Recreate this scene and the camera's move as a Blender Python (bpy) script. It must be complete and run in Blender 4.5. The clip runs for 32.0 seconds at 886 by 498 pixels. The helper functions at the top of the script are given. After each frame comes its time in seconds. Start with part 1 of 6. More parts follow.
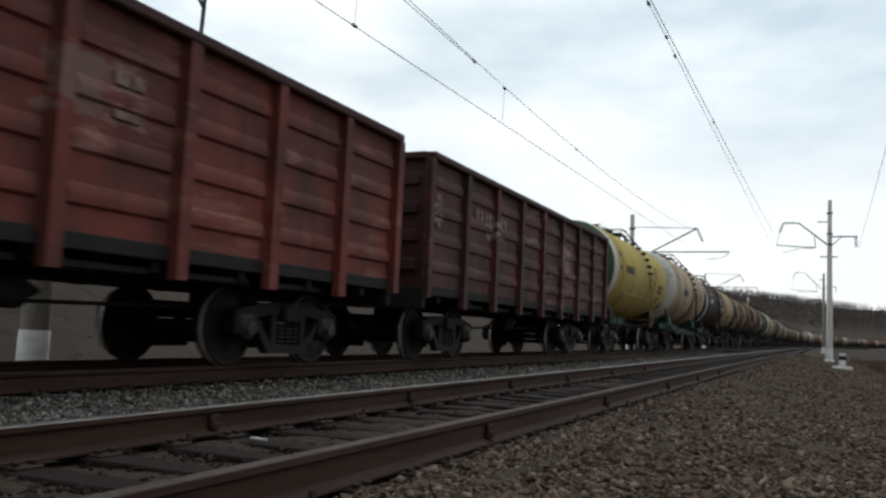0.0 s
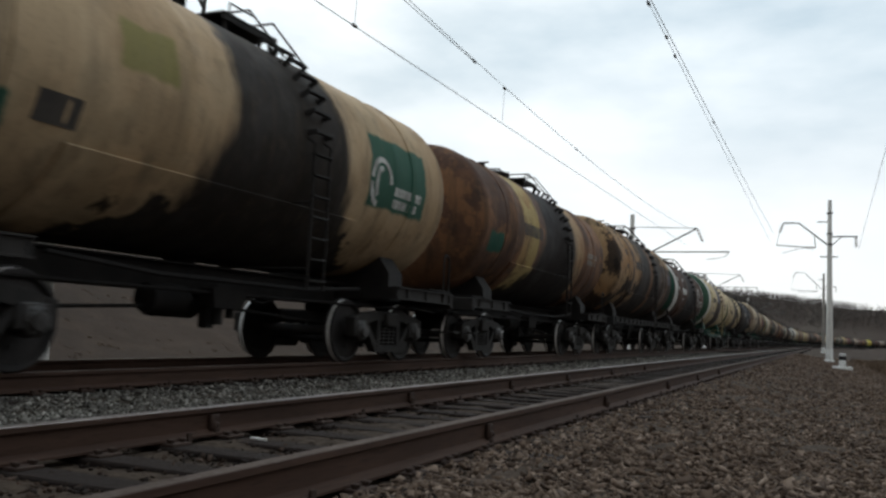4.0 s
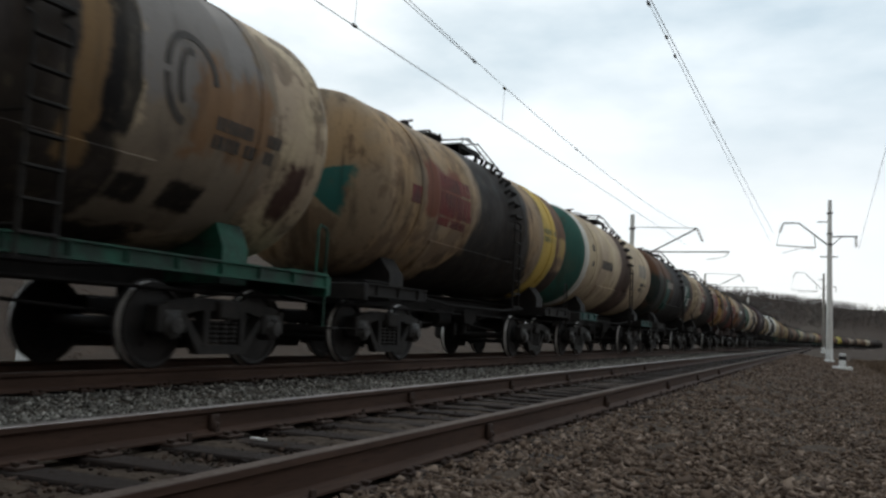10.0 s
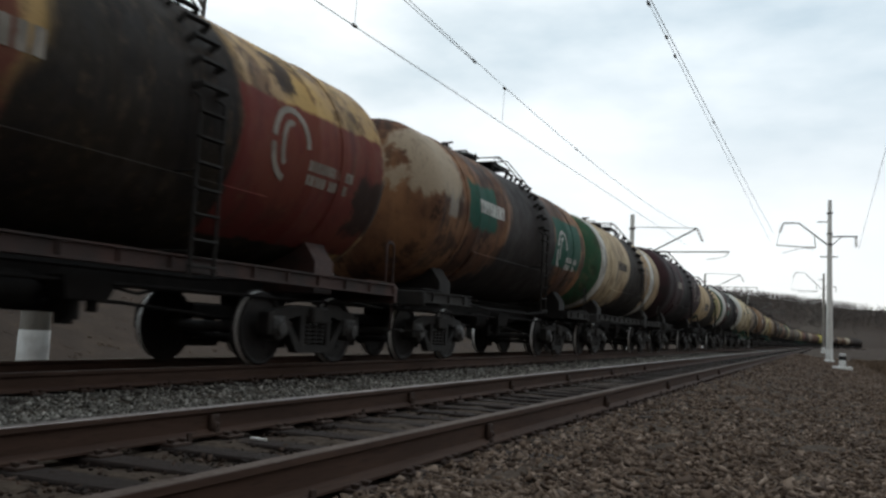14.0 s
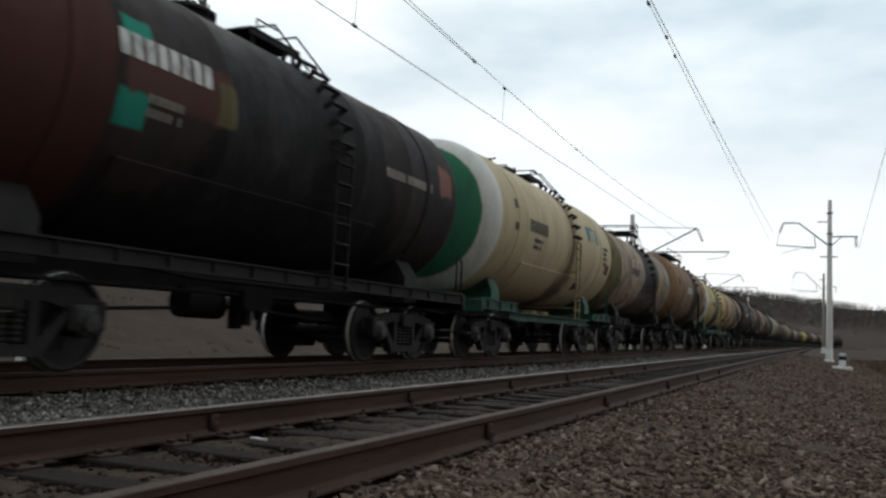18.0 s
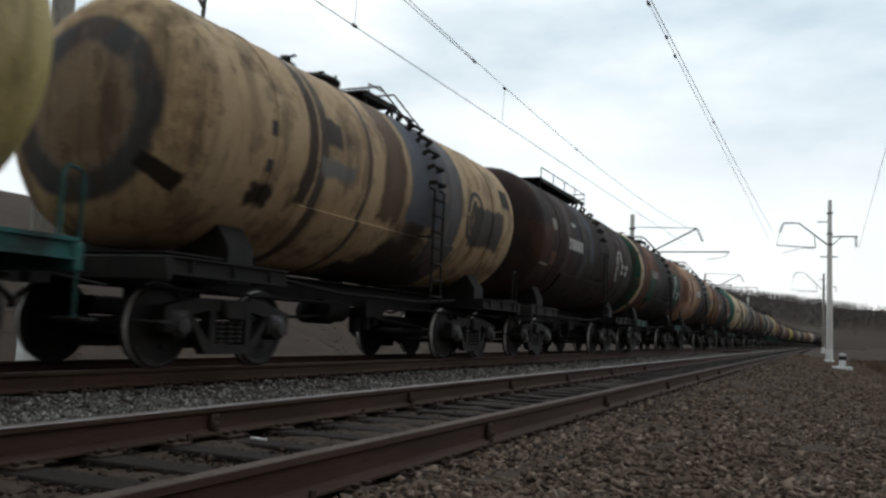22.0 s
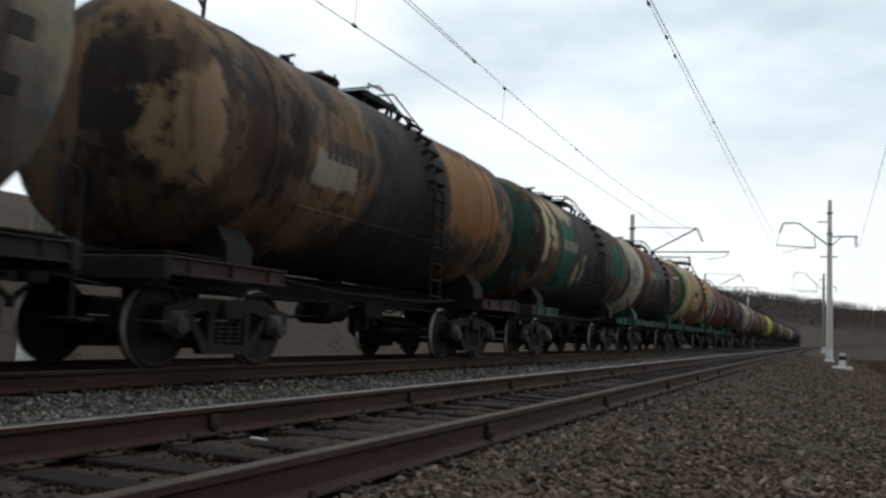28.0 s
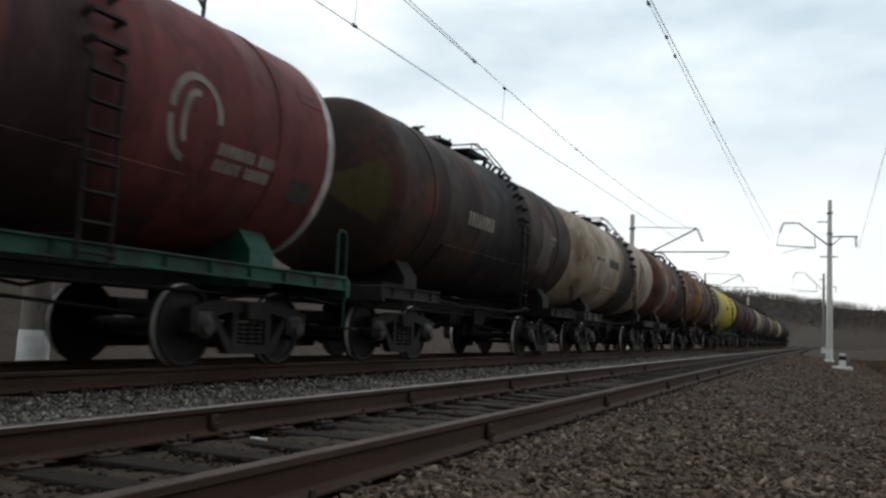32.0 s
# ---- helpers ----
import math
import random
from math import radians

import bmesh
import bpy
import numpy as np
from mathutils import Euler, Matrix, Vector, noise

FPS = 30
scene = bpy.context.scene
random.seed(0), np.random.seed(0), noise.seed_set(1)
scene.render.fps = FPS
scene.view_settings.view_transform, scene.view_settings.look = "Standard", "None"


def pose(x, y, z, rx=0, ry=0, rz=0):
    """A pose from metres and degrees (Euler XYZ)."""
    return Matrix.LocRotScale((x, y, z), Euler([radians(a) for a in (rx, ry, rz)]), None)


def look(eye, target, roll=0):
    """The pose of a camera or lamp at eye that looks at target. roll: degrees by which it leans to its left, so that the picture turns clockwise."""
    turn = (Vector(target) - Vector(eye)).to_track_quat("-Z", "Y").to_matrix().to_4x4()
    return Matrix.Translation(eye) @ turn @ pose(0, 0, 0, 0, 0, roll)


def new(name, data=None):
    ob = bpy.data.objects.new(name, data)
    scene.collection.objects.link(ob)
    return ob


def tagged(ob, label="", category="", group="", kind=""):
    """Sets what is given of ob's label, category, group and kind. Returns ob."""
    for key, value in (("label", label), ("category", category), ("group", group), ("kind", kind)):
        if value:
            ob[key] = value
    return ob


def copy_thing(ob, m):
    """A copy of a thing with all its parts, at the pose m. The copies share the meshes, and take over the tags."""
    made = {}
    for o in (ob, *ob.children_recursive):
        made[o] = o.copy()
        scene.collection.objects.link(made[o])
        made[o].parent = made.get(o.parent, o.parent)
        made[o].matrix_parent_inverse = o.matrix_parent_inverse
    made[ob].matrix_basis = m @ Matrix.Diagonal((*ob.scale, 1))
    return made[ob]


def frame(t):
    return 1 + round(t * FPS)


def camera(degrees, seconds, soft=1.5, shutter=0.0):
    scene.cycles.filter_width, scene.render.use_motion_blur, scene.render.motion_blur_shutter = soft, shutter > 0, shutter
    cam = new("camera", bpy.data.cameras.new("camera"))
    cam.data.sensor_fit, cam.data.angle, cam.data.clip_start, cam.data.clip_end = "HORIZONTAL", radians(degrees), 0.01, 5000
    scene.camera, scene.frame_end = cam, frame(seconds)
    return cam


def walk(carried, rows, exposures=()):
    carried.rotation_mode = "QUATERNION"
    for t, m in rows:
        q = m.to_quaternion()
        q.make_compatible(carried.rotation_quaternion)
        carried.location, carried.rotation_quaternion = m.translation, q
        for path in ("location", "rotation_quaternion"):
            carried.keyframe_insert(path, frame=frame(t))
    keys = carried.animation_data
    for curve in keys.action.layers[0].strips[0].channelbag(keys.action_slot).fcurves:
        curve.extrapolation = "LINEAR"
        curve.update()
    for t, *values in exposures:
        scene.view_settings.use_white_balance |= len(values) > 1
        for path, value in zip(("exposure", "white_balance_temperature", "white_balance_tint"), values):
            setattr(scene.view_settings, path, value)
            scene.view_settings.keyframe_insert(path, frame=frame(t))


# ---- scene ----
cam = camera(54.731, 32.0, soft=2.6, shutter=0.16)

# ---- the lie of the line: metres, z = 0 at the rail heads, y along the straight ----
FAR_X, NEAR_X = -7.507, -2.866          # track centres
BEND_Y, BEND_R = 187.0, 1392.0        # the straight ends, a long right-hand bend begins
GAUGE = 0.79                          # half the distance between rail heads
AXLE_R = 0.475
CAM_Z = 0.5718


def along(s, x0):
    """Place and heading (radians, to the right) at s metres along a track that starts at x0."""
    if s <= BEND_Y:
        return x0, s, 0.0
    r = BEND_R - x0
    a = (s - BEND_Y) / r
    return BEND_R - r * math.cos(a), BEND_Y + r * math.sin(a), a


def rolled(t):
    """Metres that the train has rolled, counted from 17.5 s; it slows a little all the way."""
    d = t - 17.5
    return 14.3166 * d - 0.019258 * d * d


EYE = pose(0, 0, CAM_Z, 90 + 5.3211, 0, 23.9667) @ pose(0, 0, 0, 0, 0, 2.5695)
walk(cam, [(0.0, EYE), (32.0, EYE)], exposures=[(0.0, 0.0), (32.0, 0.0)])

# ---- daylight: an overcast spring sky ----
world = bpy.data.worlds.new("overcast_sky")
scene.world = world
world.use_nodes = True
wn, wl = world.node_tree.nodes, world.node_tree.links
wn.clear()
w_out = wn.new("ShaderNodeOutputWorld")
w_bg = wn.new("ShaderNodeBackground")
w_sky = wn.new("ShaderNodeTexSky")
w_sky.sky_type, w_sky.sun_disc = "NISHITA", False
w_sky.sun_elevation, w_sky.sun_rotation = radians(26), radians(-32)
w_gain = wn.new("ShaderNodeVectorMath")
w_gain.operation = "SCALE"
w_gain.inputs["Scale"].default_value = 0.10
wl.new(w_sky.outputs[0], w_gain.inputs[0])
w_co = wn.new("ShaderNodeTexCoord")
w_map = wn.new("ShaderNodeMapping")
w_map.inputs["Scale"].default_value = (1.6, 1.6, 4.2)
wl.new(w_co.outputs["Generated"], w_map.inputs[0])
w_noise = wn.new("ShaderNodeTexNoise")
w_noise.inputs["Scale"].default_value, w_noise.inputs["Detail"].default_value = 2.3, 6.0
w_noise.inputs["Roughness"].default_value = 0.5
wl.new(w_map.outputs[0], w_noise.inputs["Vector"])
w_ramp = wn.new("ShaderNodeValToRGB")
w_ramp.color_ramp.elements[0].position, w_ramp.color_ramp.elements[0].color = 0.355, (0.575, 0.715, 0.81, 1)
w_ramp.color_ramp.elements[1].position, w_ramp.color_ramp.elements[1].color = 0.63, (0.95, 1.04, 1.09, 1)
wl.new(w_noise.outputs["Fac"], w_ramp.inputs[0])
w_mix = wn.new("ShaderNodeMix")
w_mix.data_type = "RGBA"
w_mix.inputs["Factor"].default_value = 0.93
wl.new(w_gain.outputs[0], w_mix.inputs["A"])
# the cloud thins to white haze towards the horizon
w_sep = wn.new("ShaderNodeSeparateXYZ")
wl.new(w_co.outputs["Generated"], w_sep.inputs[0])
w_low = wn.new("ShaderNodeMapRange")
w_low.interpolation_type = "SMOOTHSTEP"
for w_key, w_val in (("From Min", 0.03), ("From Max", 0.34), ("To Min", 0.90), ("To Max", 0.0)):
    w_low.inputs[w_key].default_value = w_val
wl.new(w_sep.outputs[2], w_low.inputs["Value"])
w_haze = wn.new("ShaderNodeMix")
w_haze.data_type = "RGBA"
w_haze.inputs["B"].default_value = (1.045, 1.07, 1.085, 1)
wl.new(w_low.outputs["Result"], w_haze.inputs["Factor"])
wl.new(w_ramp.outputs[0], w_haze.inputs["A"])
wl.new(w_haze.outputs["Result"], w_mix.inputs["B"])
# the cloud is bright overhead and towards the hidden sun, dull low on the other side
w_dot = wn.new("ShaderNodeVectorMath")
w_dot.operation = "DOT_PRODUCT"
w_dot.inputs[1].default_value = (-0.35, 0.56, 0.75)
wl.new(w_co.outputs["Generated"], w_dot.inputs[0])
w_glow = wn.new("ShaderNodeMapRange")
w_glow.interpolation_type = "SMOOTHSTEP"
for w_key, w_val in (("From Min", -0.50), ("From Max", 0.72), ("To Min", 0.33), ("To Max", 1.0)):
    w_glow.inputs[w_key].default_value = w_val
wl.new(w_dot.outputs["Value"], w_glow.inputs["Value"])
w_warm = wn.new("ShaderNodeMix")
w_warm.data_type, w_warm.blend_type = "RGBA", "MULTIPLY"
w_warm.inputs["Factor"].default_value = 1.0
w_tint = wn.new("ShaderNodeMix")
w_tint.data_type = "RGBA"
w_tint.inputs["A"].default_value, w_tint.inputs["B"].default_value = (1.0, 0.80, 0.68, 1), (1, 1, 1, 1)
wl.new(w_glow.outputs["Result"], w_tint.inputs["Factor"])
wl.new(w_mix.outputs["Result"], w_warm.inputs["A"])
wl.new(w_tint.outputs["Result"], w_warm.inputs["B"])
wl.new(w_warm.outputs["Result"], w_bg.inputs[0])
# an overcast sky is brightest overhead
w_top = wn.new("ShaderNodeMapRange")
w_top.interpolation_type = "SMOOTHSTEP"
for w_key, w_val in (("From Min", 0.34), ("From Max", 0.9), ("To Min", 1.0), ("To Max", 1.6)):
    w_top.inputs[w_key].default_value = w_val
wl.new(w_sep.outputs[2], w_top.inputs["Value"])
w_power = wn.new("ShaderNodeMath")
w_power.operation = "MULTIPLY"
wl.new(w_glow.outputs["Result"], w_power.inputs[0])
wl.new(w_top.outputs["Result"], w_power.inputs[1])
wl.new(w_power.outputs[0], w_bg.inputs[1])
wl.new(w_bg.outputs[0], w_out.inputs[0])

sun_data = bpy.data.lights.new("sun", "SUN")
sun_data.energy, sun_data.angle, sun_data.color = 0.6, radians(30), (1.0, 0.90, 0.78)
sun = new("sun", sun_data)
sun.matrix_world = look((-47.6, 76.2, 43.8), (0, 0, 0))


# ---- materials ----
def material(name):
    m = bpy.data.materials.new(name)
    m.use_nodes = True
    return m, m.node_tree.nodes, m.node_tree.links, m.node_tree.nodes["Principled BSDF"]


def rgba(c):
    return (c[0], c[1], c[2], 1.0)


class Nodes:
    """Short hand for building node trees."""

    def __init__(self, name):
        self.m, self.n, self.l, self.bsdf = material(name)
        self.co = self.n.new("ShaderNodeTexCoord").outputs["Object"]

    def noise(self, scale, detail=4.0, stretch=None, rough=0.55, co=None):
        src = co or self.co
        if stretch:
            mp = self.n.new("ShaderNodeMapping")
            mp.inputs["Scale"].default_value = stretch
            self.l.new(src, mp.inputs[0])
            src = mp.outputs[0]
        t = self.n.new("ShaderNodeTexNoise")
        t.inputs["Scale"].default_value, t.inputs["Detail"].default_value = scale, detail
        t.inputs["Roughness"].default_value = rough
        self.l.new(src, t.inputs["Vector"])
        return t.outputs["Fac"]

    def math(self, op, a, b=0.0, clamp=False):
        t = self.n.new("ShaderNodeMath")
        t.operation, t.use_clamp = op, clamp
        for i, v in enumerate((a, b)):
            if isinstance(v, (int, float)):
                t.inputs[i].default_value = v
            else:
                self.l.new(v, t.inputs[i])
        return t.outputs[0]

    def span(self, v, lo, hi, to0=0.0, to1=1.0):
        t = self.n.new("ShaderNodeMapRange")
        t.interpolation_type = "SMOOTHSTEP"
        self.l.new(v, t.inputs["Value"])
        for k, x in (("From Min", lo), ("From Max", hi), ("To Min", to0), ("To Max", to1)):
            t.inputs[k].default_value = x
        return t.outputs["Result"]

    def mix(self, fac, a, b, blend="MIX"):
        t = self.n.new("ShaderNodeMix")
        t.data_type, t.blend_type = "RGBA", blend
        for key, v in (("Factor", fac), ("A", a), ("B", b)):
            if isinstance(v, (int, float)):
                t.inputs[key].default_value = v
            elif isinstance(v, tuple):
                t.inputs[key].default_value = rgba(v)
            else:
                self.l.new(v, t.inputs[key])
        return t.outputs["Result"]

    def done(self, colour, rough=0.7, metal=0.0, bump=None, depth=0.01, strength=0.6, gloss=0.5):
        if isinstance(colour, tuple):
            self.bsdf.inputs["Base Color"].default_value = rgba(colour)
        else:
            self.l.new(colour, self.bsdf.inputs["Base Color"])
        if isinstance(rough, (int, float)):
            self.bsdf.inputs["Roughness"].default_value = rough
        else:
            self.l.new(rough, self.bsdf.inputs["Roughness"])
        self.bsdf.inputs["Metallic"].default_value = metal
        self.bsdf.inputs["Specular IOR Level"].default_value = gloss
        if bump is not None:
            b = self.n.new("ShaderNodeBump")
            b.inputs["Distance"].default_value, b.inputs["Strength"].default_value = depth, strength
            self.l.new(bump, b.inputs["Height"])
            self.l.new(b.outputs[0], self.bsdf.inputs["Normal"])
        return self.m


def grimy(name, colour, dirt=(0.02, 0.017, 0.014), amount=0.5, rough=0.65, metal=0.0, scale=3.0, bump=0.004, gloss=0.3):
    """Paint or steel under a coat of patchy dirt."""
    k = Nodes(name)
    big, fine = k.noise(scale, 5), k.noise(scale * 14, 3)
    f = k.math("MULTIPLY", k.span(big, 0.34, 0.7), amount)
    f = k.math("ADD", f, k.math("MULTIPLY", k.span(fine, 0.5, 0.8), amount * 0.4), True)
    r = k.span(fine, 0.2, 0.8, rough - 0.08, min(1.0, rough + 0.2))
    return k.done(k.mix(f, colour, dirt), r, metal, fine, bump, 0.6, gloss)


def scuffed(name, colour, dirt, scuff, amount, seed, rubs=()):
    """Old wagon paint with dirt, rusty bleeding and pale scuffs dragged along the side."""
    k = Nodes(name)
    mp = k.n.new("ShaderNodeMapping")
    mp.inputs["Location"].default_value = (seed, seed * 2.3, seed * 1.7)
    k.l.new(k.co, mp.inputs[0])
    co = mp.outputs[0]
    big, fine = k.noise(0.9, 6, co=co), k.noise(30, 3, co=co)
    drag = k.noise(2.2, 7, (1.0, 0.35, 2.4), rough=0.66, co=co)
    runs = k.noise(4.0, 5, (1.0, 1.0, 0.12), co=co)
    c = k.mix(k.span(big, 0.36, 0.64), colour, dirt)
    c = k.mix(k.math("MULTIPLY", k.span(runs, 0.5, 0.7), 0.55), c, tuple(v * 0.5 for v in dirt))
    place = k.span(k.noise(0.55, 3, co=co), 0.46, 0.62)
    f = k.math("MULTIPLY", k.math("MULTIPLY", k.span(drag, 0.52, 0.62), place), amount)
    c = k.mix(f, c, scuff)
    sep = k.n.new("ShaderNodeSeparateXYZ")
    k.l.new(k.co, sep.inputs[0])
    tear = k.math("SUBTRACT", k.noise(3.5, 7, (1.0, 0.6, 2.0), rough=0.66, co=co), 0.5)
    for y0, y1, z0, z1, worn, keep in rubs:
        yy = k.math("ADD", sep.outputs[1], k.math("MULTIPLY", tear, 0.9))
        zz = k.math("ADD", sep.outputs[2], k.math("MULTIPLY", tear, 0.6))
        f = k.math("MULTIPLY", k.span(yy, y0 - 0.06, y0 + 0.06), k.span(yy, y1 - 0.06, y1 + 0.06, 1.0, 0.0))
        f = k.math("MULTIPLY", f, k.math("MULTIPLY", k.span(zz, z0 - 0.03, z0 + 0.03), k.span(zz, z1 - 0.03, z1 + 0.03, 1.0, 0.0)))
        c = k.mix(k.math("MULTIPLY", f, keep), c, worn)
    c = k.mix(k.math("MULTIPLY", k.span(fine, 0.5, 0.75), 0.3), c, tuple(v * 0.6 for v in dirt))
    return k.done(c, k.span(fine, 0.2, 0.8, 0.6, 0.85), 0.0, fine, 0.004, 0.6, 0.3)


def by_object(name, dark, light, rough=0.85, scale=9.0, bump=0.01, stretch=None, metal=0.0):
    """Wood, stone or rust that differs from piece to piece."""
    k = Nodes(name)
    info = k.n.new("ShaderNodeObjectInfo").outputs["Random"]
    isle = k.n.new("ShaderNodeNewGeometry").outputs["Random Per Island"]
    a, b = k.noise(scale, 5, stretch), k.noise(scale * 6, 3, stretch)
    f = k.math("ADD", k.math("MULTIPLY", k.span(a, 0.3, 0.72), 0.55), k.math("MULTIPLY", info, 0.2))
    f = k.math("ADD", f, k.math("MULTIPLY", isle, 0.45), True)
    c = k.mix(f, dark, light)
    c = k.mix(k.math("MULTIPLY", k.span(b, 0.5, 0.75), 0.45), c, tuple(v * 0.45 for v in dark))
    return k.done(c, rough, metal, b, bump, 0.8, 0.2)


def stone(name, dark, mid, light, scale=20.0):
    """Broken stone: most pieces dull, a few pale, with dusty faces."""
    k = Nodes(name)
    isle = k.n.new("ShaderNodeNewGeometry").outputs["Random Per Island"]
    a, b = k.noise(scale, 5), k.noise(0.9, 4)
    c = k.mix(k.span(isle, 0.0, 0.72), dark, mid)
    c = k.mix(k.math("MULTIPLY", k.span(isle, 0.66, 1.0), 0.9), c, light)
    c = k.mix(k.math("MULTIPLY", k.span(a, 0.48, 0.7), 0.5), c, tuple(v * 0.6 for v in dark))
    c = k.mix(k.math("MULTIPLY", k.span(b, 0.42, 0.66), 0.45), c, tuple(v * 0.75 for v in mid))
    return k.done(c, 0.92, 0.0, a, 0.006, 0.8, 0.2)


STONE_BROWN = stone("rusty_ballast", (0.046, 0.030, 0.021), (0.112, 0.076, 0.054), (0.225, 0.167, 0.128))
STONE_CRIB = stone("oily_crib_ballast", (0.010, 0.0062, 0.0045), (0.030, 0.018, 0.012), (0.072, 0.046, 0.033))
STONE_GREY = stone("grey_ballast", (0.050, 0.045, 0.038), (0.145, 0.134, 0.117), (0.36, 0.335, 0.30))
SLEEPER = by_object("creosoted_timber", (0.0052, 0.0034, 0.0028), (0.020, 0.0128, 0.0098), 0.9, 5, 0.012, (1, 6, 6))
RAIL_RUST = by_object("rail_rust", (0.027, 0.0142, 0.0095), (0.066, 0.0365, 0.0250), 0.8, 4, 0.003, (2, .25, 2))
RAIL_TOP = grimy("rail_head_polished", (0.24, 0.21, 0.20), (0.10, 0.07, 0.055), 0.5, 0.34, 0.8, 2.0, 0.0006)
RAIL_DULL = grimy("rail_head_dull", (0.064, 0.045, 0.036), (0.034, 0.021, 0.016), 0.8, 0.72, 0.1, 2.0, 0.001, 0.2)
IRON = grimy("rusty_fittings", (0.05, 0.03, 0.022), (0.018, 0.014, 0.012), 0.6, 0.8, 0.2, 8)
STEEL_BLACK = grimy("black_running_gear", (0.015, 0.0138, 0.0132), (0.035, 0.030, 0.026), 0.5, 0.7, 0.0, 5, 0.004, 0.2)
WHEEL_FACE = grimy("oily_wheel_face", (0.015, 0.0138, 0.0138), (0.032, 0.027, 0.0245), 0.55, 0.65, 0.0, 4, 0.004, 0.25)
# a darker black than the running gear, for parts below the body
UNDERBODY_BLACK = grimy("black_underbody", (0.0105, 0.0097, 0.0093), (0.022, 0.019, 0.0175), 0.5, 0.8, 0.0, 4, 0.004, 0.12)
WORN_BOX = grimy("worn_axle_box", (0.055, 0.052, 0.050), (0.014, 0.012, 0.011), 0.75, 0.38, 0.5, 9, 0.002, 0.4)
TREAD = grimy("polished_tread", (0.80, 0.79, 0.77), (0.45, 0.42, 0.40), 0.3, 0.42, 0.3, 6, 0.0005, 0.5)
CONCRETE = by_object("mast_concrete", (0.42, 0.41, 0.38), (0.66, 0.64, 0.60), 0.9, 2.5, 0.004, (2, 2, .4))
OLD_CONCRETE = by_object("stained_concrete", (0.13, 0.12, 0.105), (0.27, 0.25, 0.22), 0.95, 2.5, 0.004, (2, 2, .4))
WHITEWASH = grimy("whitewash", (0.72, 0.72, 0.70), (0.3, 0.27, 0.23), 0.35, 0.9, 0, 5)
GALV = grimy("dull_galvanised_steel", (0.16, 0.16, 0.16), (0.06, 0.05, 0.045), 0.6, 0.6, 0.5, 3)
WIRE = grimy("weathered_copper_wire", (0.10, 0.09, 0.085), (0.05, 0.045, 0.04), 0.4, 0.55, 0.5, 3, 0.0005)
GLAZE = grimy("insulator_glaze", (0.14, 0.10, 0.085), (0.05, 0.04, 0.035), 0.3, 0.25, 0, 6, 0.0005)
WHITE_PAINT = grimy("white_lettering", (0.58, 0.58, 0.55), (0.12, 0.10, 0.085), 0.65, 0.7, 0, 5)
DARK_PAINT = grimy("dark_lettering", (0.045, 0.040, 0.036), (0.12, 0.10, 0.08), 0.3, 0.7, 0, 5)
TEAL_PAINT = grimy("teal_lettering", (0.02, 0.16, 0.20), (0.05, 0.05, 0.045), 0.3, 0.7, 0, 5)
RED_PAINT = grimy("red_panel_paint", (0.155, 0.026, 0.024), (0.04, 0.022, 0.018), 0.75, 0.65, 0, 2.5)
GREEN_PAINT = grimy("green_panel_paint", (0.015, 0.10, 0.066), (0.03, 0.03, 0.025), 0.6, 0.65, 0, 2.5)
OLIVE_PAINT = grimy("olive_panel_paint", (0.22, 0.20, 0.075), (0.05, 0.045, 0.03), 0.5, 0.65, 0, 2.5)
GREY_PAINT = grimy("grey_panel_paint", (0.24, 0.26, 0.28), (0.06, 0.055, 0.05), 0.5, 0.65, 0, 2.5)
BLACK_PAINT = grimy("black_panel_paint", (0.012, 0.012, 0.013), (0.04, 0.034, 0.03), 0.4, 0.55, 0, 2.5)
PALE_PAINT = grimy("pale_grime_bar", (0.30, 0.27, 0.23), (0.09, 0.075, 0.06), 0.6, 0.7, 0, 3)
ORANGE_PAINT = grimy("orange_lettering", (0.34, 0.105, 0.035), (0.2, 0.08, 0.04), 0.3, 0.7, 0, 3)


def ground_material():
    k = Nodes("ground_of_gravel_and_dry_grass")
    sep = k.n.new("ShaderNodeSeparateXYZ")
    k.l.new(k.co, sep.inputs[0])
    x = sep.outputs[0]
    big, mid, fine = k.noise(0.12, 5), k.noise(1.3, 5), k.noise(14, 4)
    grass = k.mix(k.span(big, 0.3, 0.7), (0.031, 0.0195, 0.0132), (0.022, 0.0142, 0.010))
    grass = k.mix(k.math("MULTIPLY", k.span(mid, 0.45, 0.7), 0.6), grass, (0.048, 0.031, 0.0205))
    gravel = k.mix(k.span(fine, 0.3, 0.7), (0.022, 0.0155, 0.011), (0.062, 0.045, 0.033))
    near = k.math("ADD", x, k.math("MULTIPLY", mid, 1.6))
    side = k.math("MULTIPLY", k.span(near, 1.7, 3.2, 1.0, 0.0), k.span(near, -11.5, -9.4, 0.0, 1.0))
    c = k.mix(side, grass, gravel)
    c = k.mix(k.math("MULTIPLY", k.span(fine, 0.5, 0.8), 0.35), c, (0.03, 0.024, 0.018))
    return k.done(c, 0.95, 0.0, fine, 0.03, 0.8, 0.1)


GROUND = ground_material()


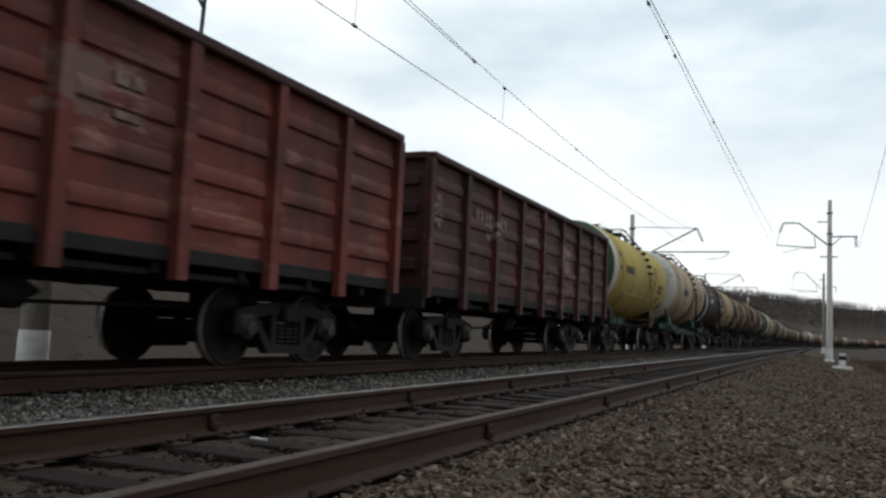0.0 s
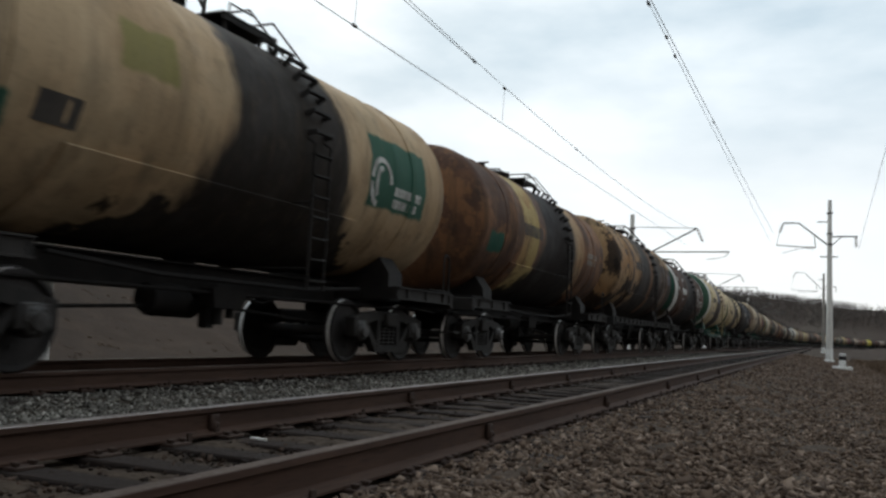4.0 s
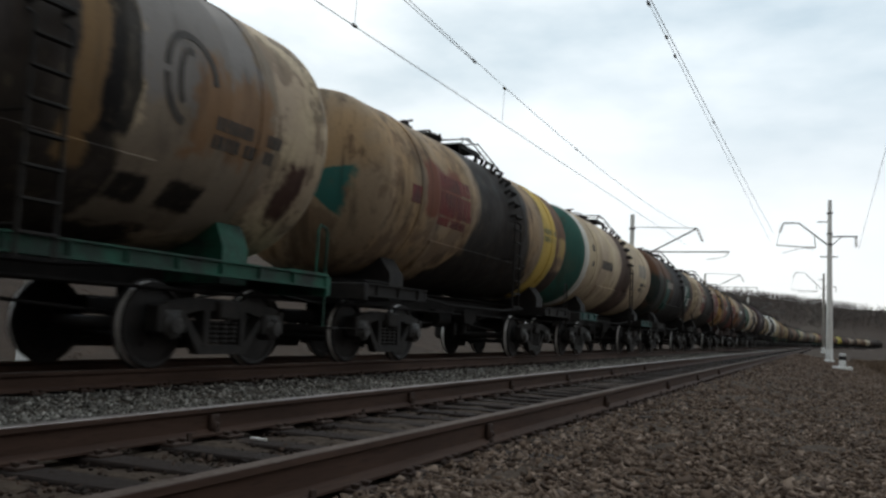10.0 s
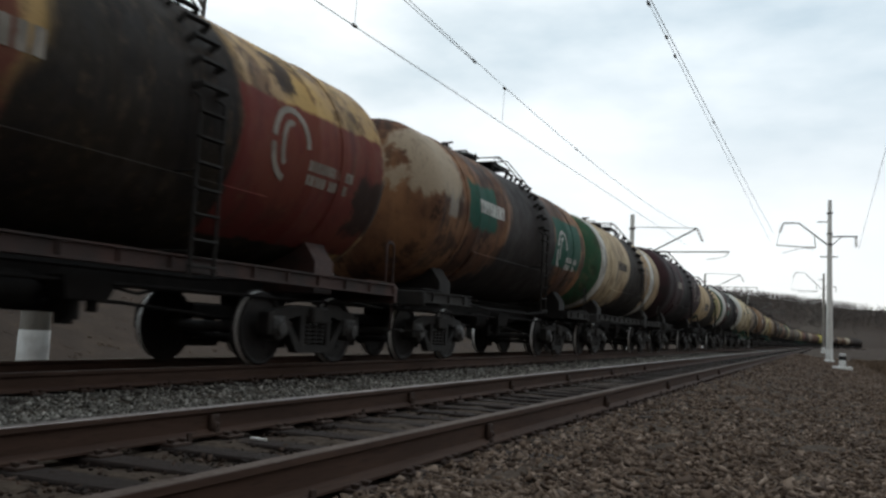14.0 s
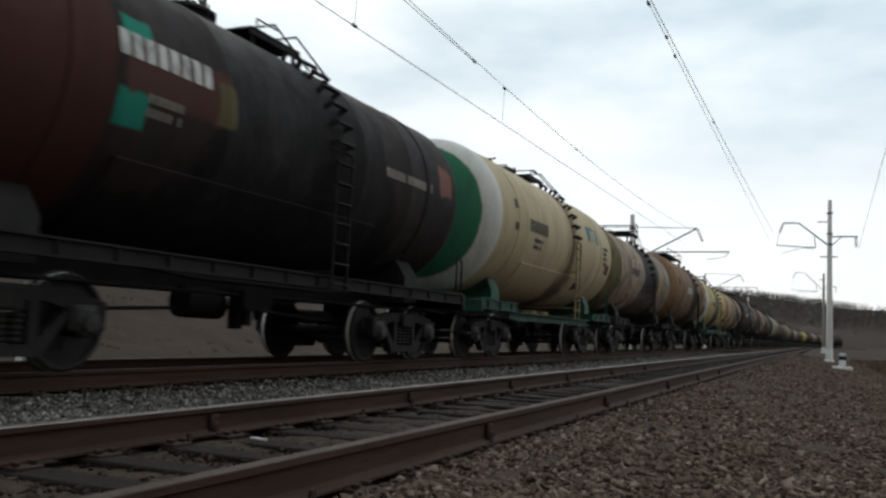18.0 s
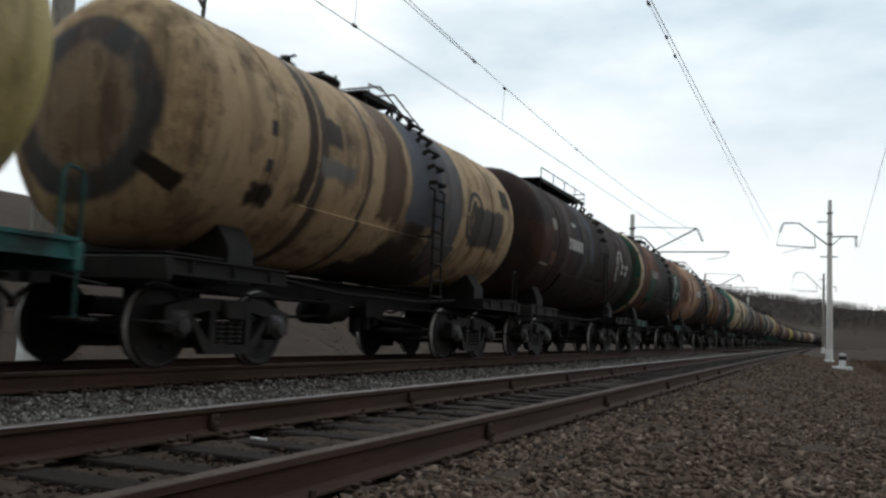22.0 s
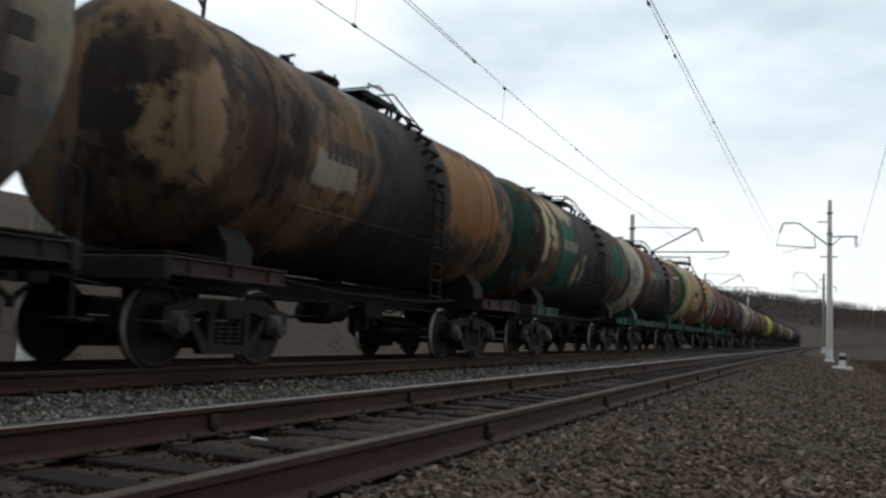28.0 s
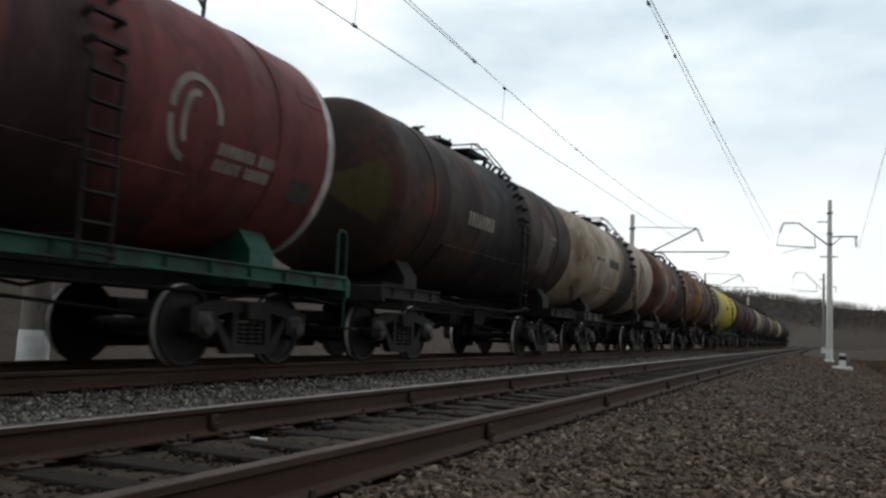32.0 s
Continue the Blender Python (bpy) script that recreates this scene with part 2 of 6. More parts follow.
def tank_paint(name, base, base2, bands=(), spill=None, rust=None, rust_amount=0.0, streak=0.35, rough=0.5, seed=0.0, spill_at=0.0, gloss=0.14, daubs=(), axis=2.84):
    """Weathered tank paint: two tones, painted bands across the barrel, an oil spill below the hatch, rust and runs."""
    k = Nodes(name)
    mp = k.n.new("ShaderNodeMapping")
    mp.inputs["Location"].default_value = (seed * 7.3, seed * 3.1, seed * 5.7)
    k.l.new(k.co, mp.inputs[0])
    co = mp.outputs[0]
    sep = k.n.new("ShaderNodeSeparateXYZ")
    k.l.new(k.co, sep.inputs[0])
    y, z = sep.outputs[1], sep.outputs[2]
    big, mid, fine = k.noise(0.7, 6, co=co), k.noise(2.6, 6, co=co), k.noise(26, 3, co=co)
    runs = k.noise(3.2, 6, (1.0, 1.0, 0.12), co=co)
    thin = k.noise(9.0, 4, (1.0, 1.0, 0.07), co=co)
    c = k.mix(k.span(big, 0.38, 0.62), base, base2)
    wob = k.math("MULTIPLY", k.math("SUBTRACT", mid, 0.5), 0.06)
    yb = k.math("ADD", y, wob)
    for y0, y1, colour, *far in bands:
        f = k.math("MULTIPLY", k.span(yb, y0 - 0.02, y0 + 0.02), k.span(yb, y1 - 0.02, y1 + 0.02, 1.0, 0.0))
        if far:
            f = k.math("MULTIPLY", f, k.span(k.math("ADD", sep.outputs[0], wob), far[0] - 0.04, far[0] + 0.04, 1.0, 0.0))
        c = k.mix(k.math("MULTIPLY", f, 0.94), c, colour)
    # scuffed, chalky paint and peeling rust
    chalk = k.noise(1.9, 6, (1.0, 1.0, 0.6), rough=0.65, co=co)
    c = k.mix(k.math("MULTIPLY", k.span(chalk, 0.55, 0.68), 0.05 + 0.40 * rust_amount), c, tuple(min(0.6, v * 1.35 + 0.02) for v in base))
    if rust:
        flake = k.math("ADD", k.noise(1.15, 7, co=co, rough=0.66), k.math("MULTIPLY", k.math("SUBTRACT", runs, 0.5), 0.25))
        f = k.math("MULTIPLY", k.span(flake, 0.51, 0.565), min(1.0, rust_amount * 1.25), True)
        c = k.mix(f, c, rust)
        spots = k.math("ADD", k.noise(2.4, 7, (1.0, 1.0, 0.55), rough=0.7, co=co), k.math("MULTIPLY", k.math("SUBTRACT", big, 0.5), 0.5))
        c = k.mix(k.math("MULTIPLY", k.span(spots, 0.58, 0.64), min(0.9, rust_amount * 1.3), True), c, tuple(v * 0.5 for v in rust))
    f = k.math("MULTIPLY", k.span(runs, 0.47, 0.70), streak)
    c = k.mix(f, c, (0.040, 0.031, 0.025))
    f = k.math("MULTIPLY", k.math("MULTIPLY", k.span(thin, 0.52, 0.66), k.span(big, 0.35, 0.6)), streak * 0.9)
    c = k.mix(f, c, (0.052, 0.036, 0.026))
    r = k.span(mid, 0.25, 0.75, rough, rough + 0.2)
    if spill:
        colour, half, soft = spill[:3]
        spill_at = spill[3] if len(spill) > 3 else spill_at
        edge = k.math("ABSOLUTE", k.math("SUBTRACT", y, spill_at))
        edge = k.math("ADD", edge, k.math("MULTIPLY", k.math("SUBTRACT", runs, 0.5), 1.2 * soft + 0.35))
        # the oil spill widens downwards; its low spread also paints in the belly's shade
        shade_flare = k.math("MULTIPLY", k.span(z, 1.35, 3.1, 1.0, 0.0), 0.25 + 0.35 * half)
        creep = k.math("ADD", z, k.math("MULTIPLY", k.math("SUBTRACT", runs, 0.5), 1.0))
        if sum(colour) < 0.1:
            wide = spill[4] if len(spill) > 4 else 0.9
            shade_flare = k.math("ADD", shade_flare, k.math("MULTIPLY", k.span(creep, 1.35, 1.75 + 0.2 * wide, 1.0, 0.0), wide))
        edge = k.math("SUBTRACT", edge, shade_flare)
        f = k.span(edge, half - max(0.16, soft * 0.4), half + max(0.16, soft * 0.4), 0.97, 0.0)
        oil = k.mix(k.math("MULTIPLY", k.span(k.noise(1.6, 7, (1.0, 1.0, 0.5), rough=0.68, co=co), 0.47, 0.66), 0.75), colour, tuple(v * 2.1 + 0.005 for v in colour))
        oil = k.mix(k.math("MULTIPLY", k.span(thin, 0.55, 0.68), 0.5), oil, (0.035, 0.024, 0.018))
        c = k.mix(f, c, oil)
    if daubs:
        # repainted panels, peeled places, painted-in sheen; by length and angle round the shell
        turn = k.math("MULTIPLY", k.math("ARCTAN2", k.math("SUBTRACT", z, axis), sep.outputs[0]), 57.2958)
        tear = k.math("SUBTRACT", k.noise(2.3, 7, rough=0.66, co=co), 0.5)
        rip = k.math("SUBTRACT", k.noise(3.1, 7, (1.0, 1.0, 0.4), rough=0.66, co=co), 0.5)
        for y0, y1, a0, a1, colour, rag in daubs:
            yy = k.math("ADD", y, k.math("MULTIPLY", tear, 4.6 * rag))
            aa = k.math("ADD", turn, k.math("MULTIPLY", rip, 165.0 * rag))
            e, g = 0.012 + 0.28 * rag, 0.7 + 14.0 * rag
            f = k.math("MULTIPLY", k.span(yy, y0 - e, y0 + e), k.span(yy, y1 - e, y1 + e, 1.0, 0.0))
            f = k.math("MULTIPLY", f, k.math("MULTIPLY", k.span(aa, a0 - g, a0 + g), k.span(aa, a1 - g, a1 + g, 1.0, 0.0)))
            c = k.mix(k.math("MULTIPLY", f, 0.94), c, colour)
        c = k.mix(k.math("MULTIPLY", k.span(runs, 0.52, 0.70), streak * 0.8), c, (0.030, 0.024, 0.020))
    grain = k.noise(6.5, 7, (1.0, 1.0, 0.5), rough=0.7, co=co)
    c = k.mix(k.math("MULTIPLY", k.span(grain, 0.53, 0.7), 0.12 + 0.3 * min(1.0, rust_amount * 1.5)), c, tuple(v * 0.4 for v in base2))
    c = k.mix(k.math("MULTIPLY", k.span(fine, 0.52, 0.75), 0.25), c, (0.045, 0.036, 0.030))
    return k.done(c, r, 0.0, mid, 0.014, 0.4, gloss)


# ---- mesh helpers ----
class Shape:
    """Collects vertices and faces of one part."""

    def __init__(self):
        self.v, self.f, self.mi, self.mat = [], [], [], 0

    def add(self, verts, faces):
        n = len(self.v)
        self.v += [tuple(p) for p in verts]
        self.f += [tuple(i + n for i in f) for f in faces]
        self.mi += [self.mat] * len(faces)
        return self

    def box(self, x0, x1, y0, y1, z0, z1, c=0.0, m=None):
        """A box; c takes its long edges off."""
        c = min(c, (x1 - x0) * 0.45, (y1 - y0) * 0.45, (z1 - z0) * 0.45)
        if c <= 0:
            p = [(x, y, z) for z in (z0, z1) for y in (y0, y1) for x in (x0, x1)]
            f = [(0, 2, 3, 1), (4, 5, 7, 6), (0, 1, 5, 4), (2, 6, 7, 3), (0, 4, 6, 2), (1, 3, 7, 5)]
        else:
            p, f = [], []
            for z, k in ((z0, c), (z0 + c, 0), (z1 - c, 0), (z1, c)):
                p += [(x0 + c, y0 + k, z), (x1 - c, y0 + k, z), (x1 - k, y0 + c, z), (x1 - k, y1 - c, z),
                      (x1 - c, y1 - k, z), (x0 + c, y1 - k, z), (x0 + k, y1 - c, z), (x0 + k, y0 + c, z)]
            for r in range(3):
                for i in range(8):
                    j = (i + 1) % 8
                    f.append((r * 8 + i, r * 8 + j, r * 8 + 8 + j, r * 8 + 8 + i))
            f += [tuple(range(7, -1, -1)), tuple(range(24, 32))]
        if m is not None:
            p = [m @ Vector(q) for q in p]
        return self.add(p, f)

    def rod(self, a, b, r, seg=8, r2=None, caps=True):
        a, b = Vector(a), Vector(b)
        d = (b - a).normalized()
        u = d.orthogonal().normalized()
        w = d.cross(u)
        r2 = r if r2 is None else r2
        p = []
        for q, k in ((a, r), (b, r2)):
            for i in range(seg):
                t = 2 * math.pi * i / seg
                p.append(q + (u * math.cos(t) + w * math.sin(t)) * k)
        f = [(i, (i + 1) % seg, seg + (i + 1) % seg, seg + i) for i in range(seg)]
        if caps:
            f += [tuple(range(seg - 1, -1, -1)), tuple(range(seg, 2 * seg))]
        return self.add(p, f)

    def path(self, pts, r, seg=6):
        """A bent rod through the points."""
        pts = [Vector(p) for p in pts]
        rings = []
        u = None
        for i, p in enumerate(pts):
            d = (pts[min(i + 1, len(pts) - 1)] - pts[max(i - 1, 0)]).normalized()
            u = d.orthogonal().normalized() if u is None else (u - d * u.dot(d)).normalized()
            w = d.cross(u)
            rings += [p + (u * math.cos(2 * math.pi * k / seg) + w * math.sin(2 * math.pi * k / seg)) * r for k in range(seg)]
        f = []
        for i in range(len(pts) - 1):
            f += [(i * seg + k, i * seg + (k + 1) % seg, (i + 1) * seg + (k + 1) % seg, (i + 1) * seg + k) for k in range(seg)]
        f += [tuple(range(seg - 1, -1, -1)), tuple(range((len(pts) - 1) * seg, len(pts) * seg))]
        return self.add(rings, f)

    def turn(self, profile, axis, seg=32, m=None, closed=True):
        """A profile of (radius, distance along the axis) turned about x, y or z."""
        p = []
        for r, h in profile:
            for i in range(seg):
                t = 2 * math.pi * i / seg
                a, b = r * math.cos(t), r * math.sin(t)
                q = {"x": (h, a, b), "y": (b, h, a), "z": (a, b, h)}[axis]
                p.append(m @ Vector(q) if m is not None else q)
        f = []
        for k in range(len(profile) - 1):
            f += [(k * seg + i, k * seg + (i + 1) % seg, (k + 1) * seg + (i + 1) % seg, (k + 1) * seg + i) for i in range(seg)]
        if closed:
            f += [tuple(range(seg - 1, -1, -1)), tuple(range((len(profile) - 1) * seg, len(profile) * seg))]
        return self.add(p, f)

    def slab(self, outline, axis, lo, hi):
        """A flat outline given thickness along x or y or z."""
        n = len(outline)
        p = []
        for h in (lo, hi):
            for a, b in outline:
                p.append({"x": (h, a, b), "y": (a, h, b), "z": (a, b, h)}[axis])
        f = [tuple(range(n - 1, -1, -1)), tuple(range(n, 2 * n))]
        f += [(i, (i + 1) % n, n + (i + 1) % n, n + i) for i in range(n)]
        return self.add(p, f)

    def mesh(self, name, *mats, smooth=True):
        me = bpy.data.meshes.new(name)
        me.from_pydata([tuple(p) for p in self.v], [], self.f)
        for mt in mats:
            me.materials.append(mt)
        if len(mats) > 1:
            me.polygons.foreach_set("material_index", self.mi)
        b = bmesh.new()
        b.from_mesh(me)
        bmesh.ops.recalc_face_normals(b, faces=b.faces)
        b.to_mesh(me)
        b.free()
        if smooth:
            me.polygons.foreach_set("use_smooth", [True] * len(me.polygons))
            me.set_sharp_from_angle(angle=radians(38))
        me.update()
        return me


def part(name, shape, mats, parent, label=""):
    """One mesh object under a thing or a part; a mesh may be shared."""
    mats = mats if isinstance(mats, (tuple, list)) else (mats,)
    me = shape if isinstance(shape, bpy.types.Mesh) else shape.mesh(name, *mats)
    ob = new(name, me)
    ob.parent = parent
    if label:
        ob["label"] = label
    return ob


def repaint(ob, *mats):
    """Other materials on an object whose mesh is shared."""
    for i, mt in enumerate(mats):
        if mt is not None:
            ob.material_slots[i].link = "OBJECT"
            ob.material_slots[i].material = mt


# ---- ground, ballast and tracks ----
PROFILE = ((-900, 30), (-400, 26), (-120, 17.0), (-60, 10.0), (-32, 4.8), (-22, 2.3), (-15, -0.1), (-12.4, -0.72), (-10.6, -0.5), (-9.5, -0.23), (-6.2, -0.23),
           (-5.5, -0.25), (-4.5, -0.235), (-4.2, -0.225), (-2.2, -0.218), (-1.9, -0.203), (-1.45, -0.206), (-1.1, -0.27), (-0.3, -0.39), (1.0, -0.47), (2.5, -0.62),
           (4.0, -0.68), (5.5, -0.58), (8.0, -0.1), (12, 0.55), (40, 1.1), (120, 1.2), (400, 3.0))
PX, PZ = np.array([p[0] for p in PROFILE]), np.array([p[1] for p in PROFILE])


def smooth01(v):
    v = np.clip(v, 0.0, 1.0)
    return v * v * (3 - 2 * v)


def ground_z(x, y):
    """Height of the ground; x and y may be arrays."""
    x, y = np.asarray(x, float), np.asarray(y, float)
    off = np.maximum(0.0, y - BEND_Y) ** 2 / (2 * BEND_R)
    lat = x - off
    z = np.interp(lat, PX, PZ)
    hill = smooth01((y - 345) / 439) * smooth01((-lat - 25) / 160 + 0.18 * np.sin(y / 146.0))
    z = z + hill * (17 + 5 * np.sin(x / 170.0 + 1.0) + 2.0 * np.sin(x / 61.0 + y / 90.0))
    return z


def ground_sheet():
    xs = np.unique(np.round(np.concatenate([PX, np.linspace(-12, 9, 85), np.linspace(-60, 60, 49), np.linspace(-400, 400, 81),
                                            np.linspace(-2600, 2600, 53)]), 2))
    ys = np.unique(np.round(np.concatenate([np.linspace(-12, 40, 105), np.linspace(40, 200, 81), np.linspace(200, 1000, 101),
                                            np.linspace(-1500, 4600, 62)]), 2))
    gx, gy = np.meshgrid(xs, ys)
    gz = ground_z(gx, gy)
    rng = np.random.default_rng(4)
    near = smooth01((60 - np.abs(gy)) / 40.0)
    gz = gz + rng.normal(0, 0.012, gz.shape) * near
    nx, ny = len(xs), len(ys)
    idx = np.arange(nx * ny).reshape(ny, nx)
    f = np.stack([idx[:-1, :-1], idx[:-1, 1:], idx[1:, 1:], idx[1:, :-1]], -1).reshape(-1, 4)
    me = bpy.data.meshes.new("ground")
    me.from_pydata(np.stack([gx, gy, gz], -1).reshape(-1, 3).tolist(), [], f.tolist())
    me.materials.append(GROUND)
    me.polygons.foreach_set("use_smooth", [True] * len(me.polygons))
    ob = new("ground", me)
    return tagged(ob, "brown stony ground with dry winter grass beside the railway", "ground", kind="structure")


ground_sheet()


def stones(name, label, places, sizes, mat, seed):
    """Crushed stones of uneven shape, joined in one mesh."""
    v = np.array([(x, y, z) for z in (-1, 1) for y in (-1, 1) for x in (-1, 1)], float) * 0.72
    f = np.array([(0, 2, 3), (0, 3, 1), (4, 5, 7), (4, 7, 6), (0, 1, 5), (0, 5, 4), (2, 6, 7), (2, 7, 3), (0, 4, 6), (0, 6, 2), (1, 3, 7), (1, 7, 5)])
    rng = np.random.default_rng(seed)
    n = len(places)
    ax = rng.normal(size=(n, 4)) * np.array([1.0, 0.28, 0.28, 1.0])
    ax /= np.linalg.norm(ax, axis=1)[:, None]
    w, a, b, c = ax.T
    rot = np.stack([1 - 2 * (b * b + c * c), 2 * (a * b - w * c), 2 * (a * c + w * b), 2 * (a * b + w * c), 1 - 2 * (a * a + c * c),
                    2 * (b * c - w * a), 2 * (a * c - w * b), 2 * (b * c + w * a), 1 - 2 * (a * a + b * b)], -1).reshape(n, 3, 3)
    shape = v[None] * rng.uniform((0.8, 0.45, 0.22), (1.9, 1.1, 0.55), (n, 3))[:, None, :] * rng.uniform(0.45, 1.25, (n, 8, 3))
    p = np.einsum("nij,nkj->nki", rot, shape) * (sizes[:, None, None] * 0.5)
    p = p + places[:, None, :]
    faces = (f[None] + (np.arange(n) * 8)[:, None, None]).reshape(-1, 3)
    me = bpy.data.meshes.new(name)
    me.vertices.add(n * 8)
    me.vertices.foreach_set("co", p.reshape(-1))
    me.loops.add(n * 36)
    me.loops.foreach_set("vertex_index", faces.reshape(-1))
    me.polygons.add(n * 12)
    me.polygons.foreach_set("loop_start", np.arange(0, n * 36, 3))
    me.update(calc_edges=True)
    me.materials.append(mat)
    ob = new(name, me)
    return tagged(ob, label, "ballast", kind="stuff")


def scatter(n, x0, x1, y0, y1, lo, hi, seed, power=1.0, lift=0.0, avoid=None):
    rng = np.random.default_rng(seed)
    x = rng.uniform(x0, x1, n)
    y = y0 * (y1 / y0) ** (rng.uniform(0, 1, n) ** power)
    if avoid:
        keep = avoid(x, y)
        x, y = x[keep], y[keep]
    keep = (x < 0.9) | (rng.uniform(0, 1, len(x)) > 0.75 * smooth01((x - 0.9) / 1.6) * smooth01((y - 5.0) / 8.0))
    x, y = x[keep], y[keep]
    s = rng.uniform(lo, hi, len(x)) * (1 + np.clip(y - 12, 0, 60) * 0.012)
    z = ground_z(x, y) + s * rng.uniform(-0.25, 0.22, len(x)) + lift
    return np.stack([x, y, z], -1), s


def off_rails(x, y):
    ok = np.ones(len(x), bool)
    for c in (NEAR_X, FAR_X):
        for sgn in (-1, 1):
            ok &= np.abs(x - c - sgn * GAUGE) > 0.10
    return ok


def off_sleepers(x, y):
    phase = np.mod(y - 0.3, 0.55)
    on = (np.abs(phase - 0.275) < 0.10) & (np.abs(x - NEAR_X) < 1.38) & (x < -1.97)
    rng = np.random.default_rng(3)
    return off_rails(x, y) & (~on | (rng.uniform(0, 1, len(x)) < 0.34))


P, S = scatter(84000, -1.95, 4.4, 2.6, 78, 0.016, 0.072, 11, 0.95, 0.002, off_sleepers)
stones("ballast_shoulder", "loose brown crushed stone beside the near track", P, S, STONE_BROWN, 12)
P, S = scatter(2600, -1.5, 3.6, 2.6, 16, 0.06, 0.10, 23, 1.0, 0.004, off_sleepers)
stones("ballast_shoulder", "larger flat brown stones among the ballast", P, S, STONE_BROWN, 24)
P, S = scatter(14000, -1.9, 4.0, 2.6, 9.0, 0.016, 0.055, 19, 1.0, 0.0, off_sleepers)
stones("ballast_shoulder", "small brown broken stone in the foreground", P, S, STONE_BROWN, 20)
P, S = scatter(19000, -4.3, -1.4, 1.6, 40, 0.018, 0.05, 13, 0.9, 0.0, off_sleepers)
stones("ballast_crib", "rust-brown crushed stone between the sleepers of the near track", P, S, STONE_CRIB, 14)
P, S = scatter(30000, -6.75, -4.2, 2.0, 60, 0.030, 0.066, 15, 0.9, 0.012, off_rails)
stones("ballast_between_tracks", "pale grey crushed stone between the two tracks", P, S, STONE_GREY, 16)
P, S = scatter(7000, -9.7, -6.6, 3.0, 50, 0.030, 0.06, 17, 0.9, 0, off_rails)
stones("ballast_far_track", "grey crushed stone under the far track", P, S, STONE_GREY, 18)


def scatter_back(n, x0, x1, lo, hi, seed):
    rng = np.random.default_rng(seed)
    x, y = rng.uniform(x0, x1, n), rng.uniform(-13.0, 3.2, n)
    keep = off_sleepers(x, y)
    x, y = x[keep], y[keep]
    s = rng.uniform(lo, hi, len(x))
    return np.stack([x, y, ground_z(x, y) + s * rng.uniform(-0.25, 0.22, len(x))], -1), s


P, S = scatter_back(14000, -1.6, 4.2, 0.03, 0.08, 41)
stones("ballast_shoulder", "brown crushed stone round and behind the camera", P, S, STONE_BROWN, 42)
P, S = scatter_back(9000, -4.3, -1.6, 0.02, 0.05, 45)
stones("ballast_crib", "dark oily crushed stone between the sleepers further back", P, S, STONE_CRIB, 46)
P, S = scatter_back(9000, -9.7, -4.2, 0.04, 0.08, 43)
stones("ballast_between_tracks", "grey crushed stone further back between the tracks", P, S, STONE_GREY, 44)

RAIL_SECTION = ((-0.0375, 0.0), (0.0375, 0.0), (0.0375, -0.034), (0.011, -0.050), (0.009, -0.145), (0.03, -0.158),
                (0.075, -0.168), (0.075, -0.180), (-0.075, -0.180), (-0.075, -0.168), (-0.03, -0.158), (-0.009, -0.145),
                (-0.011, -0.050), (-0.0375, -0.034))


def rail_mesh(x0, side, head):
    """One rail swept along its track."""
    stations = [-14 + 2 * i for i in range(100)] + [186 + 6 * i for i in range(120)]
    s = Shape()
    sec = [(-0.0375, -0.004), (-0.034, 0.0), (0.033, 0.0), (0.0375, -0.004)] + list(RAIL_SECTION[2:])
    n = len(sec)
    v, f, mi = [], [], []
    for y in stations:
        px, py, a = along(y, x0)
        for u, z in sec:
            d = side * GAUGE + u
            v.append((px + d * math.cos(a), py - d * math.sin(a), z))
    for i in range(len(stations) - 1):
        for k in range(n):
            f.append((i * n + k, i * n + (k + 1) % n, (i + 1) * n + (k + 1) % n, (i + 1) * n + k))
            mi.append(1 if k in (1, 2) else 0)
    s.v, s.f, s.mi = v, f, mi
    return s.mesh("rail", RAIL_RUST, head)


def sleeper_mesh(half):
    s = Shape()
    s.box(-half, half, -0.115, 0.115, -0.36, -0.200, 0.012)
    return s.mesh("sleeper", SLEEPER)


def fastener_mesh():
    """Tie plate with spikes and a rail anchor."""
    s = Shape()
    s.box(-0.16, 0.16, -0.085, 0.085, -0.200, -0.180, 0.005)
    for x in (-0.115, 0.115):
        for y in (-0.05, 0.05):
            s.box(x - 0.016, x + 0.016, y - 0.016, y + 0.016, -0.182, -0.165, 0.004)
            s.box(x - 0.024, x + 0.024, y - 0.018, y + 0.018, -0.167, -0.157, 0.004)
    return s.mesh("tie_plate", IRON)


def anchor_mesh():
    s = Shape()
    s.box(-0.085, 0.085, -0.018, 0.018, -0.205, -0.182, 0.004)
    s.box(0.072, 0.092, -0.02, 0.02, -0.205, -0.140, 0.004)
    s.box(-0.092, -0.072, -0.02, 0.02, -0.205, -0.150, 0.004)
    return s.mesh("rail_anchor", IRON)


SLEEPER_ME, PLATE_ME, ANCHOR_ME = sleeper_mesh(1.37), fastener_mesh(), anchor_mesh()


def clamp_mesh():
    s = Shape()
    for d in (-1, 1):
        a, b = sorted((d * 0.010, d * 0.046))
        s.box(a, b, -0.045, 0.045, -0.158, -0.050, 0.012)
        s.box(*sorted((d * 0.03, d * 0.058)), -0.028, 0.028, -0.172, -0.100, 0.008)
        s.rod((d * 0.04, 0, -0.12), (d * 0.066, 0, -0.12), 0.014, 6)
    return s.mesh("rail_clamp", IRON)


CLAMP_ME = clamp_mesh()


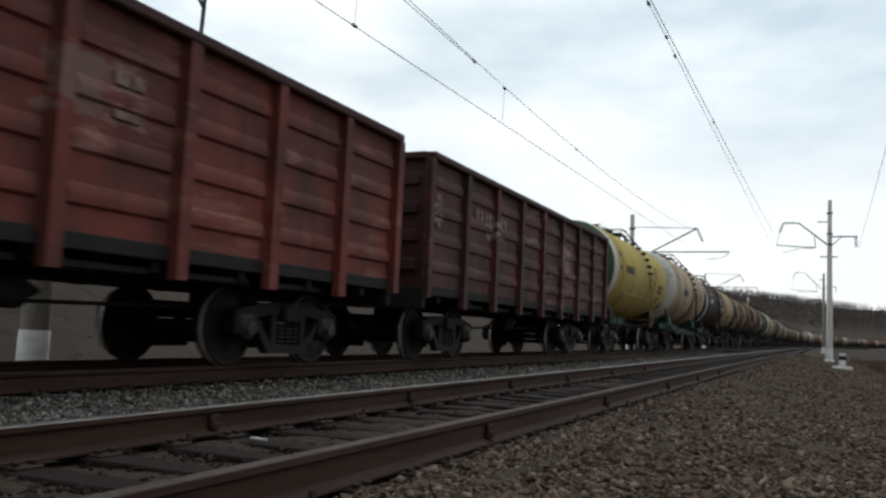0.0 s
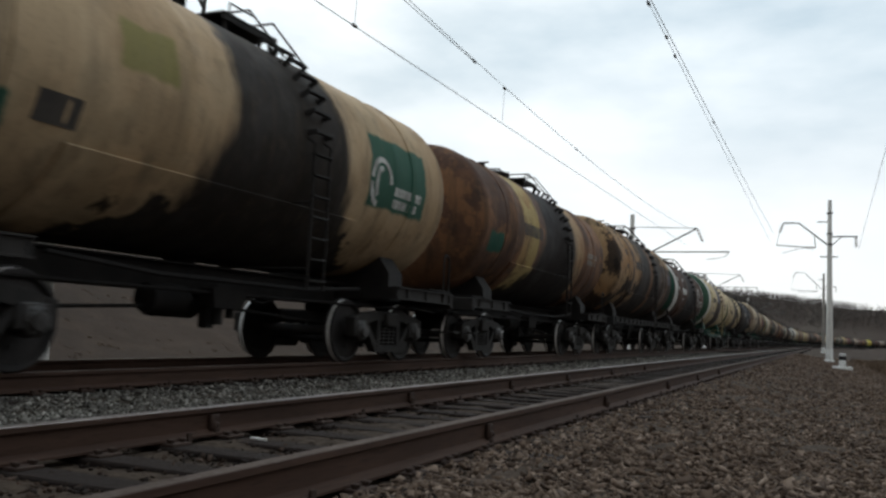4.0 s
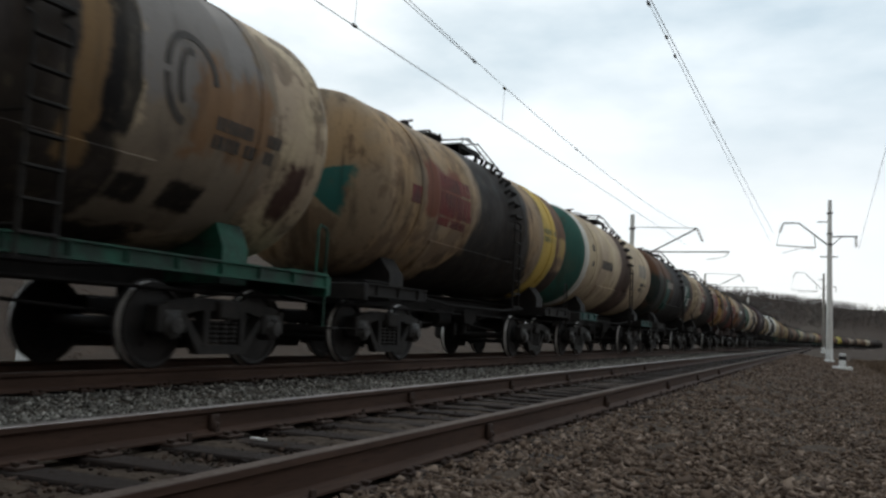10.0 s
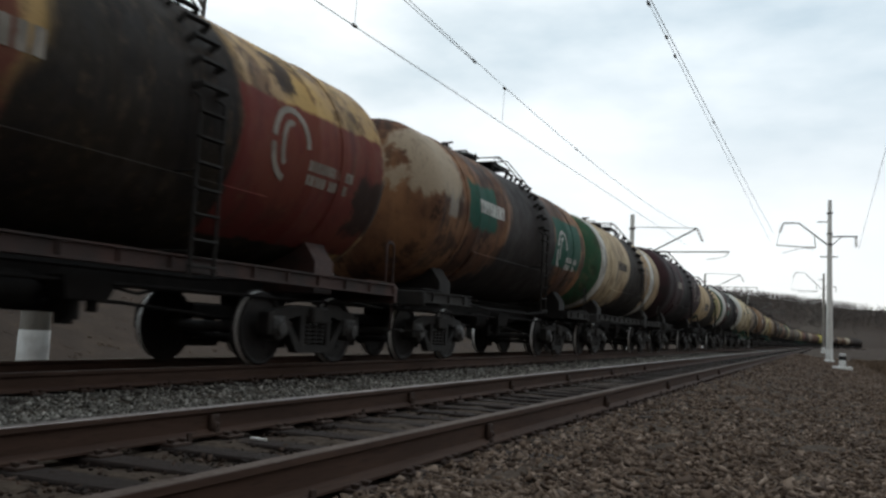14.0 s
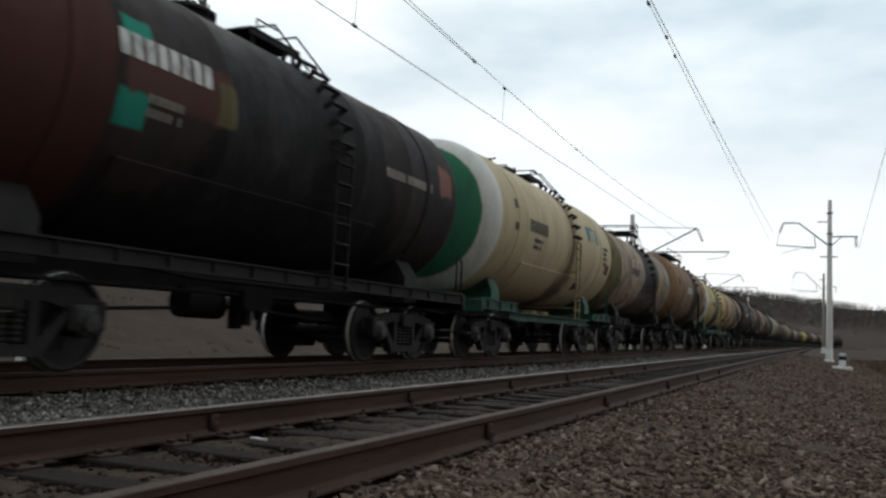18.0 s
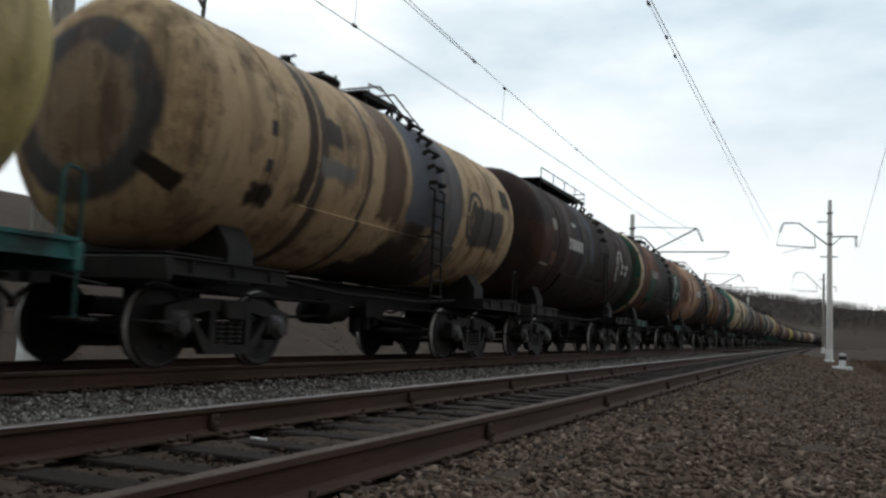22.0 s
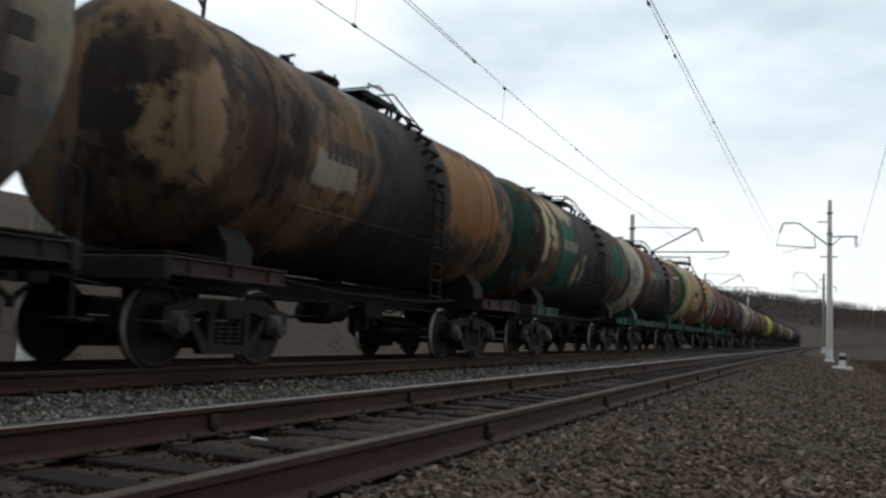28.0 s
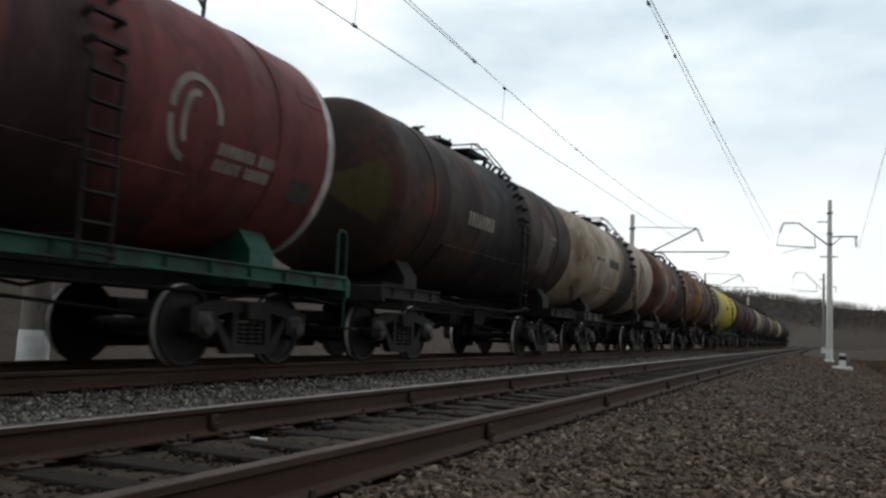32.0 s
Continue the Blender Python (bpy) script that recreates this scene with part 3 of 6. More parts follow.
def track(name, x0, heads, label, count, first, clamps=()):
    base = tagged(new(name), label, "railway track", kind="structure")
    for side, head in zip((-1, 1), heads):
        part("rail", rail_mesh(x0, side, head), (), base)
    rng = random.Random(int(abs(x0) * 100))
    for i in range(count):
        y = first + 0.55 * i + rng.uniform(-0.025, 0.025)
        sl = part("sleeper", SLEEPER_ME, (), base)
        sl.matrix_basis = pose(x0 + rng.uniform(-0.04, 0.04), y, rng.uniform(-0.008, 0.004), 0, rng.uniform(-0.3, 0.3), rng.uniform(-1.2, 1.2))
        if i < 64:
            for side in (-1, 1):
                pl = part("tie_plate", PLATE_ME, (), base)
                pl.matrix_basis = pose(x0 + side * GAUGE, y, 0)
                if i % 4 == (1 if side > 0 else 3):
                    an = part("rail_anchor", ANCHOR_ME, (), base)
                    an.matrix_basis = pose(x0 + side * GAUGE, y + 0.15, 0)
    for side, places in clamps:
        for y in places:
            cl = part("rail_clamp", CLAMP_ME, (), base, "black steel anti-creep clamp on the rail web")
            cl.matrix_basis = pose(x0 + side * GAUGE, y, 0)
    rest = Shape()
    y = first + 0.55 * count
    while y < 620:
        px, py, a = along(y, x0)
        m = pose(px, py, 0, 0, 0, -math.degrees(a))
        rest.box(-1.37, 1.37, -0.115, 0.115, -0.36, -0.200, 0, m)
        y += 0.55
    r = part("distant_sleepers", rest, SLEEPER, base)
    r["kind"] = "stuff"
    return base


def scrap():
    s = Shape()
    s.box(-0.055, 0.055, -0.014, 0.014, 0, 0.012, 0.002)
    ob = new("wood_chip", s.mesh("wood_chip", PALE_CHIP))
    ob.matrix_world = pose(-3.33, 4.69, -0.196, 0, 4, 14)
    tagged(ob, "pale splintered wood chip lying on a sleeper", "wood chip")


PALE_CHIP = grimy("bare_wood", (0.62, 0.60, 0.58), (0.3, 0.27, 0.24), 0.3, 0.8, 0, 30)
scrap()


# ---- overhead line: masts, brackets, wires ----
def insulator(parent, a, b, n=4):
    s = Shape()
    a, b = Vector(a), Vector(b)
    s.rod(a, b, 0.018, 6)
    for i in range(n):
        c = a.lerp(b, (i + 0.8) / (n + 0.6))
        d = (b - a).normalized() * 0.05
        s.rod(c - d, c + d * 0.4, 0.13, 10, 0.04)
    return part("insulator", s, GLAZE, parent, "brown glazed insulator string")


def mast(label, x, y, top, toward, reach, style, lean=0.0, lift=0.0, rise=0.0, stuff=None):
    """A tapered concrete mast with a bracket over the track; toward is +1 or -1."""
    base_z = float(ground_z(x, y))
    m = tagged(new("catenary_mast"), label, "catenary mast", "overhead line masts")
    m.matrix_world = pose(x, y, base_z, 0, lean, 0)
    h = top - base_z
    s = Shape()
    s.turn(((0.215, -0.3), (0.215, 0.0), (0.128, h - 0.02), (0.115, h)), "z", 14)
    part("pole", s, stuff or CONCRETE, m, "tapered grey concrete pole")
    s = Shape()
    s.turn(((0.22, -0.02), (0.223, 0.0), (0.218, 0.78), (0.21, 0.79)), "z", 14)
    part("painted_foot", s, WHITEWASH, m, "whitewashed band round the foot")
    s = Shape()
    s.turn(((0.36, -0.25), (0.36, 0.04), (0.32, 0.09), (0.25, 0.11)), "z", 14)
    part("foundation", s, WHITEWASH, m, "whitewashed concrete foot")
    for zz in (h - 0.9, h - 2.3, h - 3.0):
        s = Shape()
        s.turn(((0.185, zz - 0.05), (0.2, zz - 0.03), (0.2, zz + 0.03), (0.185, zz + 0.05)), "z", 12)
        part("clamp_band", s, GALV, m)
    def at(u, z):
        return (toward * u, 0.0, z + lift - base_z)

    def piece(name, r, *pts):
        s = Shape()
        s.path([at(*p) for p in pts], r)
        part(name, s, GALV, m)

    if style == "near":
        k = reach
        piece("bracket", 0.05, (0, 6.72), (1.91 * k, 8.31 + rise), (2.9 * k, 8.33 + rise))
        insulator(m, at(2.9 * k, 8.31 + rise), at(3.15 * k, 7.6 + rise), 4)
        piece("dropper", 0.012, (3.15 * k, 7.6 + rise), (3.33 * k, 6.8))
        piece("registration_arm", 0.035, (0.87, 6.62), (3.33 * k, 6.80))
        piece("strut", 0.03, (0.87, 6.60), (0.94, 7.45))
        insulator(m, at(0.95, 6.62), at(1.55, 6.66), 4)
        piece("steady_arm", 0.018, (1.4, 6.62), (1.9 * k, 6.55), (2.96 * k, 6.26))
        piece("feeder_arm", 0.05, (0, 7.38), (-1.68, 7.38))
        piece("feeder_brace", 0.03, (-0.05, 6.72), (-0.73, 7.36))
        insulator(m, at(-1.6, 7.35), at(-1.6, 6.6), 4)
        piece("cross_arm", 0.04, (0.58, 6.02), (-0.50, 6.02))
        piece("cross_arm", 0.035, (0.78, 8.38), (0.0, 8.38))
    else:
        piece("tie_rod", 0.022, (0, 7.51), (3.9, 7.40))
        piece("bracket", 0.045, (0, 5.75), (1.15, 5.92), (3.92, 7.40))
        insulator(m, at(3.92, 7.38), at(4.28, 6.5), 4)
        piece("registration_arm", 0.038, (1.15, 5.95), (5.8, 5.97))
        piece("steady_arm", 0.02, (5.75, 5.95), (5.62, 5.72), (5.2, 5.60), (4.5, 5.50))
    return m


mast("grey concrete mast with double bracket on a whitewashed foot", 0.50, 62.62, 10.36, -1, 1.0, "near", 0.0, 0.50)
mast("distant grey concrete mast with curved bracket", 0.30, 135.32, 10.98, -1, 1.3, "near", 0.0, 1.73, 1.0, OLD_CONCRETE)
mast("grey concrete mast behind the far track", -10.62, 9.20, 8.9, 1, 1.0, "far", 0.0, 0.6, 0.0, OLD_CONCRETE)
mast("grey concrete mast with long bracket behind the train", -10.8, 53.18, 8.21, 1, 1.0, "far", 0.0, -0.09)
mast("distant concrete mast with bracket behind the train", -12.4, 103.33, 8.33, 1, 1.0, "far", 0.0, 0.86)
mast("remote concrete mast beside the bend", -11.5, 155.31, 8.28, 1, 1.0, "far", 0.0, -0.10)


def hanging_rod():
    """Lower end of the far mast's bracket, over the train."""
    m = tagged(new("dropper_frame"), "dark steel hanger frame of the overhead line above the train", "line hanger")
    s = Shape()
    s.path([(-8.05, 9.40, 6.22), (-8.05, 9.39, 5.53), (-8.05, 9.33, 4.37)], 0.030)
    s.path([(-8.05, 9.36, 4.96), (-8.05, 8.96, 5.29), (-8.05, 8.75, 5.92)], 0.026)
    part("rod", s, GALV, m)
    return m


hanging_rod()


def wire(name, label, pts, r=0.0085, clamps=(), drops=()):
    w = tagged(new(name), label, "overhead wire", "overhead wires")
    s = Shape()
    s.path(pts, r, 5)
    part("strand", s, WIRE, w)
    for c in clamps:
        k = Shape()
        k.rod((c[0], c[1] - 0.07, c[2]), (c[0], c[1] + 0.07, c[2]), 0.03, 6)
        part("clamp", k, GALV, w)
    for a, b in drops:
        k = Shape()
        k.rod(a, b, 0.005, 5)
        part("dropper", k, WIRE, w)
    return w


def sag(x0, x1, z0, z1, low, y0, y1, n=24):
    out = []
    for i in range(n + 1):
        t = i / n
        out.append((x0 + (x1 - x0) * t, y0 + (y1 - y0) * t, z0 + (z1 - z0) * t - low * 4 * t * (1 - t)))
    return out


wire("contact_wire", "thin dark contact wire over the far track", sag(-7.52, -7.45, 5.747, 6.263, 0.0, 9.04, 52.97))
wire("messenger_wire", "thin dark messenger wire over the far track", sag(-7.52, -7.45, 7.319, 7.343, 0.62, 9.04, 52.94),
     clamps=((-7.52, 18.26, 6.89), (-7.52, 20.38, 6.83), (-7.5, 27.50, 6.74), (-7.52, 12.65, 5.80)),
     drops=(((-7.52, 20.38, 6.83), (-7.52, 20.29, 5.88)), ((-7.52, 12.76, 7.09), (-7.52, 12.65, 5.80))))
wire("steady_wire", "very thin auxiliary wire beside the messenger", sag(-7.9, -7.52, 7.497, 6.886, 0.03, 9.06, 18.26))
wire("contact_wire", "thin dark contact wire over the near track", sag(-2.86, -2.75, 6.545, 6.519, 0.0, 8.38, 56.90), 0.0065)
wire("messenger_wire", "dark messenger wire over the near track", sag(-2.857, -2.7, 6.612, 7.375, 0.13, 8.38, 56.80),
     clamps=((-2.857, 15.03, 6.55), (-2.857, 16.98, 6.59), (-2.857, 18.10, 6.55), (-2.84, 25.05, 6.81)))
wire("feeder_wire", "thin feeder wire hung from the mast arms", sag(2.1, 2.1, 9.006, 6.658, 0.1, 8.46, 58.56))


# ---- the wooded hill beyond the bend ----
def far_woods():
    """Bare trees and scrub on the ridge: many small twig flakes round short trunks, joined."""
    rng = np.random.default_rng(21)
    n = 7500
    y = rng.uniform(345, 940, n)
    off = np.maximum(0.0, y - BEND_Y) ** 2 / (2 * BEND_R)
    x = off - rng.uniform(40, 430, n)
    z = ground_z(x, y)
    keep = (x > -0.34 * y - 60) & (z > 14.0 + 4 * np.sin(x / 37.0) * np.sin(y / 53.0) + rng.normal(0, 2.2, n))
    x, y, z = x[keep], y[keep], z[keep]
    n = len(x)
    h = rng.uniform(3.5, 7.5, n)
    k = 46
    u = rng.uniform(0.08, 1.0, (n, k))
    a = rng.uniform(0, 2 * np.pi, (n, k))
    rr = (h * rng.uniform(0.3, 0.5, n))[:, None] * np.sin(np.pi * np.minimum(1.0, 0.14 + 0.86 * u)) ** 0.6 * rng.uniform(0.1, 1.0, (n, k))
    c = np.stack([x[:, None] + rr * np.cos(a), y[:, None] + rr * np.sin(a), z[:, None] + h[:, None] * u], -1)
    tri = c[:, :, None, :] + rng.normal(0, 0.27, (n, k, 3, 3)) + np.array([0, 0, 0.12])
    v = tri.reshape(-1, 3)
    m = len(v) // 3
    me = bpy.data.meshes.new("far_woods")
    me.vertices.add(len(v))
    me.vertices.foreach_set("co", v.reshape(-1))
    me.loops.add(m * 3)
    me.loops.foreach_set("vertex_index", np.arange(m * 3))
    me.polygons.add(m)
    me.polygons.foreach_set("loop_start", np.arange(0, m * 3, 3))
    me.update(calc_edges=True)
    me.materials.append(TWIGS)
    ob = new("far_woods", me)
    tagged(ob, "bare grey-brown woods along the distant ridge", "trees", kind="stuff")


def tufts(name, label, n, x0, x1, y0, y1, lo, hi, seed, mat):
    """Dry grass blades in clumps, joined."""
    rng = np.random.default_rng(seed)
    cx, cy = rng.uniform(x0, x1, n), y0 * (y1 / y0) ** rng.uniform(0, 1, n)
    k = 9
    px = cx[:, None] + rng.normal(0, 0.05, (n, k))
    py = cy[:, None] + rng.normal(0, 0.05, (n, k))
    pz = ground_z(px, py) - 0.02
    hgt = rng.uniform(lo, hi, (n, 1)) * rng.uniform(0.5, 1.0, (n, k))
    lx, ly = rng.normal(0, 0.45, (n, k)) * hgt, rng.normal(0, 0.45, (n, k)) * hgt
    w = 0.006 + 0.0007 * py
    ang = rng.uniform(0, np.pi, (n, k))
    a = np.stack([px - w * np.cos(ang), py - w * np.sin(ang), pz], -1)
    c = np.stack([px + w * np.cos(ang), py + w * np.sin(ang), pz], -1)
    d = np.stack([px + lx, py + ly, pz + hgt], -1)
    v = np.stack([a, c, d], 2).reshape(-1, 3)
    m = len(v) // 3
    me = bpy.data.meshes.new(name)
    me.vertices.add(len(v))
    me.vertices.foreach_set("co", v.reshape(-1))
    me.loops.add(m * 3)
    me.loops.foreach_set("vertex_index", np.arange(m * 3))
    me.polygons.add(m)
    me.polygons.foreach_set("loop_start", np.arange(0, m * 3, 3))
    me.update(calc_edges=True)
    me.materials.append(mat)
    tagged(new(name, me), label, "dry grass", kind="stuff")


DRY_GRASS = by_object("dry_grass", (0.075, 0.050, 0.034), (0.165, 0.115, 0.076), 0.95, 3.0, 0.0)
BANK_GRASS = by_object("dull_bank_grass", (0.075, 0.052, 0.036), (0.145, 0.102, 0.070), 0.95, 3.0, 0.0)
tufts("dry_grass_verge", "dry brown winter grass on the verge", 9000, 2.6, 9.0, 7.0, 90, 0.05, 0.20, 31, DRY_GRASS)
tufts("dry_grass_edge", "short dry grass and litter where the ballast ends", 9000, 0.7, 3.2, 6.0, 80, 0.015, 0.06, 34, DRY_GRASS)
tufts("dry_grass_bank", "dry brown grass on the bank behind the train", 4000, -30, -12.3, 3.0, 90, 0.02, 0.07, 32, BANK_GRASS)
TWIGS = by_object("bare_twigs", (0.050, 0.043, 0.039), (0.115, 0.099, 0.089), 0.95, 0.6, 0.0)
far_woods()


def marker_post():
    """A short white and black trackside marker on a low slab."""
    x, y = 0.9, 43.78
    z = float(ground_z(x, y))
    m = tagged(new("marker_post"), "short white trackside marker with dark band", "marker post")
    m.matrix_world = pose(x, y, z)
    for name, z0, z1, r, mt in (("slab", -0.05, 0.12, 0.42, WHITEWASH), ("post", 0.12, 0.42, 0.14, WHITEWASH), ("band", 0.42, 0.60, 0.145, BLACK_PAINT), ("cap", 0.60, 0.72, 0.14, WHITEWASH)):
        s = Shape()
        s.box(-r, r, -r, r, z0, z1, 0.02)
        part(name, s, mt, m)


marker_post()


# ---- the train ----
CREAM, BEIGE, YELLOW = (0.50, 0.402, 0.265), (0.38, 0.295, 0.21), (0.50, 0.375, 0.095)
TAN, ORANGE, BROWN = (0.33, 0.22, 0.12), (0.25, 0.125, 0.055), (0.075, 0.042, 0.030)
DARK, BLACK, MAROON = (0.028, 0.020, 0.017), (0.010, 0.009, 0.009), (0.12, 0.030, 0.030)
GREEN, TEAL, OLIVE, WHITE = (0.012, 0.070, 0.048), (0.02, 0.15, 0.13), (0.075, 0.125, 0.03), (0.62, 0.62, 0.58)
GREYISH, RUST = (0.22, 0.22, 0.22), (0.10, 0.038, 0.020)

SIZES = {"std": (1.5, 2.84, 4.85), "big": (1.6, 2.93, 5.0), "slim": (1.4, 2.745, 4.85)}   # radius, axis height, half length of the barrel

FRAME_PAINTS = {
    "black": grimy("underframe_black", (0.013, 0.012, 0.012), (0.030, 0.026, 0.022), 0.5, 0.75, 0.0, 3, 0.004, 0.2),
    "grey": grimy("underframe_grey", (0.030, 0.027, 0.025), (0.014, 0.012, 0.011), 0.7, 0.8, 0.0, 3),
    "green": grimy("underframe_green", (0.010, 0.080, 0.050), (0.012, 0.012, 0.011), 0.85, 0.6, 0.0, 2.2),
    "teal": grimy("underframe_teal", (0.018, 0.100, 0.090), (0.013, 0.013, 0.012), 0.85, 0.6, 0.0, 2.2),
    "pale": grimy("underframe_pale", (0.08, 0.070, 0.062), (0.018, 0.016, 0.015), 0.85, 0.65, 0.0, 2.2),
    "brown": grimy("underframe_brown", (0.055, 0.027, 0.022), (0.015, 0.013, 0.012), 0.8, 0.65, 0.0, 2.2),
}


def wheelset_mesh():
    s = Shape()
    for d in (-1, 1):
        prof = [(0.02, 0.155), (0.105, 0.155), (0.115, 0.10), (0.135, 0.06), (0.40, 0.035), (0.425, 0.075), (0.455, 0.080), (0.470, 0.070), (0.474, 0.042)]
        s.turn([(r, d * (0.775 + h)) for r, h in prof], "x", 36, closed=False)
        s.mat = 1
        s.turn([(r, d * (0.775 + h)) for r, h in [(0.474, 0.042), (0.477, 0.0), (0.480, -0.008)]], "x", 36, closed=False)
        s.mat = 0
        s.turn([(r, d * (0.775 + h)) for r, h in [(0.480, -0.008), (0.505, -0.02), (0.50, -0.05), (0.425, -0.055), (0.39, -0.02), (0.14, 0.0), (0.10, -0.05), (0.02, -0.05)]], "x", 36, closed=False)
    s.rod((-1.0, 0, 0), (1.0, 0, 0), 0.075, 12)
    for k in range(3):
        a = 2.1 * k
        s.rod((0.855, 0.24 * math.cos(a), 0.24 * math.sin(a)), (0.86, 0.24 * math.cos(a), 0.24 * math.sin(a)), 0.035, 8)
    return s.mesh("wheelset", WHEEL_FACE, TREAD)


def side_frame(s, x):
    """Cast side frame: a truss with window openings."""
    lo, hi = x - 0.07, x + 0.07
    top = [(-1.10, 0.60), (-1.12, 0.68), (-0.95, 0.73), (-0.50, 0.80), (0.50, 0.80), (0.95, 0.73), (1.12, 0.68), (1.10, 0.60),
           (0.72, 0.60), (0.45, 0.66), (-0.45, 0.66), (-0.72, 0.60)]
    s.slab(top, "x", lo, hi)
    bottom = [(-0.78, 0.60), (-0.68, 0.60), (-0.36, 0.27), (0.36, 0.27), (0.68, 0.60), (0.78, 0.60), (0.44, 0.16), (-0.44, 0.16)]
    s.slab(bottom, "x", lo + 0.005, hi - 0.005)
    for y in (-0.33, 0.33):
        s.box(lo, hi, y - 0.06, y + 0.06, 0.24, 0.70, 0.01)
    for y in (-1, 1):
        s.box(lo - 0.01, hi + 0.02, min(y * 1.16, y * 1.04), max(y * 1.16, y * 1.04), 0.40, 0.69, 0.012)
        s.box(lo - 0.01, hi + 0.02, min(y * 0.70, y * 0.80), max(y * 0.70, y * 0.80), 0.40, 0.64, 0.012)


def make_bogie(parent, y, wheel_me, bolster_me, side_me, box_me, spring_me, beam_me):
    b = part("bogie", bolster_me, (), parent, "black two-axle cast bogie")
    b.matrix_basis = pose(0, y, 0)
    for d in (-1, 1):
        w = part("wheelset", wheel_me, (), b, "dark wheels with polished treads")
        w.matrix_basis = pose(0, d * 0.925, AXLE_R)
        bb = part("brake_beam", beam_me, (), b)
        bb.matrix_basis = pose(0, d * 0.42, 0)
        for x in (-1, 1):
            a = part("axle_box", box_me, (), b)
            a.matrix_basis = pose(x * 1.02, d * 0.925, AXLE_R, 0, 0, 0 if x > 0 else 180)
    for x in (-1, 1):
        f = part("side_frame", side_me, (), b)
        f.matrix_basis = pose(x * 1.02, 0, 0, 0, 0, 0 if x > 0 else 180)
        for y1 in (-0.17, 0.0, 0.17):
            sp = part("spring", spring_me, (), b)
            sp.matrix_basis = pose(x * 1.02, y1, 0.28)
    return b


def bogie_meshes():
    s = Shape()
    s.box(-1.16, 1.16, -0.20, 0.20, 0.56, 0.79, 0.03)
    s.box(-0.35, 0.35, -0.33, 0.33, 0.77, 0.94, 0.03)
    bolster_me = s.mesh("bogie", STEEL_BLACK)
    s = Shape()
    side_frame(s, 0.0)
    side_me = s.mesh("side_frame", STEEL_BLACK)
    s = Shape()
    s.turn(((0.02, 0.165), (0.085, 0.16), (0.10, 0.13), (0.15, 0.10), (0.155, -0.06), (0.14, -0.12)), "x", 14)
    s.box(-0.09, 0.09, -0.15, 0.15, 0.03, 0.17, 0.015)
    for k in range(6):
        a = k * math.pi / 3
        s.rod((0.12, 0.115 * math.cos(a), 0.115 * math.sin(a)), (0.135, 0.115 * math.cos(a), 0.115 * math.sin(a)), 0.016, 6)
    box_me = s.mesh("axle_box", WORN_BOX)
    s = Shape()
    prof = []
    for i in range(5):
        prof += [(0.07, i * 0.055), (0.088, i * 0.055 + 0.018), (0.088, i * 0.055 + 0.03), (0.07, i * 0.055 + 0.048)]
    s.turn(prof, "z", 10)
    spring_me = s.mesh("spring", STEEL_BLACK)
    s = Shape()
    s.rod((-0.9, 0, 0.33), (0.9, 0, 0.33), 0.045)
    for x in (-0.79, 0.79):
        s.box(x - 0.06, x + 0.06, -0.06, 0.06, 0.22, 0.55, 0.01)
    beam_me = s.mesh("brake_beam", STEEL_BLACK)
    return wheelset_mesh(), bolster_me, side_me, box_me, spring_me, beam_me


BOGIE = bogie_meshes()


def coupler_mesh():
    s = Shape()
    s.box(-0.09, 0.09, 0.0, 0.34, 0.96, 1.14, 0.02)
    s.slab([(-0.20, 0.30), (0.16, 0.30), (0.20, 0.48), (0.12, 0.52), (0.02, 0.43), (-0.06, 0.56), (-0.22, 0.56)], "z", 0.86, 1.22)
    s.rod((0.0, 0.18, 0.98), (-0.75, 0.06, 0.86), 0.018)
    s.path([(0.12, 0.10, 0.95), (0.22, 0.34, 0.72), (0.10, 0.52, 0.62)], 0.035)
    return s.mesh("coupler", STEEL_BLACK)


COUPLER = coupler_mesh()


def bogies_and_couplers(car, half, base):
    for y in (-base / 2, base / 2):
        make_bogie(car, y, *BOGIE)
    for d in (-1, 1):
        c = part("coupler", COUPLER, (), car)
        c.matrix_basis = pose(0, d * (half - 0.53), 0, 0, 0, 0 if d > 0 else 180)


def head_profile(d, r, barrel, n=9):
    out = []
    for i in range(n + 1):
        a = math.pi / 2 * i / n
        out.append((max(0.01, r * math.cos(a) ** 0.72), d * (barrel + 0.56 * math.sin(a))))
    return out


def rung_mesh():
    s = Shape()
    s.box(-0.04, 0.04, -0.2, 0.2, -0.012, 0.012, 0.004)
    return s.mesh("rung", STEEL_BLACK)


RUNG = rung_mesh()


def step_mesh():
    """A bent step welded to the shell; x points away from it."""
    s = Shape()
    s.box(0.09, 0.145, -0.20, 0.20, -0.022, 0.022, 0.006)
    for y in (-0.19, 0.19):
        s.box(-0.01, 0.14, y - 0.018, y + 0.018, -0.035, 0.035, 0.006)
    return s.mesh("step_bracket", STEEL_BLACK)


STEP = step_mesh()
YELLOW_WOOD = grimy("yellow_bearing_wood", (0.26, 0.19, 0.08), (0.05, 0.04, 0.03), 0.5, 0.85, 0, 6)
LADDER_PAINTS = {k: grimy("ladder_" + k, c, (0.05, 0.04, 0.03), 0.55, 0.7, 0, 6) for k, c in
                 (("cream", (0.40, 0.32, 0.17)), ("brown", (0.075, 0.040, 0.026)), ("yellow", (0.36, 0.27, 0.10)))}


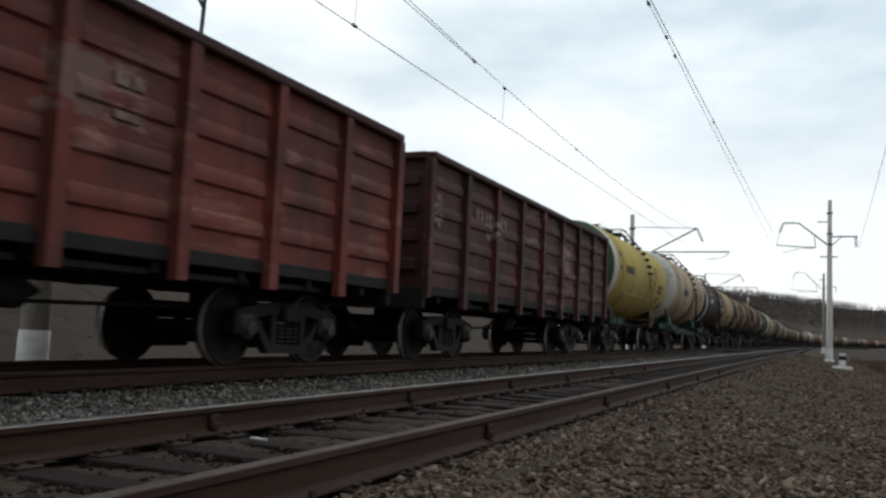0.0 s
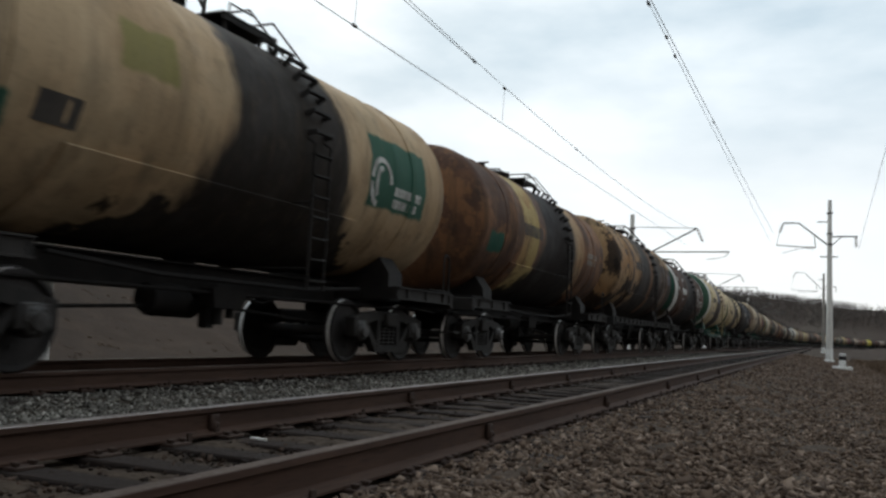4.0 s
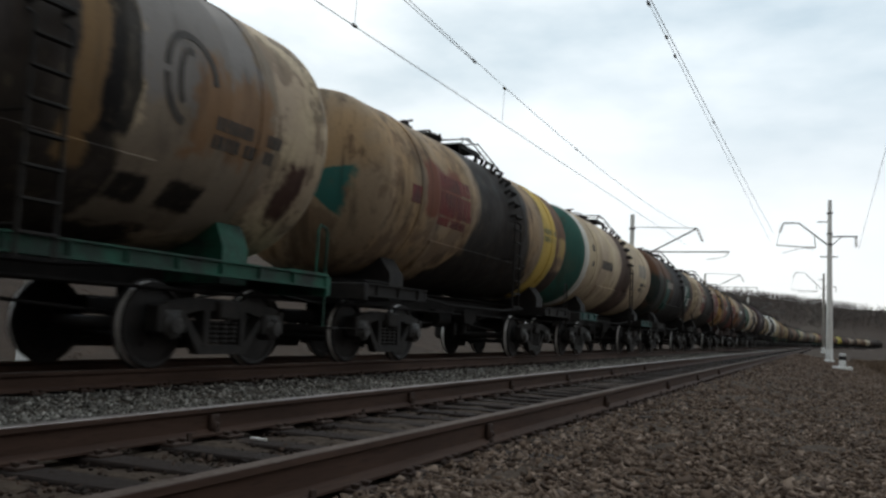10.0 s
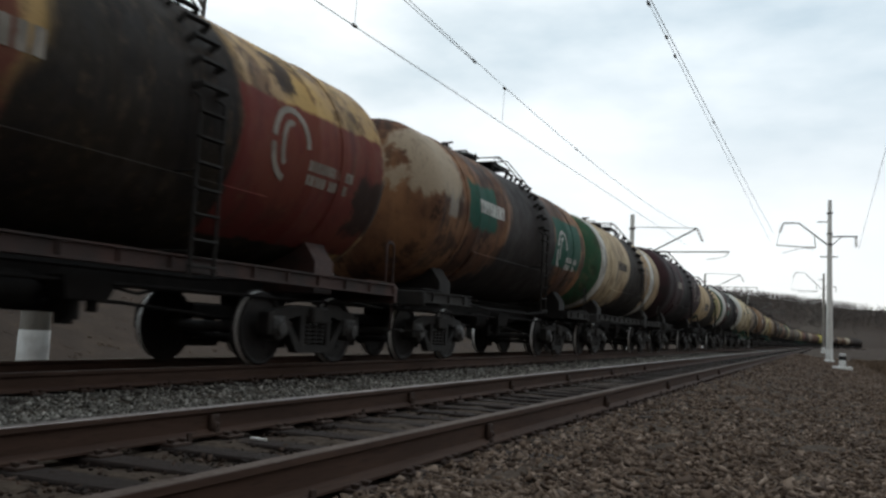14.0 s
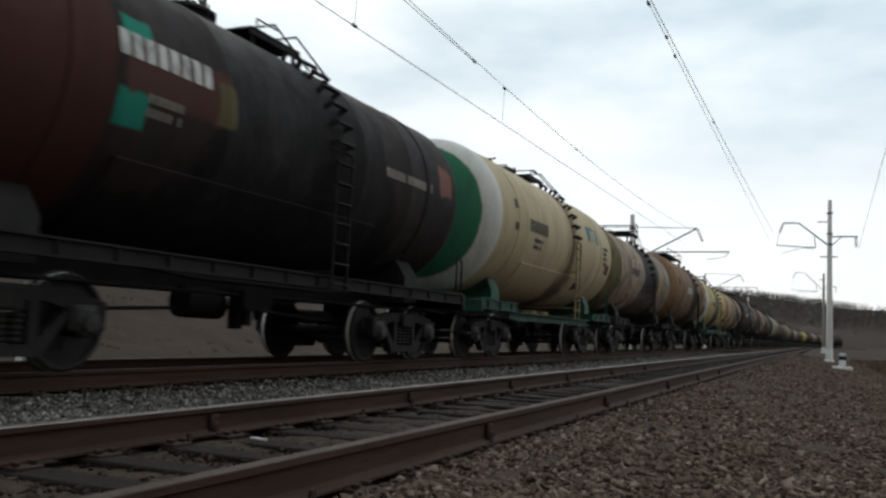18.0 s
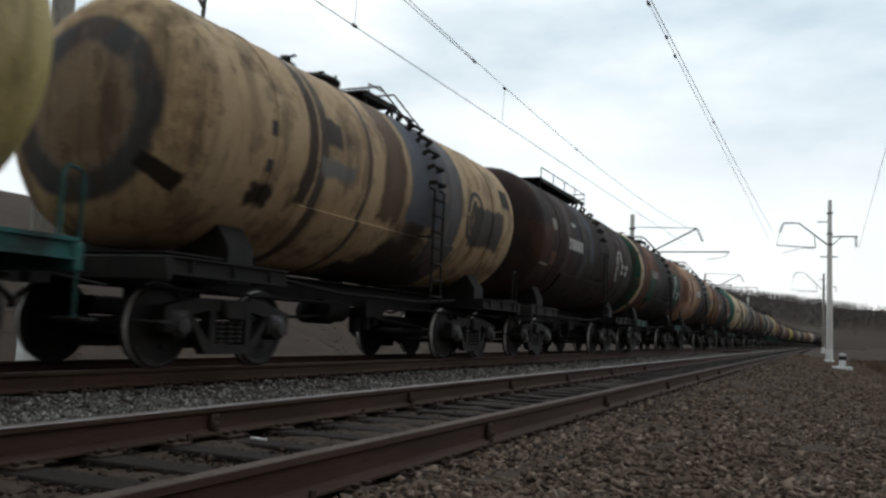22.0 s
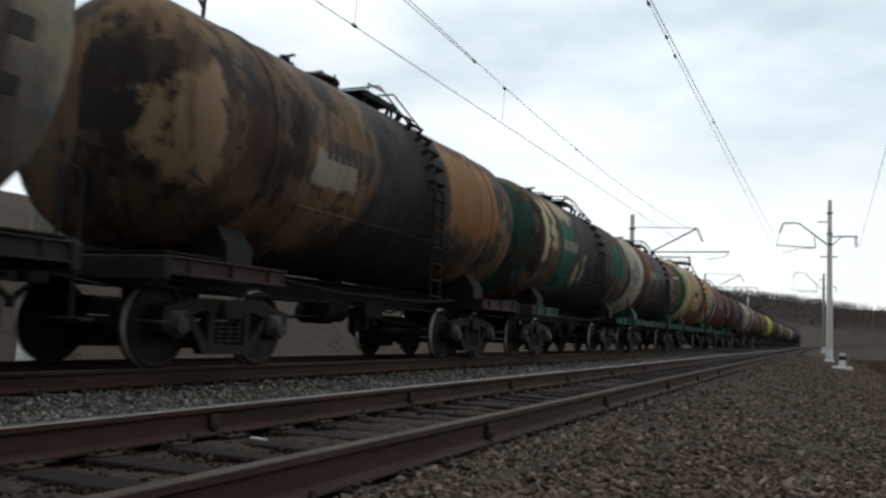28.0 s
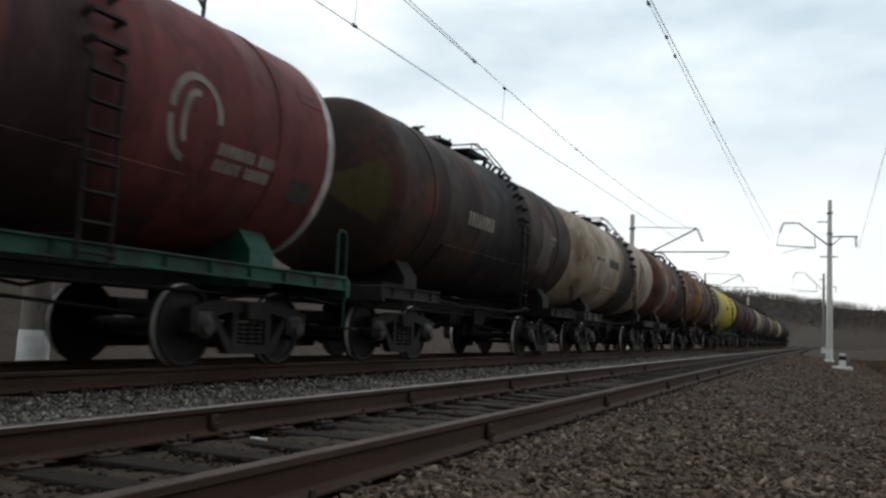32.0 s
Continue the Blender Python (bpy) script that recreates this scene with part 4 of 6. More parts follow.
def tank_car(style, deck, size):
    """A four-axle tank wagon; style: 'open' or 'sill'; deck: 'short' or 'long'."""
    car = new("tank_car")
    R_TANK, Z_TANK, BARREL = SIZES[size]
    m = pose(0, 0, Z_TANK)
    s = Shape()
    # rolled plates meet in raised weld seams
    prof = [(R_TANK, -BARREL)]
    for y in (-3.1, -1.55, 1.55, 3.1):
        prof += [(R_TANK, y - 0.03), (R_TANK + 0.007, y), (R_TANK, y + 0.03)]
    prof += [(R_TANK, BARREL)]
    s.turn(prof, "y", 64, m, closed=False)
    part("barrel", s, STEEL_BLACK, car)
    for d in (-1, 1):
        s = Shape()
        s.turn(head_profile(d, R_TANK, BARREL), "y", 64, m, closed=True)
        part("tank_head", s, STEEL_BLACK, car)
    for y in (-3.72, 3.72):
        s = Shape()
        n = 44
        p, f = [], []
        for i in range(n + 1):
            a = radians(-44 + 268 * i / n)
            for r, dy in ((R_TANK + 0.002, -0.07), (R_TANK + 0.016, -0.065), (R_TANK + 0.016, 0.065), (R_TANK + 0.002, 0.07)):
                p.append((r * math.cos(a), y + dy, Z_TANK + r * math.sin(a)))
        for i in range(n):
            f += [(4 * i + k, 4 * i + k + 1, 4 * i + k + 5, 4 * i + k + 4) for k in range(3)]
        s.add(p, f)
        part("strap", s, STEEL_BLACK, car)
    # frame
    for x in (-1, 1):
        s = Shape()
        o = [(0.16, 0.90), (0.44, 0.90), (0.44, 0.925), (0.33, 0.93), (0.33, 1.20), (0.42, 1.21), (0.42, 1.235), (0.20, 1.235), (0.20, 1.21), (0.27, 1.20), (0.27, 0.93), (0.16, 0.925)]
        s.slab([(x * p, q) for p, q in o], "y", -5.5, 5.5)
        part("centre_sill", s, UNDERBODY_BLACK, car)
    for y in (-3.9, 3.9):
        o = [(-1.16, 0.98), (1.16, 0.98), (1.16, 1.42)]
        o += [((R_TANK + 0.008) * math.cos(radians(a)), Z_TANK + (R_TANK + 0.008) * math.sin(radians(a))) for a in range(-50, -131, -5)]
        o += [(-1.16, 1.42)]
        s = Shape()
        s.slab(o, "y", y - 0.24, y + 0.24)
        part("saddle", s, STEEL_BLACK, car)
    spans = ((-5.48, 5.48),) if style == "sill" else ((-5.48, -3.38), (3.38, 5.48))
    if style == "step":
        # a lower longitudinal beam joins the two raised ends
        for x in (-1, 1):
            s = Shape()
            s.slab([(x * p, q) for p, q in ((1.28, 0.83), (1.40, 0.83), (1.40, 0.855), (1.30, 0.86), (1.30, 0.98), (1.40, 0.985), (1.40, 1.01), (1.28, 1.01))], "y", -3.4, 3.4)
            part("lower_sill", s, STEEL_BLACK, car)
            for y in (-1.9, -1.0):
                s = Shape()
                a, b = sorted((x * 1.18, x * 1.40))
                s.box(a, b, y - 0.22, y + 0.22, 1.012, 1.045, 0.006)
                s.box(a, b, y - 0.18, y + 0.18, 1.049, 1.085, 0.006)
                part("bearing_block", s, YELLOW_WOOD, car, "yellowish wooden bearing block")
    for x in (-1, 1):
        for y0, y1 in spans:
            s = Shape()
            zb, zt = (1.035, 1.215) if style == "sill" else (1.00, 1.195)
            o = [(1.36, zb), (1.50, zb), (1.50, zb + 0.022), (1.462, zb + 0.026), (1.462, zt - 0.026), (1.50, zt - 0.022), (1.50, zt), (1.36, zt), (1.36, zt - 0.02), (1.435, zt - 0.025), (1.435, zb + 0.025), (1.36, zb + 0.02)]
            s.slab([(x * p, q) for p, q in o], "y", y0, y1)
            part("side_sill", s, STEEL_BLACK, car)
            for k in range(int((y1 - y0) / 0.7)):
                s = Shape()
                yy = y0 + 0.35 + 0.7 * k
                s.box(*sorted((x * 1.44, x * 1.497)), yy - 0.012, yy + 0.012, zb + 0.026, zt - 0.026)
                part("sill_rib", s, STEEL_BLACK, car)
            if style != "sill":
                s = Shape()
                s.box(min(x * 0.3, x * 1.47), max(x * 0.3, x * 1.47), y0 * 0.999 if y0 > 0 else y1 - 0.06, y0 + 0.06 if y0 > 0 else y1 * 0.999, 1.0, 1.19)
                part("cross_bearer", s, STEEL_BLACK, car)
    for d in (-1, 1):
        s = Shape()
        a, b = sorted((d * 5.42, d * 5.54))
        s.box(-1.5, 1.5, a, b, 0.93, 1.19, 0.02)
        part("end_beam", s, STEEL_BLACK, car)
        s = Shape()
        a, b = sorted((d * 4.6, d * 5.5))
        s.box(-1.46, 1.46, a, b, 1.217, 1.237)
        part("end_platform", s, STEEL_BLACK, car)
        for x in (-1.38, 1.38):
            if d > 0:
                s = Shape()
                s.path([(x, 5.57, 0.50), (x, 5.57, 1.78), (x, 5.52, 1.86), (x, 5.40, 1.88), (x, 5.34, 1.80), (x, 5.34, 1.2)], 0.02)
                part("end_handrail", s, STEEL_BLACK, car)
            s = Shape()
            a, b = sorted((d * 5.48, d * 5.66))
            s.box(x - 0.2, x + 0.2, a, b, 0.50, 0.53, 0.005)
            part("foot_step", s, STEEL_BLACK, car)
    # hatch, deck, ladder
    top = Z_TANK + R_TANK
    s = Shape()
    s.turn(((0.36, top - 0.1), (0.36, top + 0.08), (0.41, top + 0.09), (0.41, top + 0.13), (0.30, top + 0.19), (0.06, top + 0.21)), "z", 20, pose(0, -0.75, 0))
    for k in range(8):
        a = math.pi / 4 * k
        s.rod((0.385 * math.cos(a), -0.75 + 0.385 * math.sin(a), top + 0.05), (0.385 * math.cos(a), -0.75 + 0.385 * math.sin(a), top + 0.19), 0.022, 6)
    s.path([(-0.2, -0.75, top + 0.19), (-0.15, -0.75, top + 0.27), (0.15, -0.75, top + 0.27), (0.2, -0.75, top + 0.19)], 0.018)
    part("hatch", s, STEEL_BLACK, car, "black round filling hatch with lid")
    s = Shape()
    s.turn(((0.10, top - 0.05), (0.10, top + 0.10), (0.16, top + 0.11), (0.16, top + 0.15), (0.09, top + 0.17), (0.08, top + 0.27)), "z", 12, pose(0, -1.60, 0))
    s.rod((-0.18, -1.60, top + 0.24), (0.18, -1.60, top + 0.27), 0.022, 6)
    part("valve", s, STEEL_BLACK, car)
    y0, y1, z0, xw, hgt = {"long": (-2.3, 2.3, top + 0.20, 0.58, 0.30), "short": (-0.05, 1.12, top + 0.11, 0.55, 0.25),
                           "tall": (-0.55, 1.15, top + 0.22, 0.80, 0.46)}[deck]
    s = Shape()
    s.box(-xw, xw, y0, y1, z0, z0 + 0.04, 0.008)
    for x in (-xw, xw - 0.05):
        s.box(x, x + 0.05, y0, y1, z0 - 0.075, z0 - 0.004, 0.006)
    part("deck", s, STEEL_BLACK, car, "black steel walkway on top of the tank")
    yl = 0.62 if deck == "tall" else 0.80
    for x in (-xw, xw):
        for y in (y0 + 0.1, y1 - 0.1):
            s = Shape()
            s.rod((x * 0.9, y, z0 - 0.02), (x * 0.9, y, Z_TANK + math.sqrt(max(0.1, R_TANK ** 2 - (0.9 * x) ** 2)) - 0.02), 0.03, 6)
            part("deck_leg", s, STEEL_BLACK, car)
    if deck != "short":
        for x in (-xw, xw):
            s = Shape()
            n = 4 if deck == "long" else 2
            ya = y0 if deck == "long" else yl - 0.25
            for i in range(n + 1):
                y = ya + (y1 - ya) * i / n
                s.rod((x, y, z0 - 0.05), (x, y, z0 + hgt), 0.014, 6)
            for u in ((1.0,) if deck == "long" else (0.5, 1.0)):
                s.path([(x, ya, z0 + hgt * u), (x, y1, z0 + hgt * u)], 0.014)
            part("railing", s, STEEL_BLACK, car)
        s = Shape()
        for u in (0.5, 1.0):
            s.rod((-xw, y1, z0 + hgt * u), (xw, y1, z0 + hgt * u), 0.014, 6)
        part("railing", s, STEEL_BLACK, car)
    # a handrail on each side of the ladder, from behind the deck over its edge down to the tank
    ah = radians(47)
    for y in ((yl - 0.27, yl + 0.27) if deck != "long" else ()):
        s = Shape()
        h = hgt if deck == "short" else hgt * 0.8
        s.path([(-xw, y, z0), (-xw, y, z0 + h), (xw * 0.9, y, z0 + h), ((R_TANK + 0.10) * math.cos(ah), y, Z_TANK + (R_TANK + 0.10) * math.sin(ah)), ((R_TANK - 0.02) * math.cos(ah), y, Z_TANK + (R_TANK - 0.02) * math.sin(ah))], 0.017)
        part("handrail", s, STEEL_BLACK, car)
    if deck == "short":
        s = Shape()
        s.path([(-xw, yl - 0.27, z0 + hgt), (-xw, y0 - 0.15, z0 + hgt), (-xw, y0 - 0.25, z0 - 0.1)], 0.016)
        s.path([(xw, yl - 0.27, z0 + 0.16), (xw, y0 + 0.1, z0 + 0.16), (xw, y0 + 0.1, z0)], 0.014)
        part("railing", s, STEEL_BLACK, car)
    s = Shape()
    rl = R_TANK + 0.10
    for y in (yl - 0.19, yl + 0.19):
        s.path([(R_TANK + 0.01, y, Z_TANK + 0.08), (rl, y, Z_TANK + 0.02), (rl, y, 0.98)], 0.021)
    for z in (Z_TANK - 0.75, 1.25):
        s.rod((rl, yl - 0.19, z), (math.sqrt(max(0.05, R_TANK ** 2 - (z - Z_TANK) ** 2)) - 0.02, yl - 0.19, z), 0.014, 6)
    ladder = part("ladder", s, STEEL_BLACK, car, "steel side ladder")
    for k in range(7):
        ru = part("rung", RUNG, (), ladder)
        ru.matrix_basis = pose(rl, yl, Z_TANK - 0.12 - 0.27 * k)
    for k in range(7 if deck != "long" else 6):
        a = 66 - 10 * k
        st = part("step_bracket", STEP, (), car)
        st.matrix_basis = pose(R_TANK * math.cos(radians(a)), yl, Z_TANK + R_TANK * math.sin(radians(a)), 0, -a, 0)
    for n in (24,):
        s = Shape()
        p, f = [], []
        for i in range(n + 1):
            a = radians(-30 - 120 * i / n)
            for r, yy in ((R_TANK + 0.001, -3.02), (R_TANK + 0.045, -3.0), (R_TANK + 0.045, 2.2), (R_TANK + 0.001, 2.22)):
                p.append((r * math.cos(a), yy, Z_TANK + r * math.sin(a)))
        for i in range(n):
            f += [(4 * i + k, 4 * i + k + 1, 4 * i + k + 5, 4 * i + k + 4) for k in range(3)]
        f += [(0, 3, 2, 1), (4 * n, 4 * n + 1, 4 * n + 2, 4 * n + 3)]
        s.add(p, f)
        part("steam_jacket", s, STEEL_BLACK, car)
    for y in (-4.0, 4.0):
        s = Shape()
        s.rod((0.1, y, top - 0.02), (0.1, y, top + 0.07), 0.05, 8)
        part("lifting_lug", s, STEEL_BLACK, car)
    # brake gear
    s = Shape()
    s.turn(((0.05, -0.35), (0.17, -0.33), (0.18, 0.25), (0.10, 0.33), (0.03, 0.5)), "y", 16, pose(0.52, -0.7, 0.78))
    part("brake_cylinder", s, UNDERBODY_BLACK, car)
    s = Shape()
    s.turn(((0.05, -0.48), (0.19, -0.40), (0.20, 0.40), (0.05, 0.48)), "y", 16, pose(-0.55, 0.6, 0.76))
    part("air_reservoir", s, UNDERBODY_BLACK, car)
    s = Shape()
    s.path([(0.52, -2.9, 0.60), (0.52, -0.2, 0.72), (0.45, 0.9, 0.70), (0.40, 2.9, 0.58)], 0.022)
    part("brake_rod", s, UNDERBODY_BLACK, car)
    s = Shape()
    s.path([(0.85, -5.3, 0.88), (0.85, 5.3, 0.88)], 0.022)
    part("brake_pipe", s, UNDERBODY_BLACK, car)
    s = Shape()
    s.path([(1.05, -2.9, 1.12), (1.05, -1.4, 1.02), (1.05, 1.4, 1.02), (1.05, 2.9, 1.12)], 0.03)
    part("steam_pipe", s, UNDERBODY_BLACK, car)
    s = Shape()
    s.slab([(-0.30, 0.70), (0.22, 0.70), (0.30, 0.80), (0.30, 0.95), (0.12, 1.02), (-0.2, 1.02), (-0.34, 0.93)], "x", 0.70, 0.92)
    s.rod((0.81, -0.12, 0.50), (0.81, -0.12, 0.72), 0.075, 10)
    s.rod((0.81, 0.13, 0.58), (0.81, 0.13, 0.72), 0.06, 10)
    s.path([(0.81, 0.3, 0.86), (0.81, 0.75, 0.80), (0.85, 1.1, 0.88)], 0.02)
    part("brake_valve", s, UNDERBODY_BLACK, car)
    s = Shape()
    s.slab([(0.0, 0.45), (0.14, 0.45), (0.2, 0.85), (-0.02, 0.85)], "x", 0.44, 0.56)
    part("brake_lever", s, UNDERBODY_BLACK, car)
    s = Shape()
    s.turn(((0.15, 0.66), (0.17, 0.72), (0.17, 1.20), (0.24, 1.36)), "z", 12, pose(0, 0.1, 0))
    part("drain_valve", s, UNDERBODY_BLACK, car)
    bogies_and_couplers(car, 6.01, 7.8)
    return car


# ---- paint work on the tanks ----
SIGN_MESHES = {}


def skin(rects, size):
    """Thin painted pieces bent round the barrel: rectangles (y0, y1, lower angle, upper angle), on the side towards the near track."""
    key = (tuple(rects), size)
    R_TANK, Z_TANK, _ = SIZES[size]
    if key not in SIGN_MESHES:
        s = Shape()
        for y0, y1, a0, a1 in rects:
            n = max(2, int((a1 - a0) / 3))
            p = []
            for r in (R_TANK + 0.001, R_TANK + 0.006):
                for i in range(n + 1):
                    a = radians(a0 + (a1 - a0) * i / n)
                    for y in (y0, y1):
                        p.append((r * math.cos(a), y, Z_TANK + r * math.sin(a)))
            k = 2 * (n + 1)
            f = []
            for i in range(n):
                f += [(2 * i, 2 * i + 1, 2 * i + 3, 2 * i + 2), (k + 2 * i, k + 2 * i + 2, k + 2 * i + 3, k + 2 * i + 1),
                      (2 * i, 2 * i + 2, k + 2 * i + 2, k + 2 * i), (2 * i + 1, k + 2 * i + 1, k + 2 * i + 3, 2 * i + 3)]
            f += [(0, k, k + 1, 1), (2 * n, 2 * n + 1, k + 2 * n + 1, k + 2 * n)]
            s.add(p, f)
        SIGN_MESHES[key] = s.mesh("painted_sign", WHITE_PAINT)
    return SIGN_MESHES[key]


def stroke(points, size, width):
    """A painted stroke along points (y, angle) on the barrel, one continuous ribbon."""
    key = (tuple(points), size, width)
    R_TANK, Z_TANK, _ = SIZES[size]
    if key not in SIGN_MESHES:
        s = Shape()
        p = []
        n = len(points)
        for i, (y, a) in enumerate(points):
            y0, a0 = points[max(0, i - 1)]
            y1, a1 = points[min(n - 1, i + 1)]
            dy, dz = y1 - y0, radians(a1 - a0) * R_TANK
            k = width / 2 / max(1e-6, math.hypot(dy, dz))
            for sgn in (-1, 1):
                yy, aa = y - sgn * dz * k, radians(a) + sgn * dy * k / R_TANK
                for r in (R_TANK + 0.001, R_TANK + 0.007):
                    p.append((r * math.cos(aa), yy, Z_TANK + r * math.sin(aa)))
        f = []
        for i in range(n - 1):
            q = 4 * i
            f += [(q + 1, q + 3, q + 7, q + 5), (q, q + 4, q + 6, q + 2), (q, q + 1, q + 5, q + 4), (q + 2, q + 6, q + 7, q + 3)]
        f += [(0, 2, 3, 1), (4 * n - 4, 4 * n - 3, 4 * n - 1, 4 * n - 2)]
        s.add(p, f)
        SIGN_MESHES[key] = s.mesh("stroke", WHITE_PAINT)
    return SIGN_MESHES[key]


def number_bars(y, a=12, n=8, w=0.122, h=10):
    return [(y + i * (w + 0.050), y + i * (w + 0.050) + w, a - h / 2, a + h / 2) for i in range(n)]


def text_bars(y, a=0, rows=3, w=1.0):
    """Rows of unreadable lettering, each row a list of letter-sized bars."""
    out = []
    tall = 5.2 if w > 0.75 else 3.4
    for i in range(min(rows, 2) if w > 0.75 else rows):
        top = a - i * (tall + 1.9)
        end = y + w * (1.0, 0.9, 0.96, 0.84)[i % 4]
        row, u, k = [], y, 0
        while u < end - 0.04:
            step = (0.075, 0.060, 0.085, 0.070, 0.055)[(k + i) % 5] * (1.0 if w > 0.75 else 0.7)
            row.append((round(u, 3), round(u + step, 3), top - tall, top))
            u += step + (0.026 if (k + 2 * i) % 7 != 6 else 0.10)
            k += 1
        out.append(row)
    return out


def emblem(y, a=4, r=0.62):
    """A broken ring with a loop inside, as plain strokes."""
    def arc(t0, t1, ky, kz, cy=0.0, cz=0.0, n=14):
        out = []
        for i in range(n + 1):
            t = radians(t0 + (t1 - t0) * i / n)
            out.append((round(y + cy + ky * math.cos(t), 4), round(a + math.degrees((cz + kz * math.sin(t)) / 1.5), 3)))
        return out
    k = 0.86 * r
    return [(arc(262, 184, k, r), 0.085), (arc(174, 2, k, r, n=20), 0.085), (arc(236, 72, k * 0.42, r * 0.66, -0.02, -0.02), 0.075)]


SIGNS = {"w": WHITE_PAINT, "d": DARK_PAINT, "t": TEAL_PAINT, "r": RED_PAINT, "g": GREEN_PAINT, "o": OLIVE_PAINT,
         "y": GREY_PAINT, "b": BLACK_PAINT, "p": PALE_PAINT, "n": ORANGE_PAINT}


def head_bars(size, d=-1):
    """Rows of small bars on the front head, following its dish."""
    r, zc, barrel = SIZES[size]
    key = ("head", size)
    if key not in SIGN_MESHES:
        out = []
        for x0, x1, dz in ((0.05, 0.42, 0.62), (0.02, 0.62, 0.28), (0.10, 0.66, 0.14), (0.06, 0.52, 0.0), (0.12, 0.50, -0.55)):
            s = Shape()
            rr = math.hypot((x0 + x1) / 2, dz)
            a = math.acos(min(1.0, (rr / r) ** (1 / 0.72)))
            y = d * (barrel + 0.56 * math.sin(a))
            s.box(x0, x1, y - 0.012, y + 0.012, zc + dz - 0.04, zc + dz + 0.04, 0.003)
            out.append(s.mesh("lettering_bar", WHITE_PAINT))
        SIGN_MESHES[key] = out
    return SIGN_MESHES[key]


def sign(car, size, what, colour, y=0, a=6, *more):
    if what == "logo":
        y, a = y - 0.15, a - 7
        more = (more[0] * 0.68,) if more else (0.44,)
    elif what == "num" or what == "text" and y > 2.0:
        a -= 5
    if what == "num":
        made = [("number_bar", skin([q], size)) for q in number_bars(y, a)]
    elif what == "text":
        made = [("lettering", skin(q, size)) for q in text_bars(y, a, *more)]
    elif what == "logo":
        made = [("emblem_stroke", stroke(q, size, w)) for q, w in emblem(y, a, *more)]
    elif what == "line":
        made = [("painted_line", stroke([(y, a), (y + more[0], a + more[1])], size, more[2]))]
    elif what == "diamond":
        w = 0.24
        made = [("placard", stroke([(y - w, a), (y - 0.02, a), (y + 0.02, a), (y + w, a)], size, w * 1.2))]
    elif what == "mark":
        made = [("stencil_mark", skin([(y, y + 0.26, a, a + 7)], size)), ("stencil_mark", skin([(y, y + 0.22, a - 17, a - 11)], size))]
    else:
        made = [("lettering_bar", me) for me in head_bars(size)]
    for name, me in made:
        ob = part(name, me, (), car)
        repaint(ob, SIGNS[colour])
        if name == "lettering":
            ob["kind"] = "stuff"


def ring(head, ringc, edge=-4.35, rim=-4.98):
    """Front head in one colour with a painted ring round it."""
    if rim != -4.98:
        return [(-6.0, rim, head), (rim, edge, ringc)]
    return [(-5.6, -4.98, head), (-4.98, edge, ringc)] if ringc else [(-5.6, -4.86, head)]


